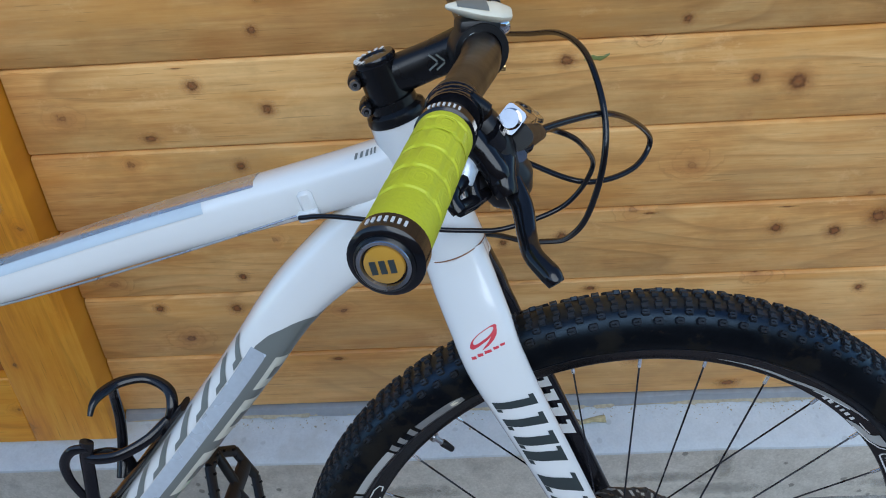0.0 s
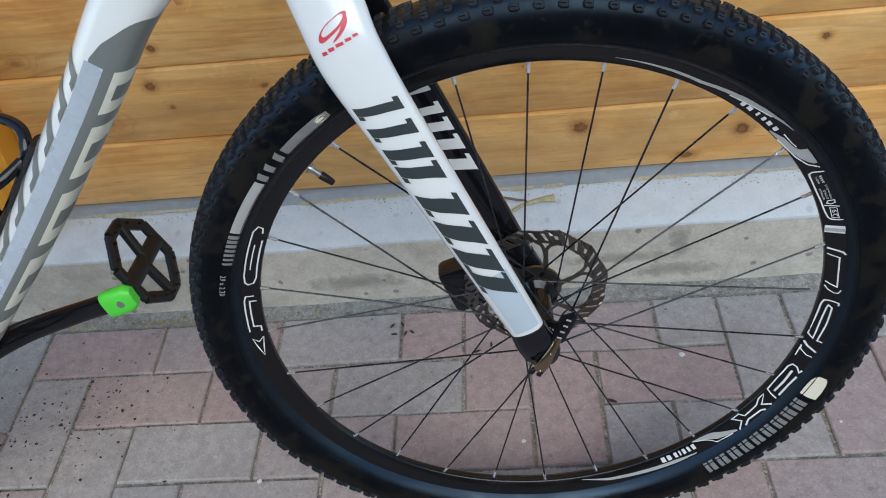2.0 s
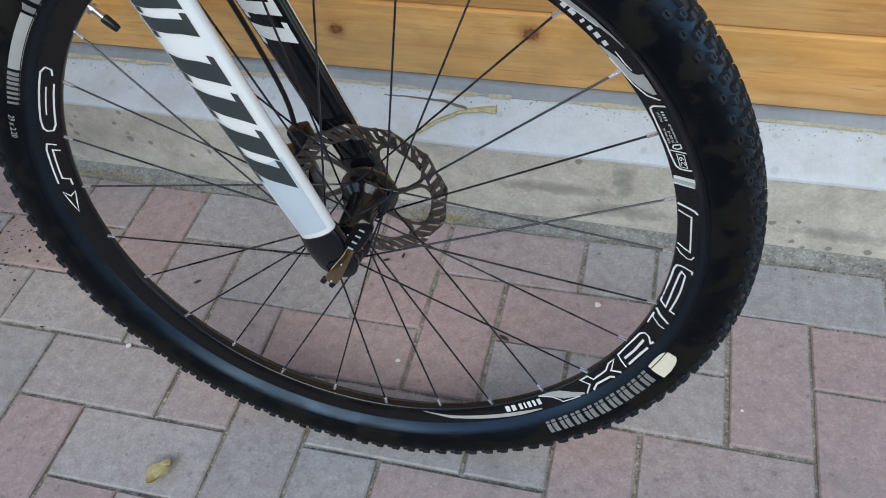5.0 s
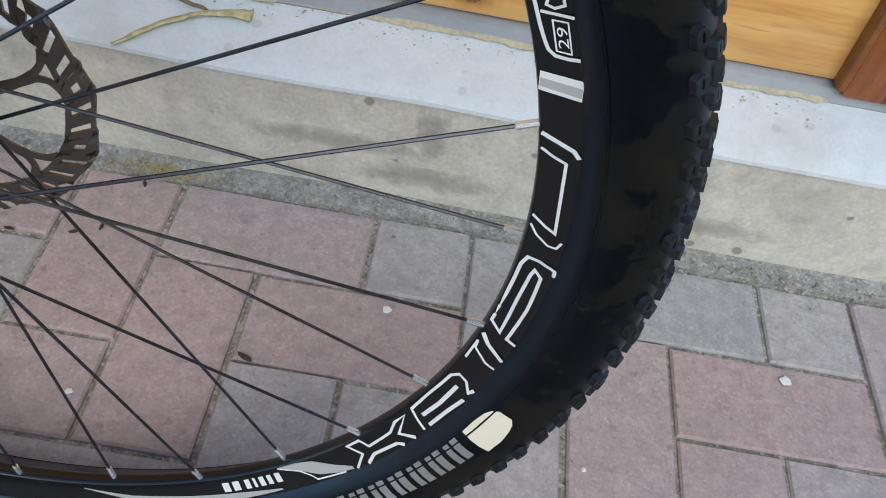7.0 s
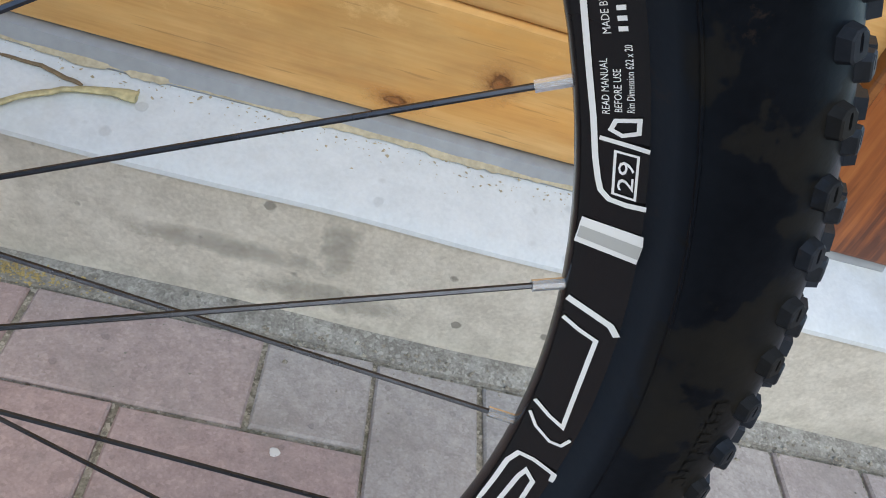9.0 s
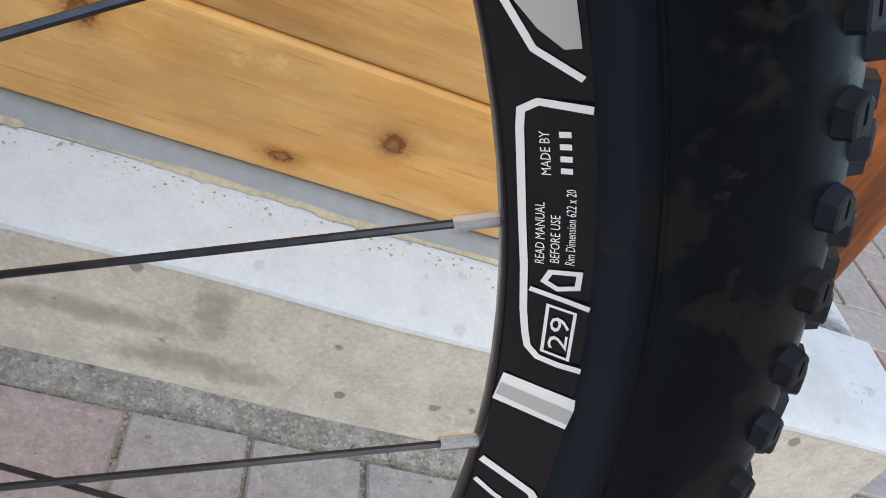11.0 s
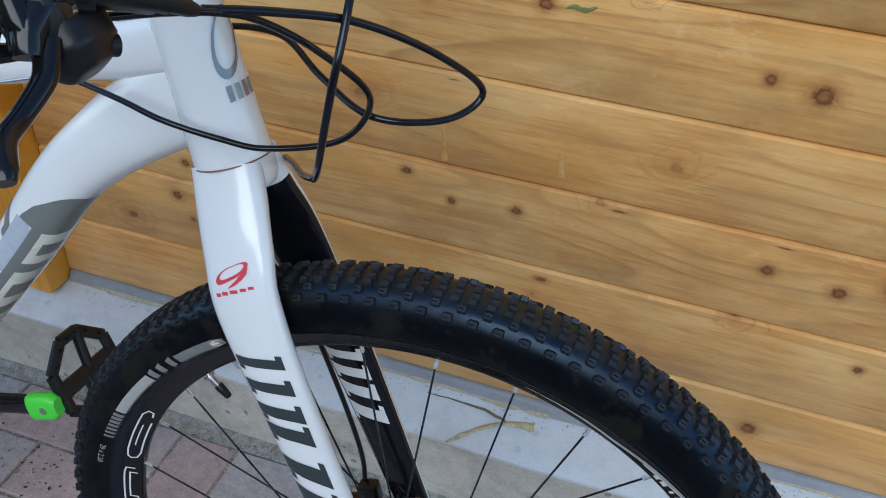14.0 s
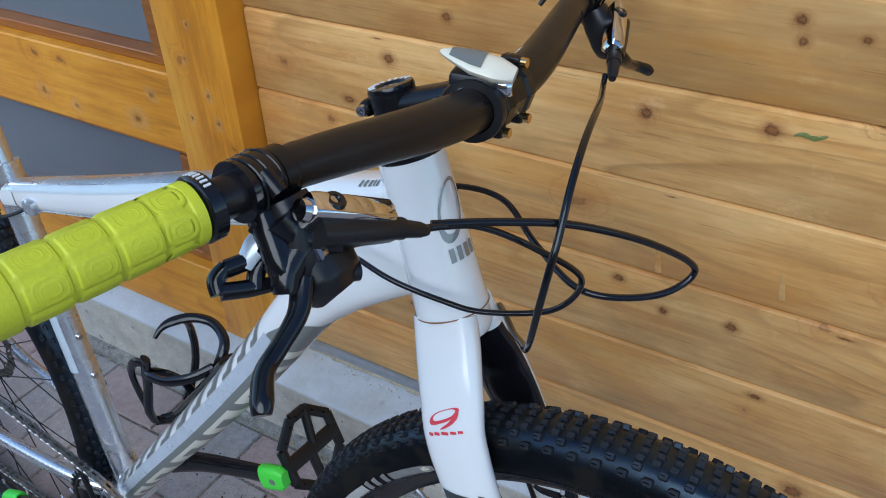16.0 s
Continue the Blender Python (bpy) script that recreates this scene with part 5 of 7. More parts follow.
# fork
bm = bmesh.new()
tube(bm, [(-0.1743, 0, 0.8055), (-0.1722, 0, 0.799), (-0.1690, 0, 0.789), (-0.1668, 0, 0.782), (-0.1655, 0, 0.778)], [0.0308, 0.0308, 0.0310, 0.0280, 0.0180], n=32, k=4, b=[0.0308, 0.0306, 0.0300, 0.0270, 0.0170])
fork = part("fork", bm, frame_white, bike, "rigid white fork with black inner faces")
LEGS = {}
for s in (-1, 1):
    bm = bmesh.new()
    sw = Sweep(smooth_path([(-0.1735, s * 0.0128, 0.8030), (-0.1652, s * 0.0225, 0.776), (-0.1535, s * 0.0370, 0.742), (-0.139, s * 0.0495, 0.698), (-0.094, s * 0.0575, 0.595), (-0.0115, s * 0.060, 0.397)], 8),
               [0.0172, 0.0160, 0.0136, 0.0122, 0.0125, 0.011], [0.0288, 0.0298, 0.0296, 0.0285, 0.0235, 0.0175], power=2.25)
    sw.mesh(bm, 28)
    LEGS[s] = sw
    bm.faces.ensure_lookup_table()
    for i in range(len(sw.p) - 1):
        for k in range(28):
            ang = (k + 0.5) * 360 / 28
            inner = abs(ang - 180) < 84 if s > 0 else min(ang, 360 - ang) < 62
            if inner and sw.p[i].z < 0.783:
                bm.faces[i * 28 + k].material_index = 1
    leg = part("fork_leg", bm, [frame_white, black_gloss], fork)
    bm = bmesh.new()
    tube(bm, [(-0.0135, s * 0.060, 0.402), (-0.006, s * 0.060, 0.382), (0.001, s * 0.059, 0.364), (0.004, s * 0.058, 0.350)], [0.0118, 0.0112, 0.0098, 0.007], n=18, b=[0.0186, 0.0205, 0.0200, 0.0120], power=2.6)
    part("dropout", bm, black_gloss, fork)
    # printed bars on the outer face of one leg and the inner face of the other
    f0 = 180
    if s < 0:
        ink, stems, thick, sh = decal_dark, (0.682, 0.723, 0.761, 0.789, 0.831, 0.861, 0.890, 0.915), 0.0165, -0.024
    else:
        ink, stems, thick, sh = decal_white, (0.733, 0.757, 0.792, 0.815, 0.837, 0.860), 0.0120, -0.016
    for u in stems:
        bm = bmesh.new()
        sw.patch(bm, u - thick / 2 - sh / 2, u + thick / 2 - sh / 2, f0 - 43, f0 + 43, 0.0007, 2, 8, sh)
        # a short slanted foot at one end and a head at the other
        sw.patch(bm, u + thick / 2 - sh / 2 + sh * 0.82, u + thick * 0.95 - sh / 2 + sh * 0.82, f0 + 30, f0 + 43, 0.0007, 1, 2, sh * 0.15)
        sw.patch(bm, u - thick * 0.95 - sh / 2, u - thick / 2 - sh / 2, f0 - 43, f0 - 30, 0.0007, 1, 2, sh * 0.15)
        part("printed_bar", bm, ink, leg)
    if s < 0:
        bm = bmesh.new()
        sw.patch(bm, 0.908, 0.985, 128, 212, 0.0006, 5, 6)
        part("grey_panel", bm, light_grey, leg)
        bm = bmesh.new()
        for i in range(28):
            a0, a1 = 2 * math.pi * i / 28, 2 * math.pi * (i + 1) / 28
            q = []
            for a, f in ((a0, 1.0), (a1, 1.0), (a1, 0.70 + 0.16 * math.sin(a1 - 0.6)), (a0, 0.70 + 0.16 * math.sin(a0 - 0.6))):
                x, y = 0.0088 * math.cos(a) * f + 0.0080 * math.sin(a) * f, 0.0092 * math.sin(a) * f + 0.0016 * math.cos(a) * f
                q.append(bm.verts.new(sw.at(0.462 - y / 0.22, 180 - x / 0.0275 * 62, 0.0007)))
            bm.faces.new(q)
        tail = [(0.0098, 0.0042, 0.0016), (0.0078, -0.0012, 0.0021), (0.0045, -0.0058, 0.0019), (0.0002, -0.0098, 0.0013), (-0.0030, -0.0120, 0.0003)]
        for (xa, ya, wa), (xb, yb, wb) in zip(tail, tail[1:]):
            bm.faces.new([bm.verts.new(sw.at(0.462 - y / 0.22, 180 - x / 0.0275 * 62, 0.0007)) for x, y in ((xa - wa, ya), (xa + wa, ya), (xb + wb, yb), (xb - wb, yb))])
        for i in range(5):
            sw.patch(bm, 0.530 - 0.004 * i, 0.540 - 0.004 * i, 212 - 13.5 * i, 202 - 13.5 * i, 0.0007, 2, 2)
        part("red_emblem", bm, decal_red, leg)

# quick release, brake caliper, hose
bm = bmesh.new()
cyl(bm, (0.001, -0.064, 0.366), (0.001, -0.0715, 0.366), 0.0080, n=20)
qr = part("quick_release", bm, black_metal, fork, "black wheel clamp lever with white dots and dark tab")
bm = bmesh.new()
tube(bm, [(-0.0045, -0.0740, 0.3525), (-0.001, -0.0740, 0.3585), (0.004, -0.0733, 0.3665), (0.010, -0.0708, 0.3760), (0.0145, -0.0682, 0.3835), (0.0175, -0.0662, 0.3885)], [0.0020, 0.0024, 0.0024, 0.0020, 0.0017, 0.0019], n=14, b=[0.0064, 0.0068, 0.0062, 0.0048, 0.0038, 0.0044], power=3.0)
clamp = part("lever", bm, bronze, qr, "tan metal lever")
for dx in (-0.0046, 0.0030):
    bm = bmesh.new()
    box(bm, (-0.0062 + dx, -0.0742, 0.3505 - dx * 0.55), (0.0052, 0.0040, 0.0085), 0.0010, pose(0, 0, 0, 0, 34))
    part("prong", bm, black_metal, clamp)
bm = bmesh.new()
tube(bm, [(0.0155, -0.066, 0.385), (0.022, -0.062, 0.396), (0.030, -0.057, 0.409), (0.033, -0.055, 0.414)], [0.0028, 0.0032, 0.0030, 0.0020], n=12, b=[0.0062, 0.0085, 0.0085, 0.0055], power=3.0)
part("tab", bm, black_gloss, qr)
for i in range(4):
    bm = bmesh.new()
    box(bm, (0.0180 + 0.0036 * i, -0.0690 + 0.0021 * i, 0.3920 + 0.0056 * i), (0.0050, 0.0006, 0.0018), 0.0, pose(0, 0, 0, 0, 28))
    part("tab_bar", bm, decal_grey, qr)
for i in range(6):
    bm = bmesh.new()
    box(bm, (-0.0030 + 0.0023 * i, -0.0764 + 0.0006 * i, 0.3545 + 0.0036 * i + (0.002 if i % 2 else 0)), (0.0014, 0.0008, 0.0014))
    part("dot", bm, decal_white, qr)
bm = bmesh.new()
box(bm, (-0.078, 0.054, 0.372), (0.040, 0.030, 0.062), 0.007, pose(0, 0, 0, 0, -18), 2)
cal = part("brake_caliper", bm, black_gloss, fork)
bm = bmesh.new()
box(bm, (-0.066, 0.056, 0.418), (0.022, 0.018, 0.026), 0.004, pose(0, 0, 0, 0, -18), 2)
part("mount", bm, black_metal, cal)
bm = bmesh.new()
tube(bm, [(-0.145, 0.030, 0.797), (-0.180, 0.050, 0.740), (-0.172, 0.062, 0.690), (-0.125, 0.066, 0.580), (-0.080, 0.064, 0.460), (-0.075, 0.060, 0.395)], 0.0026, n=8)
part("fork_hose", bm, black_plastic, fork)

# headset, stem, bar
AX = (HEAD1 - HEAD0).normalized()
AXM = AX.to_track_quat("Z", "Y").to_matrix().to_4x4()
bm = bmesh.new()
lathe(bm, [(0, 0), (0.0262, 0), (0.0270, 0.003), (0.0258, 0.008), (0.0215, 0.011), (0.0215, 0.018), (0, 0.018)], 32, centre=HEAD1, axis="z", m=AXM)
stem = part("stem", bm, black_metal, bike, "black aluminium stem")
bm = bmesh.new()
cyl(bm, HEAD1 + AX * 0.0185, HEAD1 + AX * 0.0500, 0.0185, n=28)
part("steerer_clamp", bm, black_metal, stem)
CAP = HEAD1 + AX * 0.050
bm = bmesh.new()
lathe(bm, [(0, 0), (0.0180, 0), (0.0186, 0.003), (0.0176, 0.006), (0.0120, 0.0062), (0.0110, 0.0050), (0, 0.0050)], 28, centre=CAP, axis="z", m=AXM)
cap = part("top_cap", bm, black_gloss, stem)
bm = bmesh.new()
for i in range(9):
    a = radians(150 + 22 * i)
    p = CAP + AXM @ Vector((0.0148 * math.cos(a), 0.0148 * math.sin(a), 0.0068))
    box(bm, p, (0.0046, 0.0026, 0.0006), 0.0, AXM @ Matrix.Rotation(a, 4, "Z"))
part("cap_bars", bm, decal_white, cap)
for h in (0.016, 0.040):
    bm = bmesh.new()
    p = HEAD1 + AX * h + Vector((-0.0205, 0, -0.004))
    tube(bm, [p + Vector((0.004, -0.0095, 0)), p + Vector((0, -0.0088, 0)), p, p + Vector((0, 0.0088, 0)), p + Vector((0.004, 0.0095, 0))], [0.0050, 0.0066, 0.0072, 0.0066, 0.0050], n=14)
    part("clamp_ear", bm, black_metal, stem)
    bm = bmesh.new()
    lathe(bm, [(0, -0.0150), (0.0018, -0.0150), (0.0024, -0.0175), (0.0042, -0.0175), (0.0046, -0.0160), (0.0046, -0.0110), (0, -0.0110)], 14, centre=p)
    part("bolt", bm, steel, stem)
S0, S1 = HEAD1 + AX * 0.034, Vector((-0.142, 0, 0.992))
bm = bmesh.new()
tube(bm, [S0, S0.lerp(S1, 0.5), S1], [0.0150, 0.0140, 0.0190], n=20, b=[0.0165, 0.0155, 0.0175], power=2.8)
stem_b = part("stem_body", bm, black_metal, stem)
bm = bmesh.new()
mid = S0.lerp(S1, 0.58)
for s, o in ((-1, 0.0), (-1, 0.006)):
    for dz, rot in ((0.0035, 40), (-0.0035, -40)):
        box(bm, mid + Vector((-0.004 + o, s * 0.0148, dz)), (0.009, 0.0012, 0.0014), 0.0, pose(0, 0, 0, 0, rot))
part("stem_mark", bm, frame_grey, stem_b)
bm = bmesh.new()
lathe(bm, [(0.0165, -0.024), (0.0196, -0.024), (0.0216, -0.0205), (0.0222, -0.012), (0.0206, -0.009), (0.0206, 0.009), (0.0222, 0.012), (0.0216, 0.0205), (0.0196, 0.024), (0.0165, 0.024)], 10, centre=S1, closed=True)
face = part("faceplate", bm, black_metal, stem, smooth=False)
for dy in (-0.016, 0.016):
    for dz, dx in ((0.021, 0.010), (-0.019, 0.014)):
        bm = bmesh.new()
        p = S1 + Vector((dx, dy, dz))
        box(bm, p - Vector((0.006, 0, 0)), (0.016, 0.011, 0.009), 0.003, seg=2)
        part("bolt_boss", bm, black_metal, stem)
        bm = bmesh.new()
        cyl(bm, p + Vector((0.001, 0, 0)), p + Vector((0.006, 0, 0)), 0.0036, n=12)
        part("bolt", bm, brass, stem)

BAR = [(-0.1987, -0.377, 1.0035), (-0.171, -0.246, 1.009), (-0.163, -0.190, 1.009), (-0.146, -0.085, 0.997), (-0.142, -0.03, 0.992), (-0.142, 0.03, 0.992), (-0.146, 0.085, 0.997), (-0.163, 0.190, 1.009), (-0.171, 0.246, 1.009), (-0.1987, 0.377, 1.0035)]
bm = bmesh.new()
hb = Sweep(smooth_path(BAR, 6), [0.011, 0.011, 0.0125, 0.0155, 0.0159, 0.0159, 0.0155, 0.0125, 0.011, 0.011])
hb.mesh(bm, 24)
bar = part("handlebar", bm, bar_mat, bike, "black tapered handlebar")
bm = bmesh.new()
for a, u0, u1 in ((20, 0.218, 0.226), (33, 0.218, 0.226), (46, 0.210, 0.228), (58, 0.210, 0.228)):
    hb.patch(bm, u0, u1, a, a + 5, 0.0006, 3, 1)
    hb.patch(bm, 1 - u1, 1 - u0, a, a + 5, 0.0006, 3, 1)
for a in (52, 78):
    hb.patch(bm, 0.413, 0.421, a - 8, a + 8, 0.0006, 1, 4)
for i in range(5):
    hb.patch(bm, 0.585 + 0.010 * i, 0.591 + 0.010 * i, 40, 75, 0.0006, 1, 4)
part("bar_print", bm, decal_white, bar)
for s in (-1, 1):
    a, b = Vector((-0.1987, s * 0.377, 1.0035)), Vector((-0.1730, s * 0.256, 1.0086))
    axis = (b - a).normalized()
    gm = axis.to_track_quat("Y", "Z").to_matrix().to_4x4()
    L = (b - a).length
    # a smooth end, four rings of panels parted by shallow grooves, a smooth collar
    cuts = [0.008, 0.033, 0.055, 0.077, 0.099, L - 0.010]
    prof = [(0.0110, 0.006), (0.0160, 0.007)]
    for y1 in cuts[1:]:
        prof += [(0.0162, y1 - 0.0034), (0.0161, y1 - 0.0022), (0.0152, y1 - 0.0013), (0.0152, y1 + 0.0009), (0.0161, y1 + 0.0018), (0.0162, y1 + 0.0030)]
    prof += [(0.0162, L - 0.003), (0.0110, L - 0.002)]
    bm = bmesh.new()
    lathe(bm, prof, 60)
    for v in bm.verts:
        t = math.degrees(math.atan2(v.co.z, v.co.x))
        rr = math.hypot(v.co.x, v.co.z)
        k = abs(((t + 360 + 20) % 60) - 30)
        if rr > 0.0158 and k > 26 and 0.034 < v.co.y < L - 0.009:
            v.co.x *= 0.950
            v.co.z *= 0.950
    bmesh.ops.transform(bm, matrix=Matrix.Translation(a) @ gm, verts=bm.verts[:])
    grip = part("grip", bm, grip_mat, bike, "lime-green rubber grip with black lock rings")
    bm = bmesh.new()
    for y0, y1 in zip(cuts[1:], cuts[2:]):
        for j in range(6):
            # raised loops, one within another, on every panel
            for sx, sy, w in ((0.0056, 0.0072, 0.0006), (0.0030, 0.0042, 0.0005)):
                rings = []
                for k in range(20):
                    u = 2 * math.pi * k / 20
                    cu, su = math.cos(u), math.sin(u)
                    fx, fy = math.copysign(abs(cu) ** 0.6, cu), math.copysign(abs(su) ** 0.6, su)
                    row = []
                    for grow, r in ((w * 2.0, 0.01605), (w * 0.6, 0.01632), (-w * 0.6, 0.01632), (-w * 2.0, 0.01605)):
                        t0 = radians(60 * j + 10) + (sx + grow) * fx / 0.0162
                        row.append(bm.verts.new((r * math.cos(t0), (y0 + y1) / 2 + 0.0003 + (sy + grow) * fy, r * math.sin(t0))))
                    rings.append(row)
                for p, q in zip(rings, rings[1:] + rings[:1]):
                    for e in range(3):
                        bm.faces.new((p[e], p[e + 1], q[e + 1], q[e]))
    bmesh.ops.transform(bm, matrix=Matrix.Translation(a) @ gm, verts=bm.verts[:])
    tagged(part("grip_relief", bm, grip_mat, grip), kind="stuff")
    for y0, y1, r in ((-0.006, 0.008, 0.0172), (L - 0.002, L + 0.008, 0.0174)):
        bm = bmesh.new()
        lathe(bm, [(0.010, y0), (r - 0.002, y0), (r, y0 + 0.0015), (r, y1 - 0.0015), (r - 0.002, y1), (0.010, y1)], 36, closed=True)
        bmesh.ops.transform(bm, matrix=Matrix.Translation(a) @ gm, verts=bm.verts[:])
        ring = part("lock_ring", bm, black_gloss, grip)
        bm = bmesh.new()
        for i in range(7):
            t0 = radians(60 + 9.5 * i)
            box(bm, (r * 1.012 * math.cos(t0), (y0 + y1) / 2, r * 1.012 * math.sin(t0)), (0.0006, 0.0038, 0.0013), 0.0, Matrix.Rotation(-t0, 4, "Y"))
        bmesh.ops.transform(bm, matrix=Matrix.Translation(a) @ gm, verts=bm.verts[:])
        part("ring_bars", bm, decal_white, grip)
    bm = bmesh.new()
    lathe(bm, [(0, -0.0075), (0.0100, -0.0070), (0.0125, -0.0085), (0.0135, -0.0075), (0.0135, -0.004), (0, -0.004)], 32)
    bmesh.ops.transform(bm, matrix=Matrix.Translation(a) @ gm, verts=bm.verts[:])
    part("end_plug", bm, black_metal, grip)
    bm = bmesh.new()
    lathe(bm, [(0, -0.0094), (0.006, -0.0092), (0.0088, -0.0082), (0.0092, -0.0070), (0, -0.0070)], 32)
    bmesh.ops.transform(bm, matrix=Matrix.Translation(a) @ gm, verts=bm.verts[:])
    part("end_badge", bm, amber, grip, "domed amber end badge")
    bm = bmesh.new()
    lathe(bm, [(0.0098, -0.0072), (0.0102, -0.0086), (0.0118, -0.0090), (0.0123, -0.0080), (0.0120, -0.0070)], 32)
    bmesh.ops.transform(bm, matrix=Matrix.Translation(a) @ gm, verts=bm.verts[:])
    part("badge_rim", bm, steel, grip, "thin grey metal rim")
    bm = bmesh.new()
    for i in range(3):
        box(bm, (-0.0042 + 0.0042 * i, -0.0096, 0.0), (0.0026, 0.0006, 0.0062), 0.0)
    bmesh.ops.transform(bm, matrix=Matrix.Translation(a) @ gm @ Matrix.Rotation(radians(-10), 4, "Y"), verts=bm.verts[:])
    part("badge_bars", bm, decal_dark, grip)

# brake levers and shifters, mirrored
for s in (-1, 1):
    def q(x, y, z):
        return Vector((x, -s * y, z))      # written for the near side, where y is negative
    bm = bmesh.new()
    c0, c1 = q(-0.1688, -0.234, 1.0095), q(-0.1665, -0.213, 1.0095)
    cyl(bm, c0, c1, 0.0165, n=24)
    lever = part("brake_lever", bm, black_gloss, bike, "black disc-brake lever with chrome reservoir")
    bm = bmesh.new()
    cyl(bm, q(-0.1662, -0.211, 1.0095), q(-0.1652, -0.202, 1.0095), 0.0150, n=24)
    part("shifter_clamp", bm, black_metal, lever)
    r0, r1 = q(-0.1342, -0.2227, 1.0039), q(-0.1182, -0.1736, 0.9819)
    along = (r1 - r0).normalized()
    bm = bmesh.new()
    Sweep([r0, r0.lerp(r1, 0.06), r0.lerp(r1, 0.5), r0.lerp(r1, 0.94), r1], [0.0080, 0.0088, 0.0088, 0.0088, 0.0062], [0.0070, 0.0076, 0.0074, 0.0070, 0.0050], side=(0.6, 0, 0.8), power=5.0).mesh(bm, 24)
    part("reservoir", bm, smoked_chrome, lever)
    bm = bmesh.new()
    cyl(bm, r0 - along * 0.004, r0 + along * 0.002, 0.0056, 0.0070, n=20)
    part("chrome_knob", bm, smoked_chrome, lever)
    up = Vector((0.45, 0, 0.89))
    bm = bmesh.new()
    p0 = r0.lerp(r1, 0.27)
    lathe(bm, [(0, 0.0060), (0.0062, 0.0060), (0.0062, 0.0088), (0.0052, 0.0100), (0.0028, 0.0100), (0.0024, 0.0086), (0, 0.0086)], 18, centre=p0, axis="z", m=up.to_track_quat("Z", "Y").to_matrix().to_4x4())
    part("bleed_screw", bm, black_gloss, lever)
    bm = bmesh.new()
    p0 = r0.lerp(r1, 0.93)
    cyl(bm, p0 + up * 0.0050, p0 + up * 0.0086, 0.0034, n=12)
    part("lid_screw", bm, steel, lever)
    for f in (0.58, 0.72):
        bm = bmesh.new()
        box(bm, r0.lerp(r1, f) + up * 0.0078, (0.0066, 0.0052, 0.0008), 0.0, pose(0, 0, 0, 0, 27))
        part("reservoir_bar", bm, frame_grey, lever)
    bm = bmesh.new()
    # the cylinder lies straight under the reservoir, with a stepped rubber boot at its end
    low = Vector((0.0030, s * 0.0040, -0.0095))
    m0, m1 = r0.lerp(r1, 0.10) + low, r1 + low * 0.55
    tube(bm, [m0, m0.lerp(m1, 0.5), m1], [0.0078, 0.0084, 0.0076], n=18, k=3, b=[0.0080, 0.0080, 0.0072], power=2.8)
    part("master_cylinder", bm, black_plastic, lever)
    bm = bmesh.new()
    tube(bm, [q(-0.150, -0.226, 0.998), q(-0.141, -0.219, 0.986), m0.lerp(m1, 0.35) + low * 0.4], [0.0095, 0.0105, 0.0070], n=14, b=[0.0105, 0.0100, 0.0060])
    part("lever_body", bm, black_gloss, lever)
    bm = bmesh.new()
    e0 = m1 - along * 0.001
    Sweep([e0, e0 + along * 0.010, e0 + along * 0.0105, e0 + along * 0.024, e0 + along * 0.030], [0.0066, 0.0064, 0.0054, 0.0046, 0.0032]).mesh(bm, 14)
    part("hose_boot", bm, black_plastic, lever)
    # lid lip and end plate
    bm = bmesh.new()
    Sweep([r0.lerp(r1, 0.02) + low * 0.35, r0.lerp(r1, 0.98) + low * 0.35], [0.0080, 0.0080], [0.0014, 0.0014], side=(0.6, 0, 0.8), power=4.0).mesh(bm, 16)
    part("reservoir_lip", bm, dark_chrome, lever)
    bm = bmesh.new()
    cyl(bm, q(-0.1400, -0.2385, 0.9665), q(-0.1400, -0.2320, 0.9685), 0.0042, n=14)
    part("pivot_bolt", bm, steel, lever)
    bm = bmesh.new()
    cyl(bm, q(-0.1290, -0.2230, 0.9805), q(-0.1300, -0.2170, 0.9805), 0.0042, n=14)
    part("reach_bolt", bm, chrome, lever)
    bm = bmesh.new()
    tube(bm, [q(-0.1400, -0.218, 0.985), q(-0.1410, -0.232, 0.972), q(-0.1380, -0.238, 0.962)], [0.0085, 0.0090, 0.0065], n=12, b=[0.010, 0.009, 0.007])
    part("pivot_arm", bm, black_gloss, lever)
    bm = bmesh.new()
    tube(bm, [q(-0.136, -0.228, 0.966), q(-0.130, -0.240, 0.955), q(-0.129, -0.258, 0.945), q(-0.127, -0.272, 0.940), q(-0.119, -0.284, 0.934), q(-0.116, -0.288, 0.930)], [0.0058, 0.0050, 0.0046, 0.0048, 0.0054, 0.0042], n=14, b=[0.0078, 0.0068, 0.0060, 0.0060, 0.0064, 0.0050])
    part("blade", bm, black_gloss, lever)
    bm = bmesh.new()
    tube(bm, [q(-0.163, -0.221, 1.000), q(-0.152, -0.225, 0.988), q(-0.143, -0.230, 0.974), q(-0.138, -0.232, 0.963)], [0.0115, 0.0120, 0.0110, 0.0080], n=14, b=[0.010, 0.0085, 0.0085, 0.0070], power=3.0)
    part("bracket", bm, black_gloss, lever)
    bm = bmesh.new()
    tube(bm, [q(-0.154, -0.216, 1.002), q(-0.146, -0.217, 0.988), q(-0.141, -0.221, 0.972), q(-0.140, -0.226, 0.962)], [0.0120, 0.0135, 0.0120, 0.0080], n=16, b=[0.0115, 0.0135, 0.0120, 0.0080], power=2.8)
    part("housing", bm, black_plastic, lever)
    for y in (-0.2300, -0.2235, -0.2165):
        bm = bmesh.new()
        lathe(bm, [(0.0166, -0.0006), (0.0172, 0.0), (0.0166, 0.0006)], 28, centre=q(-0.1672, y, 1.0095))
        part("clamp_ridge", bm, black_gloss, lever)
    bm = bmesh.new()
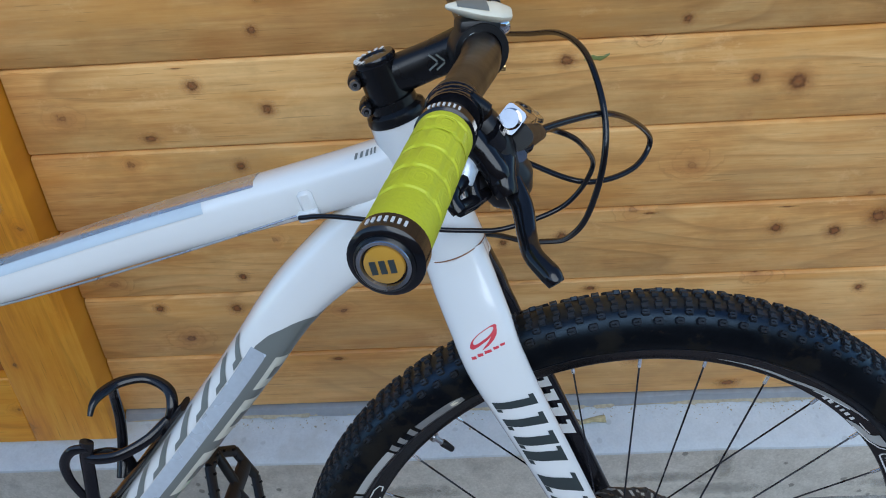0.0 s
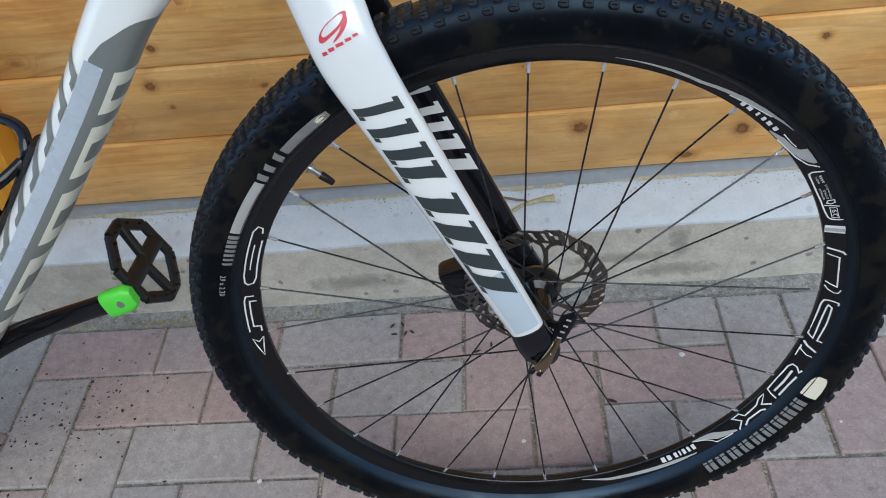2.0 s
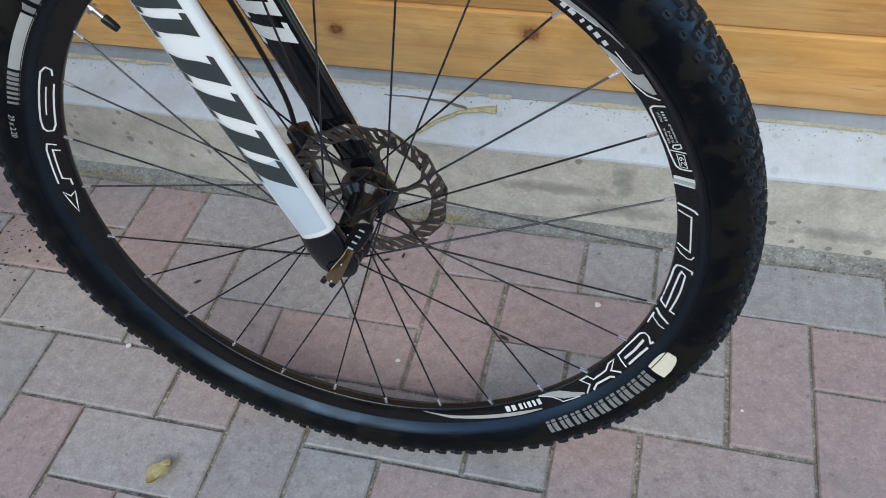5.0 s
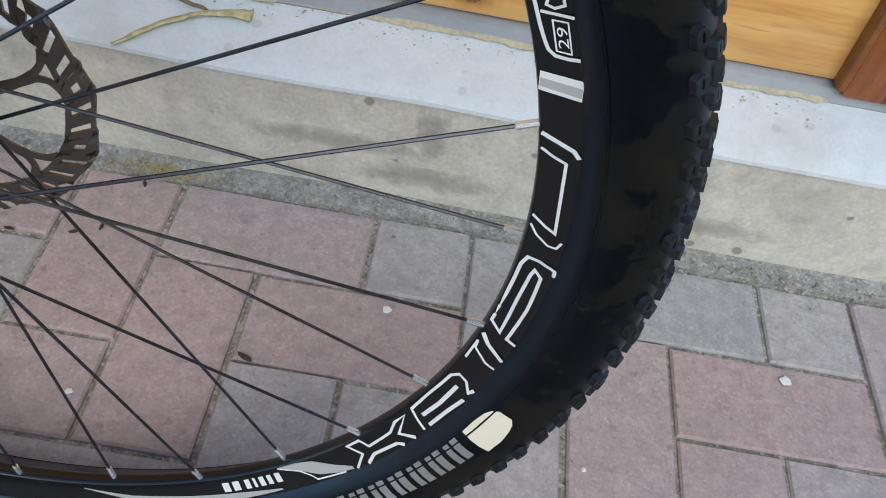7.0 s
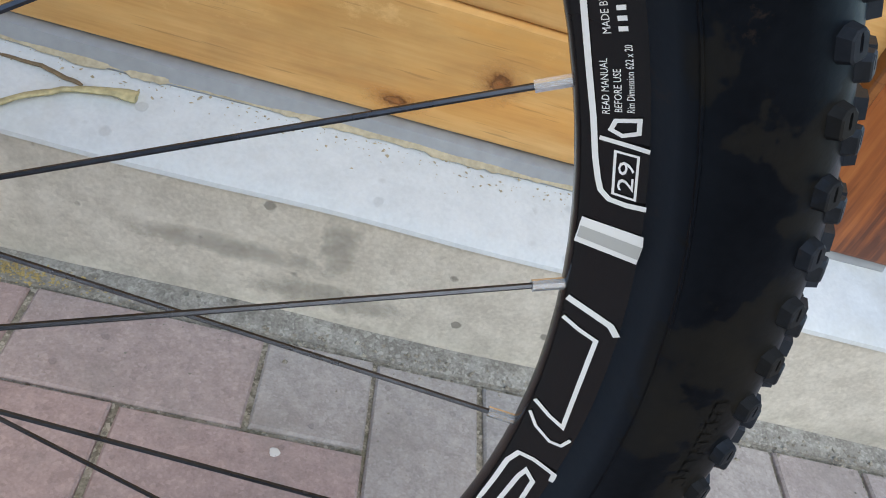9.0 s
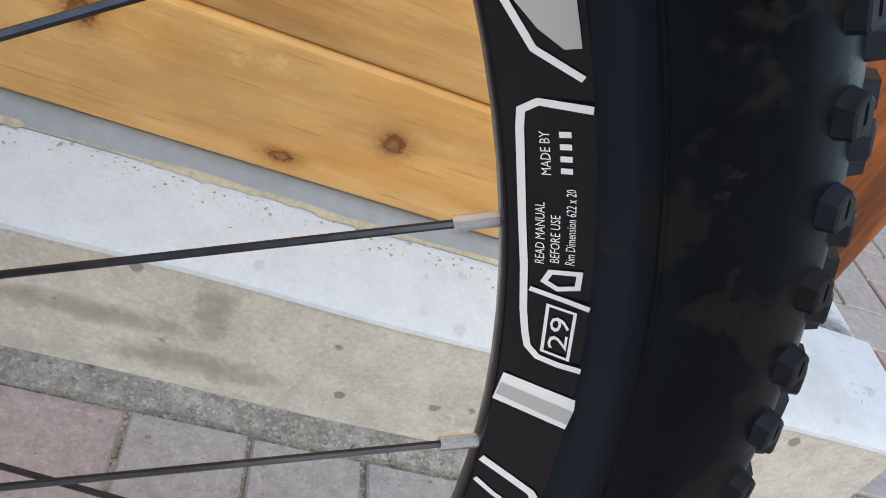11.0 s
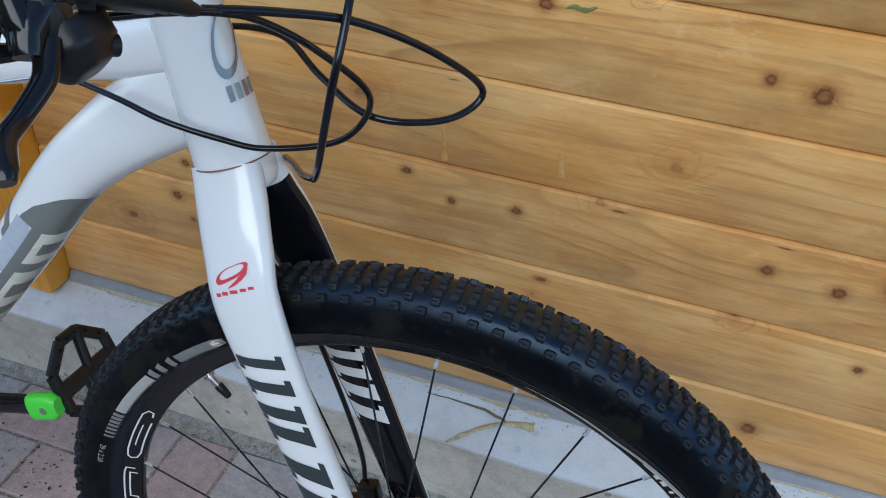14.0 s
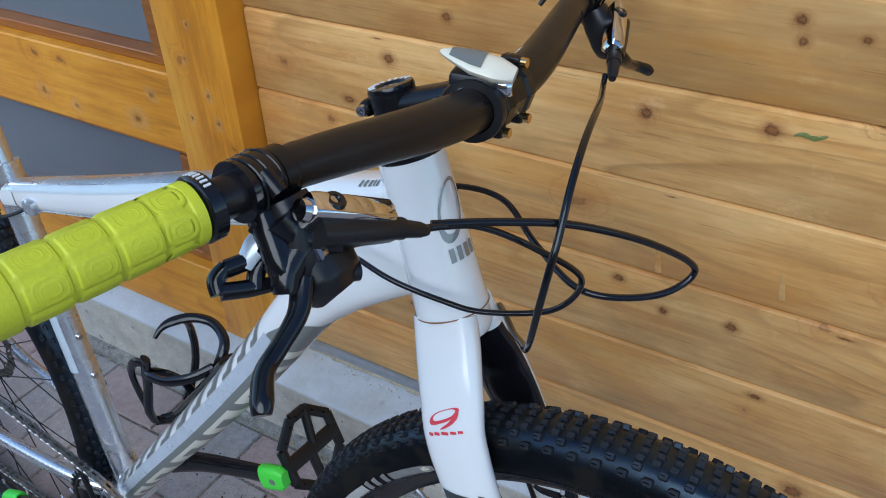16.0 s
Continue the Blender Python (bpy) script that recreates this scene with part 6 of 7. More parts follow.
    cyl(bm, q(-0.158, -0.224, 1.019), q(-0.148, -0.224, 1.010), 0.0050, n=12)
    part("clamp_bolt", bm, black_metal, lever)
    for f in range(3):
        bm = bmesh.new()
        box(bm, q(-0.159 + 0.0065 * f, -0.2345 - 0.0022 * f, 0.993 - 0.009 * f), (0.0030, 0.0012, 0.0085), 0.0004, pose(0, 0, 0, 0, 35))
        part("rib", bm, black_metal, lever)
    if s < 0:
        bm = bmesh.new()
        tube(bm, [q(-0.156, -0.208, 0.992), q(-0.146, -0.209, 0.974), q(-0.134, -0.210, 0.957), q(-0.127, -0.210, 0.950)], [0.014, 0.020, 0.019, 0.010], n=18, b=[0.013, 0.018, 0.017, 0.009], power=2.8)
        shifter = part("shifter", bm, black_plastic, bike, "black trigger shifter with silver release")
        bm = bmesh.new()
        tube(bm, [q(-0.156, -0.226, 0.988), q(-0.160, -0.234, 0.981), q(-0.163, -0.240, 0.972)], [0.0025, 0.0028, 0.0022], n=10, b=[0.0065, 0.0065, 0.0045])
        part("silver_trigger", bm, facet_silver, shifter)
        for pts in ([(-0.152, -0.222, 0.975), (-0.161, -0.234, 0.974), (-0.169, -0.247, 0.972)], [(-0.150, -0.228, 0.960), (-0.159, -0.242, 0.961), (-0.167, -0.254, 0.963)], [(-0.169, -0.246, 0.973), (-0.171, -0.252, 0.968), (-0.167, -0.255, 0.962)], [(-0.158, -0.230, 0.974), (-0.159, -0.236, 0.967), (-0.157, -0.240, 0.960)]):
            bm = bmesh.new()
            tube(bm, [q(*p) for p in pts], [0.0035, 0.0042, 0.0042], n=10, b=[0.004, 0.005, 0.005])
            part("thumb_paddle", bm, black_gloss, shifter)
        bm = bmesh.new()
        cyl(bm, q(-0.130, -0.206, 0.960), q(-0.124, -0.196, 0.958), 0.0055, n=14)
        part("barrel_adjuster", bm, black_plastic, shifter)
    else:
        bm = bmesh.new()
        tube(bm, [q(-0.180, -0.212, 1.022), q(-0.186, -0.206, 1.034), q(-0.190, -0.200, 1.040)], [0.0045, 0.0035, 0.0030], n=10)
        bell = part("bell_striker", bm, steel, bike, "small steel bell striker on a black clip")
        bm = bmesh.new()
        tube(bm, [q(-0.176, -0.207, 1.018), q(-0.190, -0.203, 1.016), q(-0.198, -0.198, 1.004)], [0.005, 0.003, 0.002], n=8)
        part("clip", bm, black_plastic, bell)

# hoses and cables
hoses = holder("control_cables", bike)
tagged(hoses, "black brake hoses and shift cable in loose loops")
for pts, r, mt in (
    ([(-0.113, -0.138, 0.962), (-0.084, -0.109, 0.958), (-0.049, -0.072, 0.948), (-0.014, -0.018, 0.918), (0.009, 0.022, 0.884), (-0.011, 0.004, 0.866), (-0.057, -0.020, 0.868), (-0.105, 0.004, 0.880), (-0.150, 0.036, 0.893), (-0.200, 0.042, 0.890), (-0.255, 0.040, 0.872), (-0.310, 0.036, 0.852)], 0.0026, black_gloss),
    ([(-0.306, -0.026, 0.853), (-0.280, -0.034, 0.857), (-0.235, -0.046, 0.855), (-0.200, -0.050, 0.848), (-0.160, -0.046, 0.841), (-0.126, -0.040, 0.838), (-0.075, -0.029, 0.851), (-0.053, -0.038, 0.889), (-0.071, -0.080, 0.929), (-0.094, -0.108, 0.951), (-0.106, -0.132, 0.960), (-0.120, -0.160, 0.965), (-0.134, -0.190, 0.968)], 0.0023, black_gloss),
    ([(-0.116, 0.155, 0.966), (-0.112, 0.140, 0.960), (-0.094, 0.085, 0.972), (-0.074, 0.020, 0.988), (-0.062, -0.032, 0.988), (-0.056, -0.066, 0.972), (-0.053, -0.088, 0.947), (-0.055, -0.097, 0.921), (-0.060, -0.096, 0.893), (-0.068, -0.086, 0.862), (-0.079, -0.066, 0.838), (-0.092, -0.043, 0.824), (-0.108, -0.022, 0.814), (-0.128, 0.006, 0.806), (-0.145, 0.030, 0.797)], 0.0026, black_gloss),
):
    bm = bmesh.new()
    tube(bm, pts, r, n=10, k=8)
    part("hose", bm, mt, hoses)

# front light on the clamp
bm = bmesh.new()
LM = Matrix.Translation((-0.141, -0.026, 1.022)) @ pose(0, 0, 0, 0, 4, 14)
lamp = Sweep(smooth_path([(-0.028, 0, 0.004), (-0.020, 0, 0.003), (-0.004, 0, 0.0), (0.012, 0, -0.003), (0.024, 0, -0.005)], 5), [0.0012, 0.0085, 0.0175, 0.0165, 0.0080], [0.0012, 0.0045, 0.0080, 0.0090, 0.0060], power=1.45)
lamp.mesh(bm, 20)
light = part("front_light", bm, lamp_white, bike, "small cream bicycle light on a black strap", LM)
bm = bmesh.new()
lamp.patch(bm, 0.24, 0.60, 60, 150, 0.0006, 6, 6)
part("grey_top", bm, frame_grey, light)
bm = bmesh.new()
tube(bm, [(0.006, 0, -0.010), (0.019, 0, -0.012), (0.0235, 0, -0.012)], [0.009, 0.0085, 0.006], n=14)
part("lens", bm, chrome, light)
bm = bmesh.new()
box(bm, (-0.002, 0, -0.011), (0.034, 0.022, 0.012), 0.004, seg=2)
part("bracket", bm, black_plastic, light)
bm = bmesh.new()
lathe(bm, [(0.0162, -0.012), (0.0220, -0.012), (0.0230, -0.009), (0.0230, 0.009), (0.0220, 0.012), (0.0162, 0.012)], 24, centre=(-0.001, 0.000, -0.030), closed=True)
part("strap", bm, black_plastic, light)

# cranks, chainring, chain, pedals
drive = holder("crankset", bike, FRAME_M)
tagged(drive, "black crankset with lime-green crank boots")
FAR_P, NEAR_P = Vector((-0.510, 0.090, 0.345)), Vector((-0.885, -0.088, 0.236))
for a, b, y in ((BB + Vector((0, 0.066, 0)), FAR_P, 1), (BB + Vector((0, -0.066, 0)), NEAR_P, -1)):
    bm = bmesh.new()
    tube(bm, [a, a.lerp(b, 0.3) + Vector((0, 0.004 * y, 0.004)), a.lerp(b, 0.7) + Vector((0, 0.004 * y, 0.002)), b], [0.0075, 0.0070, 0.0065, 0.0065], n=16, b=[0.020, 0.016, 0.0140, 0.0145], power=2.8)
    arm = part("crank_arm", bm, black_gloss, drive)
    bm = bmesh.new()
    d = (b - a).normalized()
    Sweep([b - d * 0.024, b - d * 0.018, b + d * 0.008, b + d * 0.016], [0.0098, 0.0105, 0.0105, 0.0085], [0.0180, 0.0190, 0.0185, 0.0110], power=3.0).mesh(bm, 20)
    boot = part("crank_boot", bm, green_mat, drive, "lime-green rubber crank boot")
    bm = bmesh.new()
    cyl(bm, b + Vector((0, -0.0112, 0)), b + Vector((0, -0.0098, 0)), 0.0050, n=16)
    part("eyelet", bm, steel, drive)
bm = bmesh.new()
cyl(bm, BB + Vector((0, -0.072, 0)), BB + Vector((0, 0.072, 0)), 0.013, n=20)
part("axle", bm, black_metal, drive)
CH = BB + Vector((0, -0.050, 0))
bm = bmesh.new()
lathe(bm, [(0.058, -0.0016), (0.064, -0.0018), (0.064, 0.0018), (0.058, 0.0016)], 64, centre=CH, closed=True)
for k in range(32):
    a = 2 * math.pi * k / 32
    box(bm, CH + Vector((0.0660 * math.cos(a), 0, 0.0660 * math.sin(a))), (0.006, 0.0022, 0.0060), 0.001, Matrix.Rotation(-a, 4, "Y"))
for k in range(4):
    a = radians(90 * k + 30)
    tube(bm, [CH + Vector((0.012 * math.cos(a), -0.004, 0.012 * math.sin(a))), CH + Vector((0.060 * math.cos(a), 0, 0.060 * math.sin(a)))], 0.003, n=8, k=0, b=0.008)
part("chainring", bm, black_metal, drive, "toothed black chainring")
# chain: alternate plates along the two runs
chain_pts = []
R1, R2, HB = 0.0665, 0.046, Vector((-1.115, -0.050, 0.368))
up0, up1 = CH + Vector((0.012, 0, R1 - 0.001)), HB + Vector((0.006, 0, R2))
lo1, lo0 = HB + Vector((0.045, 0, -0.150)), CH + Vector((-0.012, 0, -R1))
for a, b in ((up0, up1), (lo1, lo0)):
    n = int((b - a).length / 0.0127)
    chain_pts += [(a.lerp(b, i / n), (b - a).normalized()) for i in range(n + 1)]
for k in range(-8, 9):
    a = radians(k * 11)
    chain_pts.append((CH + Vector((R1 * math.cos(a), 0, R1 * math.sin(a))), Vector((-math.sin(a), 0, math.cos(a)))))
bm = bmesh.new()
for i, (p, d) in enumerate(chain_pts):
    rot = d.to_track_quat("X", "Z").to_matrix().to_4x4()
    w = 0.0032 if i % 2 else 0.0024
    for y in (-w, w):
        box(bm, p + Vector((0, y, 0)), (0.0138, 0.0010, 0.0078), 0.0022, rot)
    cyl(bm, p - rot @ Vector((0.0063, 0.0038, 0)), p - rot @ Vector((0.0063, -0.0038, 0)), 0.0036, n=6)
part("chain", bm, chain_steel, drive, "oily steel chain")
bm = bmesh.new()
for k in range(7):
    r = 0.048 - 0.0042 * k
    lathe(bm, [(0.018, 0.0), (r, 0.0), (r, 0.0018), (0.018, 0.0018)], 28, centre=HB + Vector((0, 0.012 - 0.0045 * k, 0)), closed=True)
part("cassette", bm, steel, drive)
bm = bmesh.new()
tube(bm, [HB + Vector((-0.004, -0.004, -0.03)), HB + Vector((0.010, -0.004, -0.075)), HB + Vector((0.040, 0, -0.150))], 0.006, n=10, b=0.012)
part("derailleur", bm, black_metal, drive)

# pedals: open platform cages
PEDALS = ((Vector((-0.501, 0.152, 0.356)), Vector((0.047, 0, -0.101)).normalized(), 1), (Vector((-0.885, -0.150, 0.236)), Vector((1, 0, 0.1)).normalized(), -1))
for c, d, y in PEDALS:
    ped = holder("pedal", bike, FRAME_M)
    tagged(ped, "black open platform pedal")
    yv = Vector((0, 1, 0))
    nrm = d.cross(yv).normalized()
    def pt(u, v):
        return c + d * u + yv * (v * y)
    H, W2 = 0.055, 0.047
    loop = [(-H, -0.014), (-0.026, -W2), (0.026, -W2), (H, -0.014), (H, 0.014), (0.026, W2), (-0.026, W2), (-H, 0.014)]
    for i in range(8):
        bm = bmesh.new()
        Sweep([pt(*loop[i]), pt(*loop[(i + 1) % 8])], 0.0050, 0.0078, side=tuple(nrm), power=3.0).mesh(bm, 10)
        part("cage_bar", bm, black_plastic, ped)
    for p0, p1, w in (((0, -W2 - 0.006), (0, W2), 0.0115), ((-H, 0.014), (0.0, 0.004), 0.0060), ((H, -0.004), (0.0, -0.004), 0.0065)):
        bm = bmesh.new()
        Sweep([pt(*p0), pt(*p1)], 0.0060, w, side=tuple(nrm), power=3.0).mesh(bm, 12)
        part("cross_bar", bm, black_plastic, ped)
    for i in range(8):
        for f in (0.25, 0.75):
            if i % 2 == 1 and i in (1, 5):
                continue
            u = loop[i][0] * (1 - f) + loop[(i + 1) % 8][0] * f
            v = loop[i][1] * (1 - f) + loop[(i + 1) % 8][1] * f
            bm = bmesh.new()
            cyl(bm, pt(u, v) - nrm * 0.0085, pt(u, v) + nrm * 0.0085, 0.0018, n=8)
            part("grip_pin", bm, black_metal, ped)
    bm = bmesh.new()
    for i in range(7):
        box(bm, pt(0.0, -0.030 + 0.0075 * i) - nrm * 0.0066, (0.0042, 0.0045, 0.0008), 0.0, Matrix((d.to_4d()[:3] + (0,), (0, 1, 0, 0), nrm.to_4d()[:3] + (0,), (0, 0, 0, 1))).transposed())
    part("pedal_bars", bm, decal_grey, ped)

# ---- small litter ----
def husk(name, pts, r, b, mat, label, cat):
    bm = bmesh.new()
    tube(bm, pts, r, n=8, k=5, b=b)
    for v in bm.verts:
        v.co += Vector((noise.noise(v.co * 90), noise.noise(v.co * 90 + Vector((5, 0, 0))), noise.noise(v.co * 90 + Vector((0, 5, 0))))) * 0.0018
    return tagged(link(name, bm, mat), label, cat)


def on_ledge(y):
    """Height of the sloping ledge at y."""
    return 0.1580 + (y - KERB - 0.012) / (WALL - KERB - 0.024) * 0.0185


husk("dry_stalk", [(0.421, 1.174, 0.1545), (0.447, 1.197, 0.1630), (0.484, 1.221, 0.1695), (0.514, 1.231, 0.1725), (0.541, 1.233, 0.1735)], [0.0020, 0.0042, 0.0045, 0.0060, 0.0100], [0.0015, 0.0020, 0.0022, 0.0025, 0.0035], stalk_mat, "pale mottled dry plant stalk lying on the white ledge", "stalk")
husk("twig", [(0.365, 1.243, 0.1745), (0.426, 1.242, 0.1745), (0.466, 1.240, 0.1740), (0.497, 1.231, 0.1720)], [0.0006, 0.0016, 0.0028, 0.0020], [0.0006, 0.0012, 0.0016, 0.0010], twig_mat, "thin brown twig lying on the white ledge", "twig")
# the ragged edge of old paint and sealant along the strip
rnd = random.Random(21)
bm = bmesh.new()
rows = []
for k in range(420):
    x = -0.300 + 1.425 * k / 419
    n0 = noise.noise((x * 9, 2, 0)) + 0.6 * noise.noise((x * 34, 5, 0)) + 0.4 * noise.noise((x * 120, 8, 0))
    w = 0.0012 + 0.0080 * max(0.0, n0 + 0.10)
    y1 = WALL - 0.0055
    y0 = y1 - w
    lift = 0.0012 + 0.0010 * abs(noise.noise((x * 60, 1, 3)))
    rows.append([bm.verts.new(p) for p in ((x, y0, on_ledge(y0) + 0.0004), (x, y0 + 0.0006, on_ledge(y0) + lift), (x, (y0 + y1) / 2, on_ledge(y1) + lift * 0.8), (x, y1 + 0.001, on_ledge(y1) + 0.0040 + 0.003 * noise.noise((x * 15, 4, 4))))])
for g, h in zip(rows, rows[1:]):
    for c in range(3):
        bm.faces.new((g[c], g[c + 1], h[c + 1], h[c]))
tagged(link("peeling_sealant", bm, flake_mat), "ragged tan edge of peeling sealant along the back of the ledge", "sealant", kind="structure")


def chip(bm, p, size, rnd, flat=1.0):
    """One crumb: a lopsided eight-faced grain."""
    m = Matrix.Translation(p) @ pose(0, 0, 0, rnd.uniform(-25, 25), rnd.uniform(-25, 25), rnd.uniform(0, 360))
    v = [bm.verts.new(m @ Vector(c)) for c in ((size * rnd.uniform(0.6, 1.2), 0, 0), (0, size * rnd.uniform(0.5, 1.0), 0), (-size * rnd.uniform(0.6, 1.2), 0, 0), (0, -size * rnd.uniform(0.5, 1.0), 0), (0, 0, size * flat * rnd.uniform(0.5, 0.9)), (0, 0, -size * flat * 0.4))]
    for i in range(4):
        bm.faces.new((v[i], v[(i + 1) % 4], v[4]))
        bm.faces.new((v[(i + 1) % 4], v[i], v[5]))


def crumbs(name, n, place, lo, hi, mat, label, cat, seed, flat=1.0):
    rnd = random.Random(seed)
    bm = bmesh.new()
    for _ in range(n):
        chip(bm, place(rnd), lo + (hi - lo) * rnd.random() ** 3, rnd, flat)
    return tagged(link(name, bm, mat, False), label, cat, kind="stuff")


def mortar_spot(rnd):
    return (rnd.uniform(-1.0, 1.45), 1.180 - abs(rnd.gauss(0, 0.016)), 0.0035)


def ledge_spot(rnd):
    y = 1.256 - abs(rnd.gauss(0, 0.012))
    return (rnd.uniform(-0.3, 1.12), y, on_ledge(y) + 0.0003)


def paving_spot(rnd):
    return (rnd.uniform(-0.6, 1.6), 1.15 - 0.8 * rnd.random() ** 1.5, 0.0018)


def spatter_spot(rnd):
    return (-0.27 + rnd.gauss(0, 0.09), 0.96 + rnd.gauss(0, 0.075), 0.0012)


crumbs("dirt_spatter", 330, spatter_spot, 0.0008, 0.0042, dark_husk, "dried dark dirt spatter on the paving bricks", "dirt", 8, 0.18)
crumbs("grit", 1500, mortar_spot, 0.0010, 0.0042, chip_mat, "fine grit and crumbs along the foot of the plinth", "grit", 3)
crumbs("ledge_dirt", 600, ledge_spot, 0.0007, 0.0026, bark, "pale dry plant crumbs along the back of the ledge", "dirt", 4, 0.5)
crumbs("seed_scatter", 260, lambda rnd: (0.462 + rnd.gauss(0, 0.032), 1.168 + rnd.gauss(0, 0.007), 0.0055), 0.0012, 0.0030, straw_mat, "spilled yellow-brown seeds at the foot of the plinth", "seeds", 10, 0.7)
crumbs("straw_bits", 130, lambda rnd: (-0.16 + rnd.gauss(0, 0.10), 1.166 + rnd.gauss(0, 0.006), 0.0050), 0.0015, 0.0050, straw_mat, "dry straw bits along the foot of the plinth", "straw", 11, 0.4)
crumbs("paving_grit", 500, paving_spot, 0.0005, 0.0018, chip_mat, "scattered sand grains on the paving", "grit", 5)


def moss_spot(rnd):
    return (min(1.415, 1.378 + rnd.gauss(0, 0.024)), 1.300 + rnd.gauss(0, 0.045), 0.1738)


crumbs("dark_moss", 500, moss_spot, 0.0004, 0.0013, moss_mat, "dried black moss on the white ledge by the post", "moss", 6, 0.35)
for nm, x, y, rx, ry, lab in (("moss_stain", 1.379, 1.300, 0.050, 0.075, "smoky dark moss stain on the white ledge"), ("moss_stain", 1.360, 1.390, 0.045, 0.055, "faint dark moss stain on the white ledge")):
    tagged(stain_disc(nm, moss_stain, None, Matrix.Translation((x, y, 0.1746)), rx, ry), lab, "stain", kind="structure")
for x, z, rx, ry in ((0.736, 0.112, 0.022, 0.040), (0.640, 0.080, 0.110, 0.014), (0.735, 0.045, 0.090, 0.018), (0.20, 0.06, 0.10, 0.02), (1.04, 0.05, 0.09, 0.014)):
    y = KERB + 0.008 - 0.007 * z / 0.139 - 0.0045
    tagged(stain_disc("concrete_stain", grey_stain, None, Matrix.Translation((x, y, z)) @ pose(0, 0, 0, 87.1), rx, ry), "damp grey stain on the bare concrete plinth", "stain", kind="structure")
bm = bmesh.new()
rows = []
for i in range(9):
    x = 0.488 + 0.0042 * i
    w = 0.0010 + 0.0030 * math.sin(math.pi * (i + 0.5) / 9) * (0.7 + 0.5 * noise.noise((x * 300, 0, 0)))
    zc = 0.8110 + 0.0020 * math.sin(i * 0.9) + 0.0006 * i
    rows.append([bm.verts.new((x, WALL - e, zc + f * w)) for f, e in ((-1, 0.0003), (0, 0.0012), (1, 0.0003))])
for g, h in zip(rows, rows[1:]):
    for c in range(2):
        bm.faces.new((g[c], g[c + 1], h[c + 1], h[c]))
part("paint_smear", bm, smear_mat, wall, "smear of faded green paint")


def seed_husk(x, y, turn, size=1.0):
    bm = bmesh.new()
    m = Matrix.Translation((x, y, 0.0030)) @ pose(0, 0, 0, 0, 0, turn)
    Sweep([m @ Vector((c * size, 0.0006 * math.sin(c * 500), 0)) for c in (-0.0055, -0.0035, 0.0, 0.0035, 0.0058)], [0.0004, 0.0015 * size, 0.0021 * size, 0.0014 * size, 0.0003], [0.0004, 0.0012, 0.0016, 0.0010, 0.0003]).mesh(bm, 8)
    tagged(link("seed_husk", bm, dark_husk), "small dark brown seed husk on the paving", "seed", group="husks on the paving")


for k, (x, y) in enumerate(((0.258, 1.130), (0.275, 1.132), (0.262, 1.111), (0.281, 1.111), (0.292, 1.114), (0.401, 1.064), (0.424, 1.077), (0.603, 0.954), (0.128, 0.970), (0.444, 1.145), (0.341, 1.054))):
    seed_husk(x, y, 40 + 67 * k, 1.5 if k == 7 else 1.0)


def fleck(x, y, r, seed):
    """A dried white drop, a few tenths of a millimetre thick."""
    rnd = random.Random(seed)
    bm = bmesh.new()
    ring = [bm.verts.new((x + r * rnd.uniform(0.75, 1.2) * math.cos(a), y + r * rnd.uniform(0.75, 1.2) * math.sin(a), 0.0016)) for a in [2 * math.pi * i / 12 for i in range(12)]]
    top = bm.verts.new((x, y, 0.0032))
    for i in range(12):
        bm.faces.new((ring[i], ring[(i + 1) % 12], top))
    tagged(link("white_fleck", bm, decal_white), "dried white drop on a paving brick", "fleck", group="flecks on the paving")


for k, (x, y, r) in enumerate(((0.722, 1.037, 0.0045), (1.125, 1.035, 0.0060), (0.467, 0.8905, 0.0035), (0.079, 0.842, 0.004), (0.92, 0.90, 0.0025))):
    fleck(x, y, r, k)

# fallen leaf
bm = bmesh.new()
LFM = Matrix.Translation((0.218, 0.666, 0.004)) @ pose(0, 0, 0, 0, 0, 62)
prof = [(-0.020, 0.001), (-0.016, 0.007), (-0.008, 0.012), (0.0, 0.0125), (0.008, 0.010), (0.014, 0.0055), (0.019, 0.001)]
rows = []
for x, w in prof:
    rows.append([bm.verts.new(LFM @ Vector((x, w * f, 0.0085 * abs(f) ** 1.5 + 0.0030 * math.sin(x * 260 + f * 3)))) for f in (-1, -0.5, 0, 0.5, 1)])
for g, h in zip(rows, rows[1:]):
    for c in range(4):
        bm.faces.new((g[c], g[c + 1], h[c + 1], h[c]))
bmesh.ops.recalc_face_normals(bm, faces=bm.faces[:])
bmesh.ops.solidify(bm, geom=bm.faces[:], thickness=0.0005)
leaf = tagged(link("fallen_leaf", bm, leaf_mat), "curled yellow-brown fallen leaf on the paving", "leaf")
bm = bmesh.new()
tube(bm, [LFM @ Vector(p) for p in ((0.018, 0, 0.001), (0.026, 0.002, 0.0), (0.032, 0.006, 0.001))], 0.0008, n=6, k=4)
part("leaf_stem", bm, leaf_mat, leaf)

# ---- paving ----
PITCH, PX, PY = 0.1046, 0.4835, 1.056
def cx_ok(x):
    return x < CORNER


paving = tagged(holder("pavement"), "herringbone paving of weathered pink-grey concrete bricks", "pavement", kind="structure")


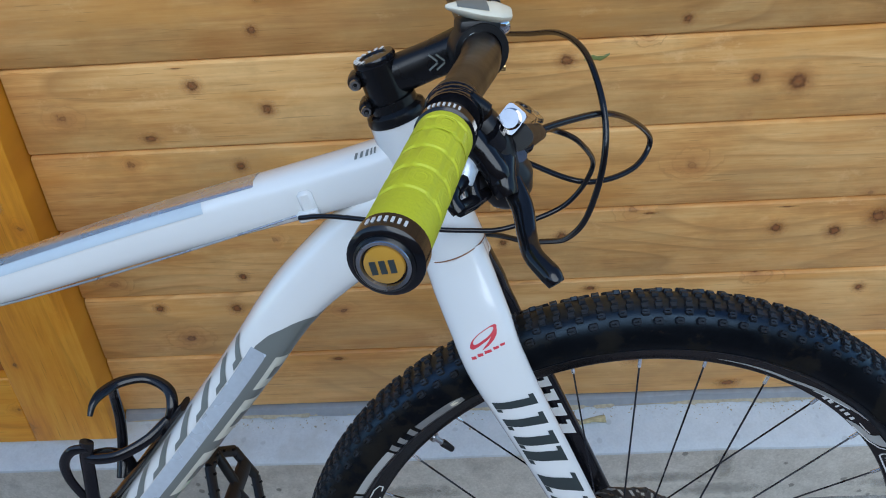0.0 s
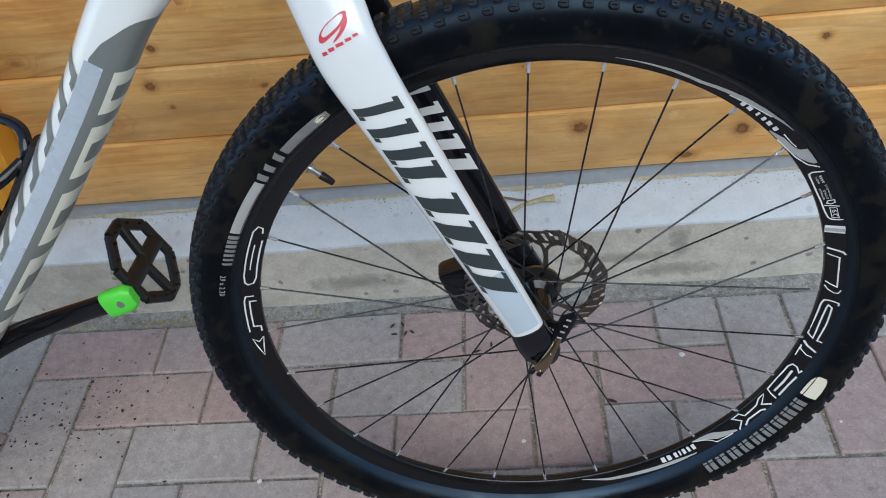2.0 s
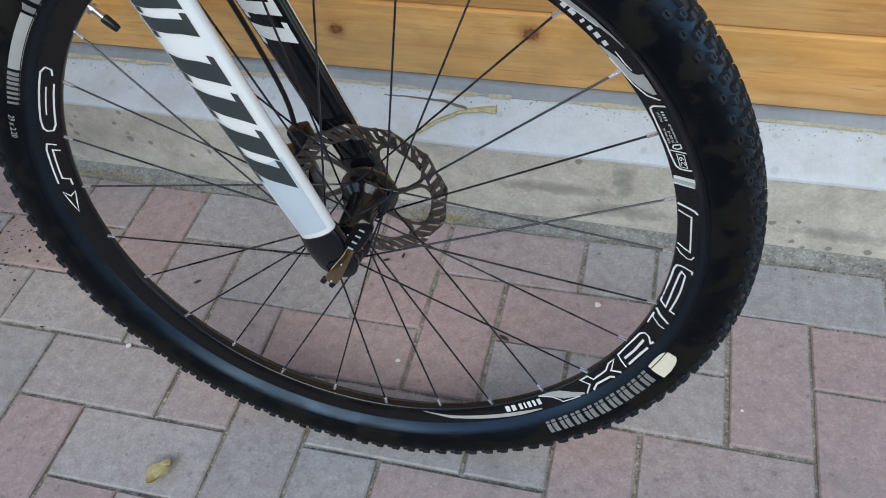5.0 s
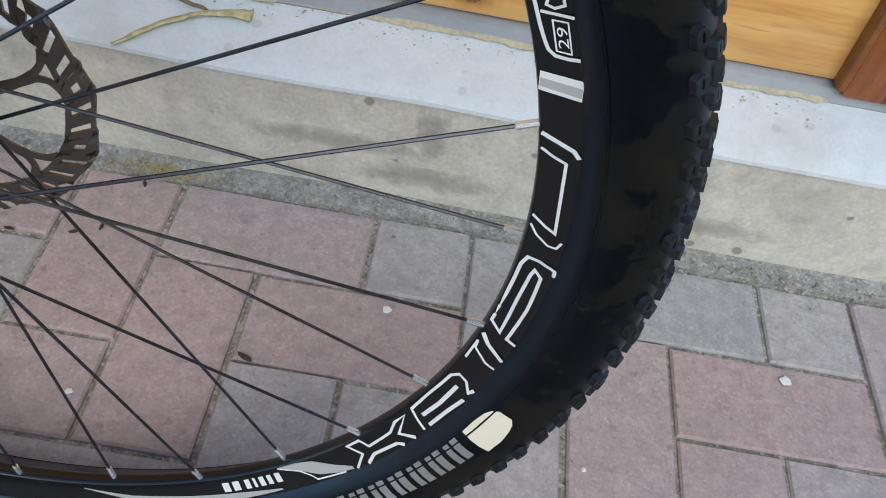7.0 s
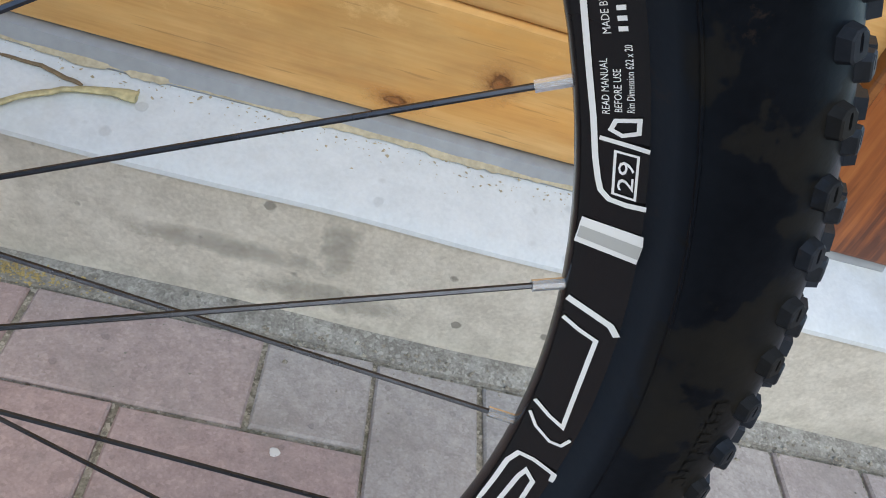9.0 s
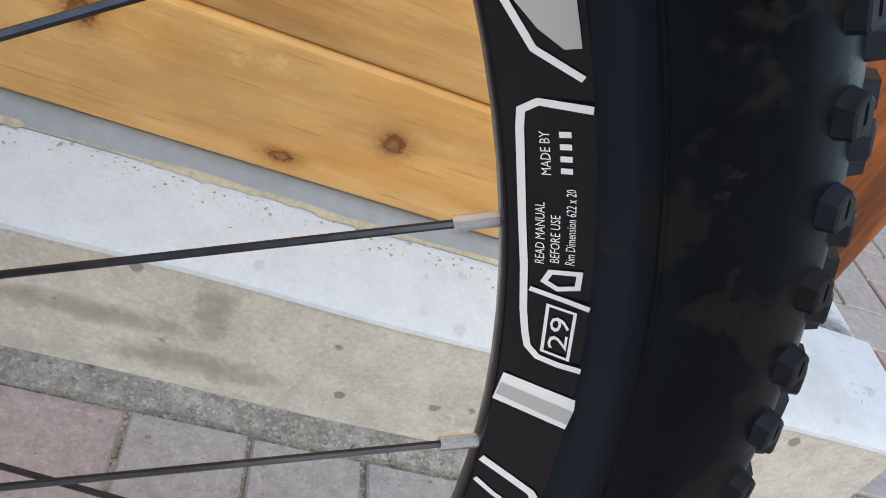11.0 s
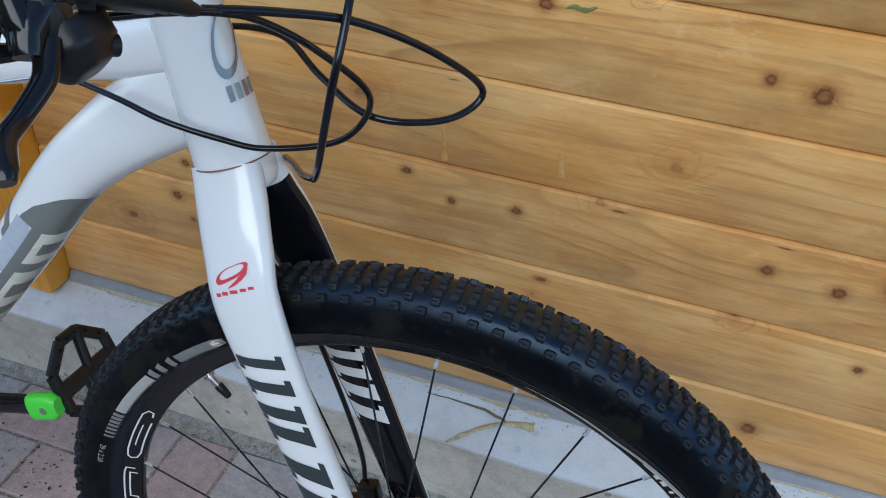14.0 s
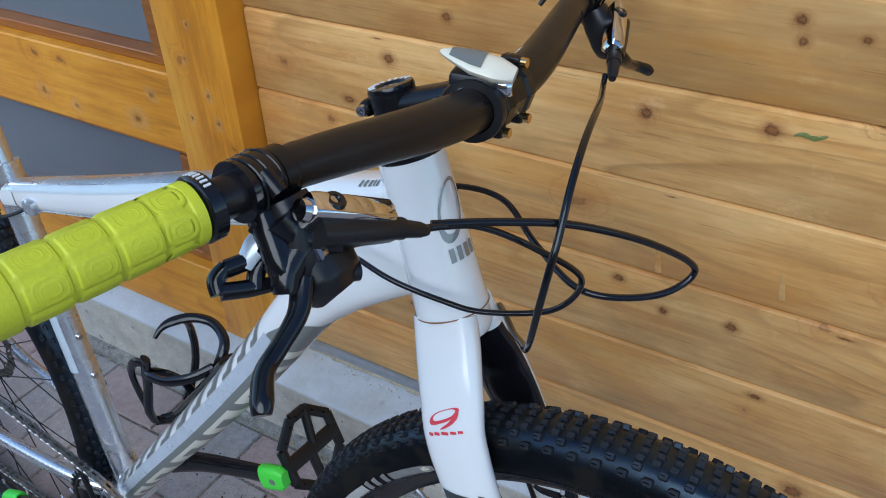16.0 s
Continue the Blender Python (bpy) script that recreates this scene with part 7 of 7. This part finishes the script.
def brick_mesh(w, d):
    bm = bmesh.new()
    t, c, dep = 0.0, 0.0026, 0.03
    rings = []
    for inset, z in ((0, -dep), (0, -c), (c * 0.8, 0.0)):
        rings.append([bm.verts.new((sx * (w / 2 - inset), sy * (d / 2 - inset), z)) for sx, sy in ((-1, -1), (1, -1), (1, 1), (-1, 1))])
    for a, b in zip(rings, rings[1:]):
        for i in range(4):
            bm.faces.new((a[i], a[(i + 1) % 4], b[(i + 1) % 4], b[i]))
    bm.faces.new(rings[-1])
    me = bpy.data.meshes.new("brick")
    bm.to_mesh(me)
    bm.free()
    me.materials.append(paver_mat)
    return me


GAP = 0.0050
KINDS = {"h": brick_mesh(2 * PITCH - GAP, PITCH - GAP), "v": brick_mesh(PITCH - GAP, 2 * PITCH - GAP), "c": brick_mesh(PITCH - GAP, PITCH - GAP)}
rnd = random.Random(5)
far_v, far_f = [], []
for j in range(-34, 30):
    for i in range(-30, 40):
        s = (i + j) % 4
        x, y = PX + i * PITCH, PY + j * PITCH
        if s == 0:
            kind, cx, cy = "h", x + PITCH, y + PITCH / 2
        elif s == 2:
            kind, cx, cy = ("c", x + PITCH / 2, y + PITCH / 2) if j == 0 and cx_ok(x) else ("v", x + PITCH / 2, y + PITCH)
        else:
            continue
        if j > 0 and x < CORNER + 0.03:
            continue
        m = Matrix.Translation((cx + rnd.uniform(-0.001, 0.001), cy + rnd.uniform(-0.001, 0.001), rnd.uniform(-0.0016, 0.0014))) @ pose(0, 0, 0, rnd.uniform(-0.4, 0.4), rnd.uniform(-0.4, 0.4), rnd.uniform(-0.5, 0.5))
        if -0.62 < cx < 1.62 and 0.36 < cy < 1.3:
            ob = new("brick", KINDS[kind])
            ob.parent = paving
            ob.matrix_local = m
        else:
            k = len(far_v)
            me = KINDS[kind]
            far_v += [m @ v.co for v in me.vertices]
            far_f += [[k + q for q in p.vertices] for p in me.polygons]
me = bpy.data.meshes.new("outer_bricks")
me.from_pydata([tuple(v) for v in far_v], [], far_f)
me.materials.append(paver_mat)
ob = new("outer_bricks", me)
ob.parent = paving
tagged(ob, kind="stuff")
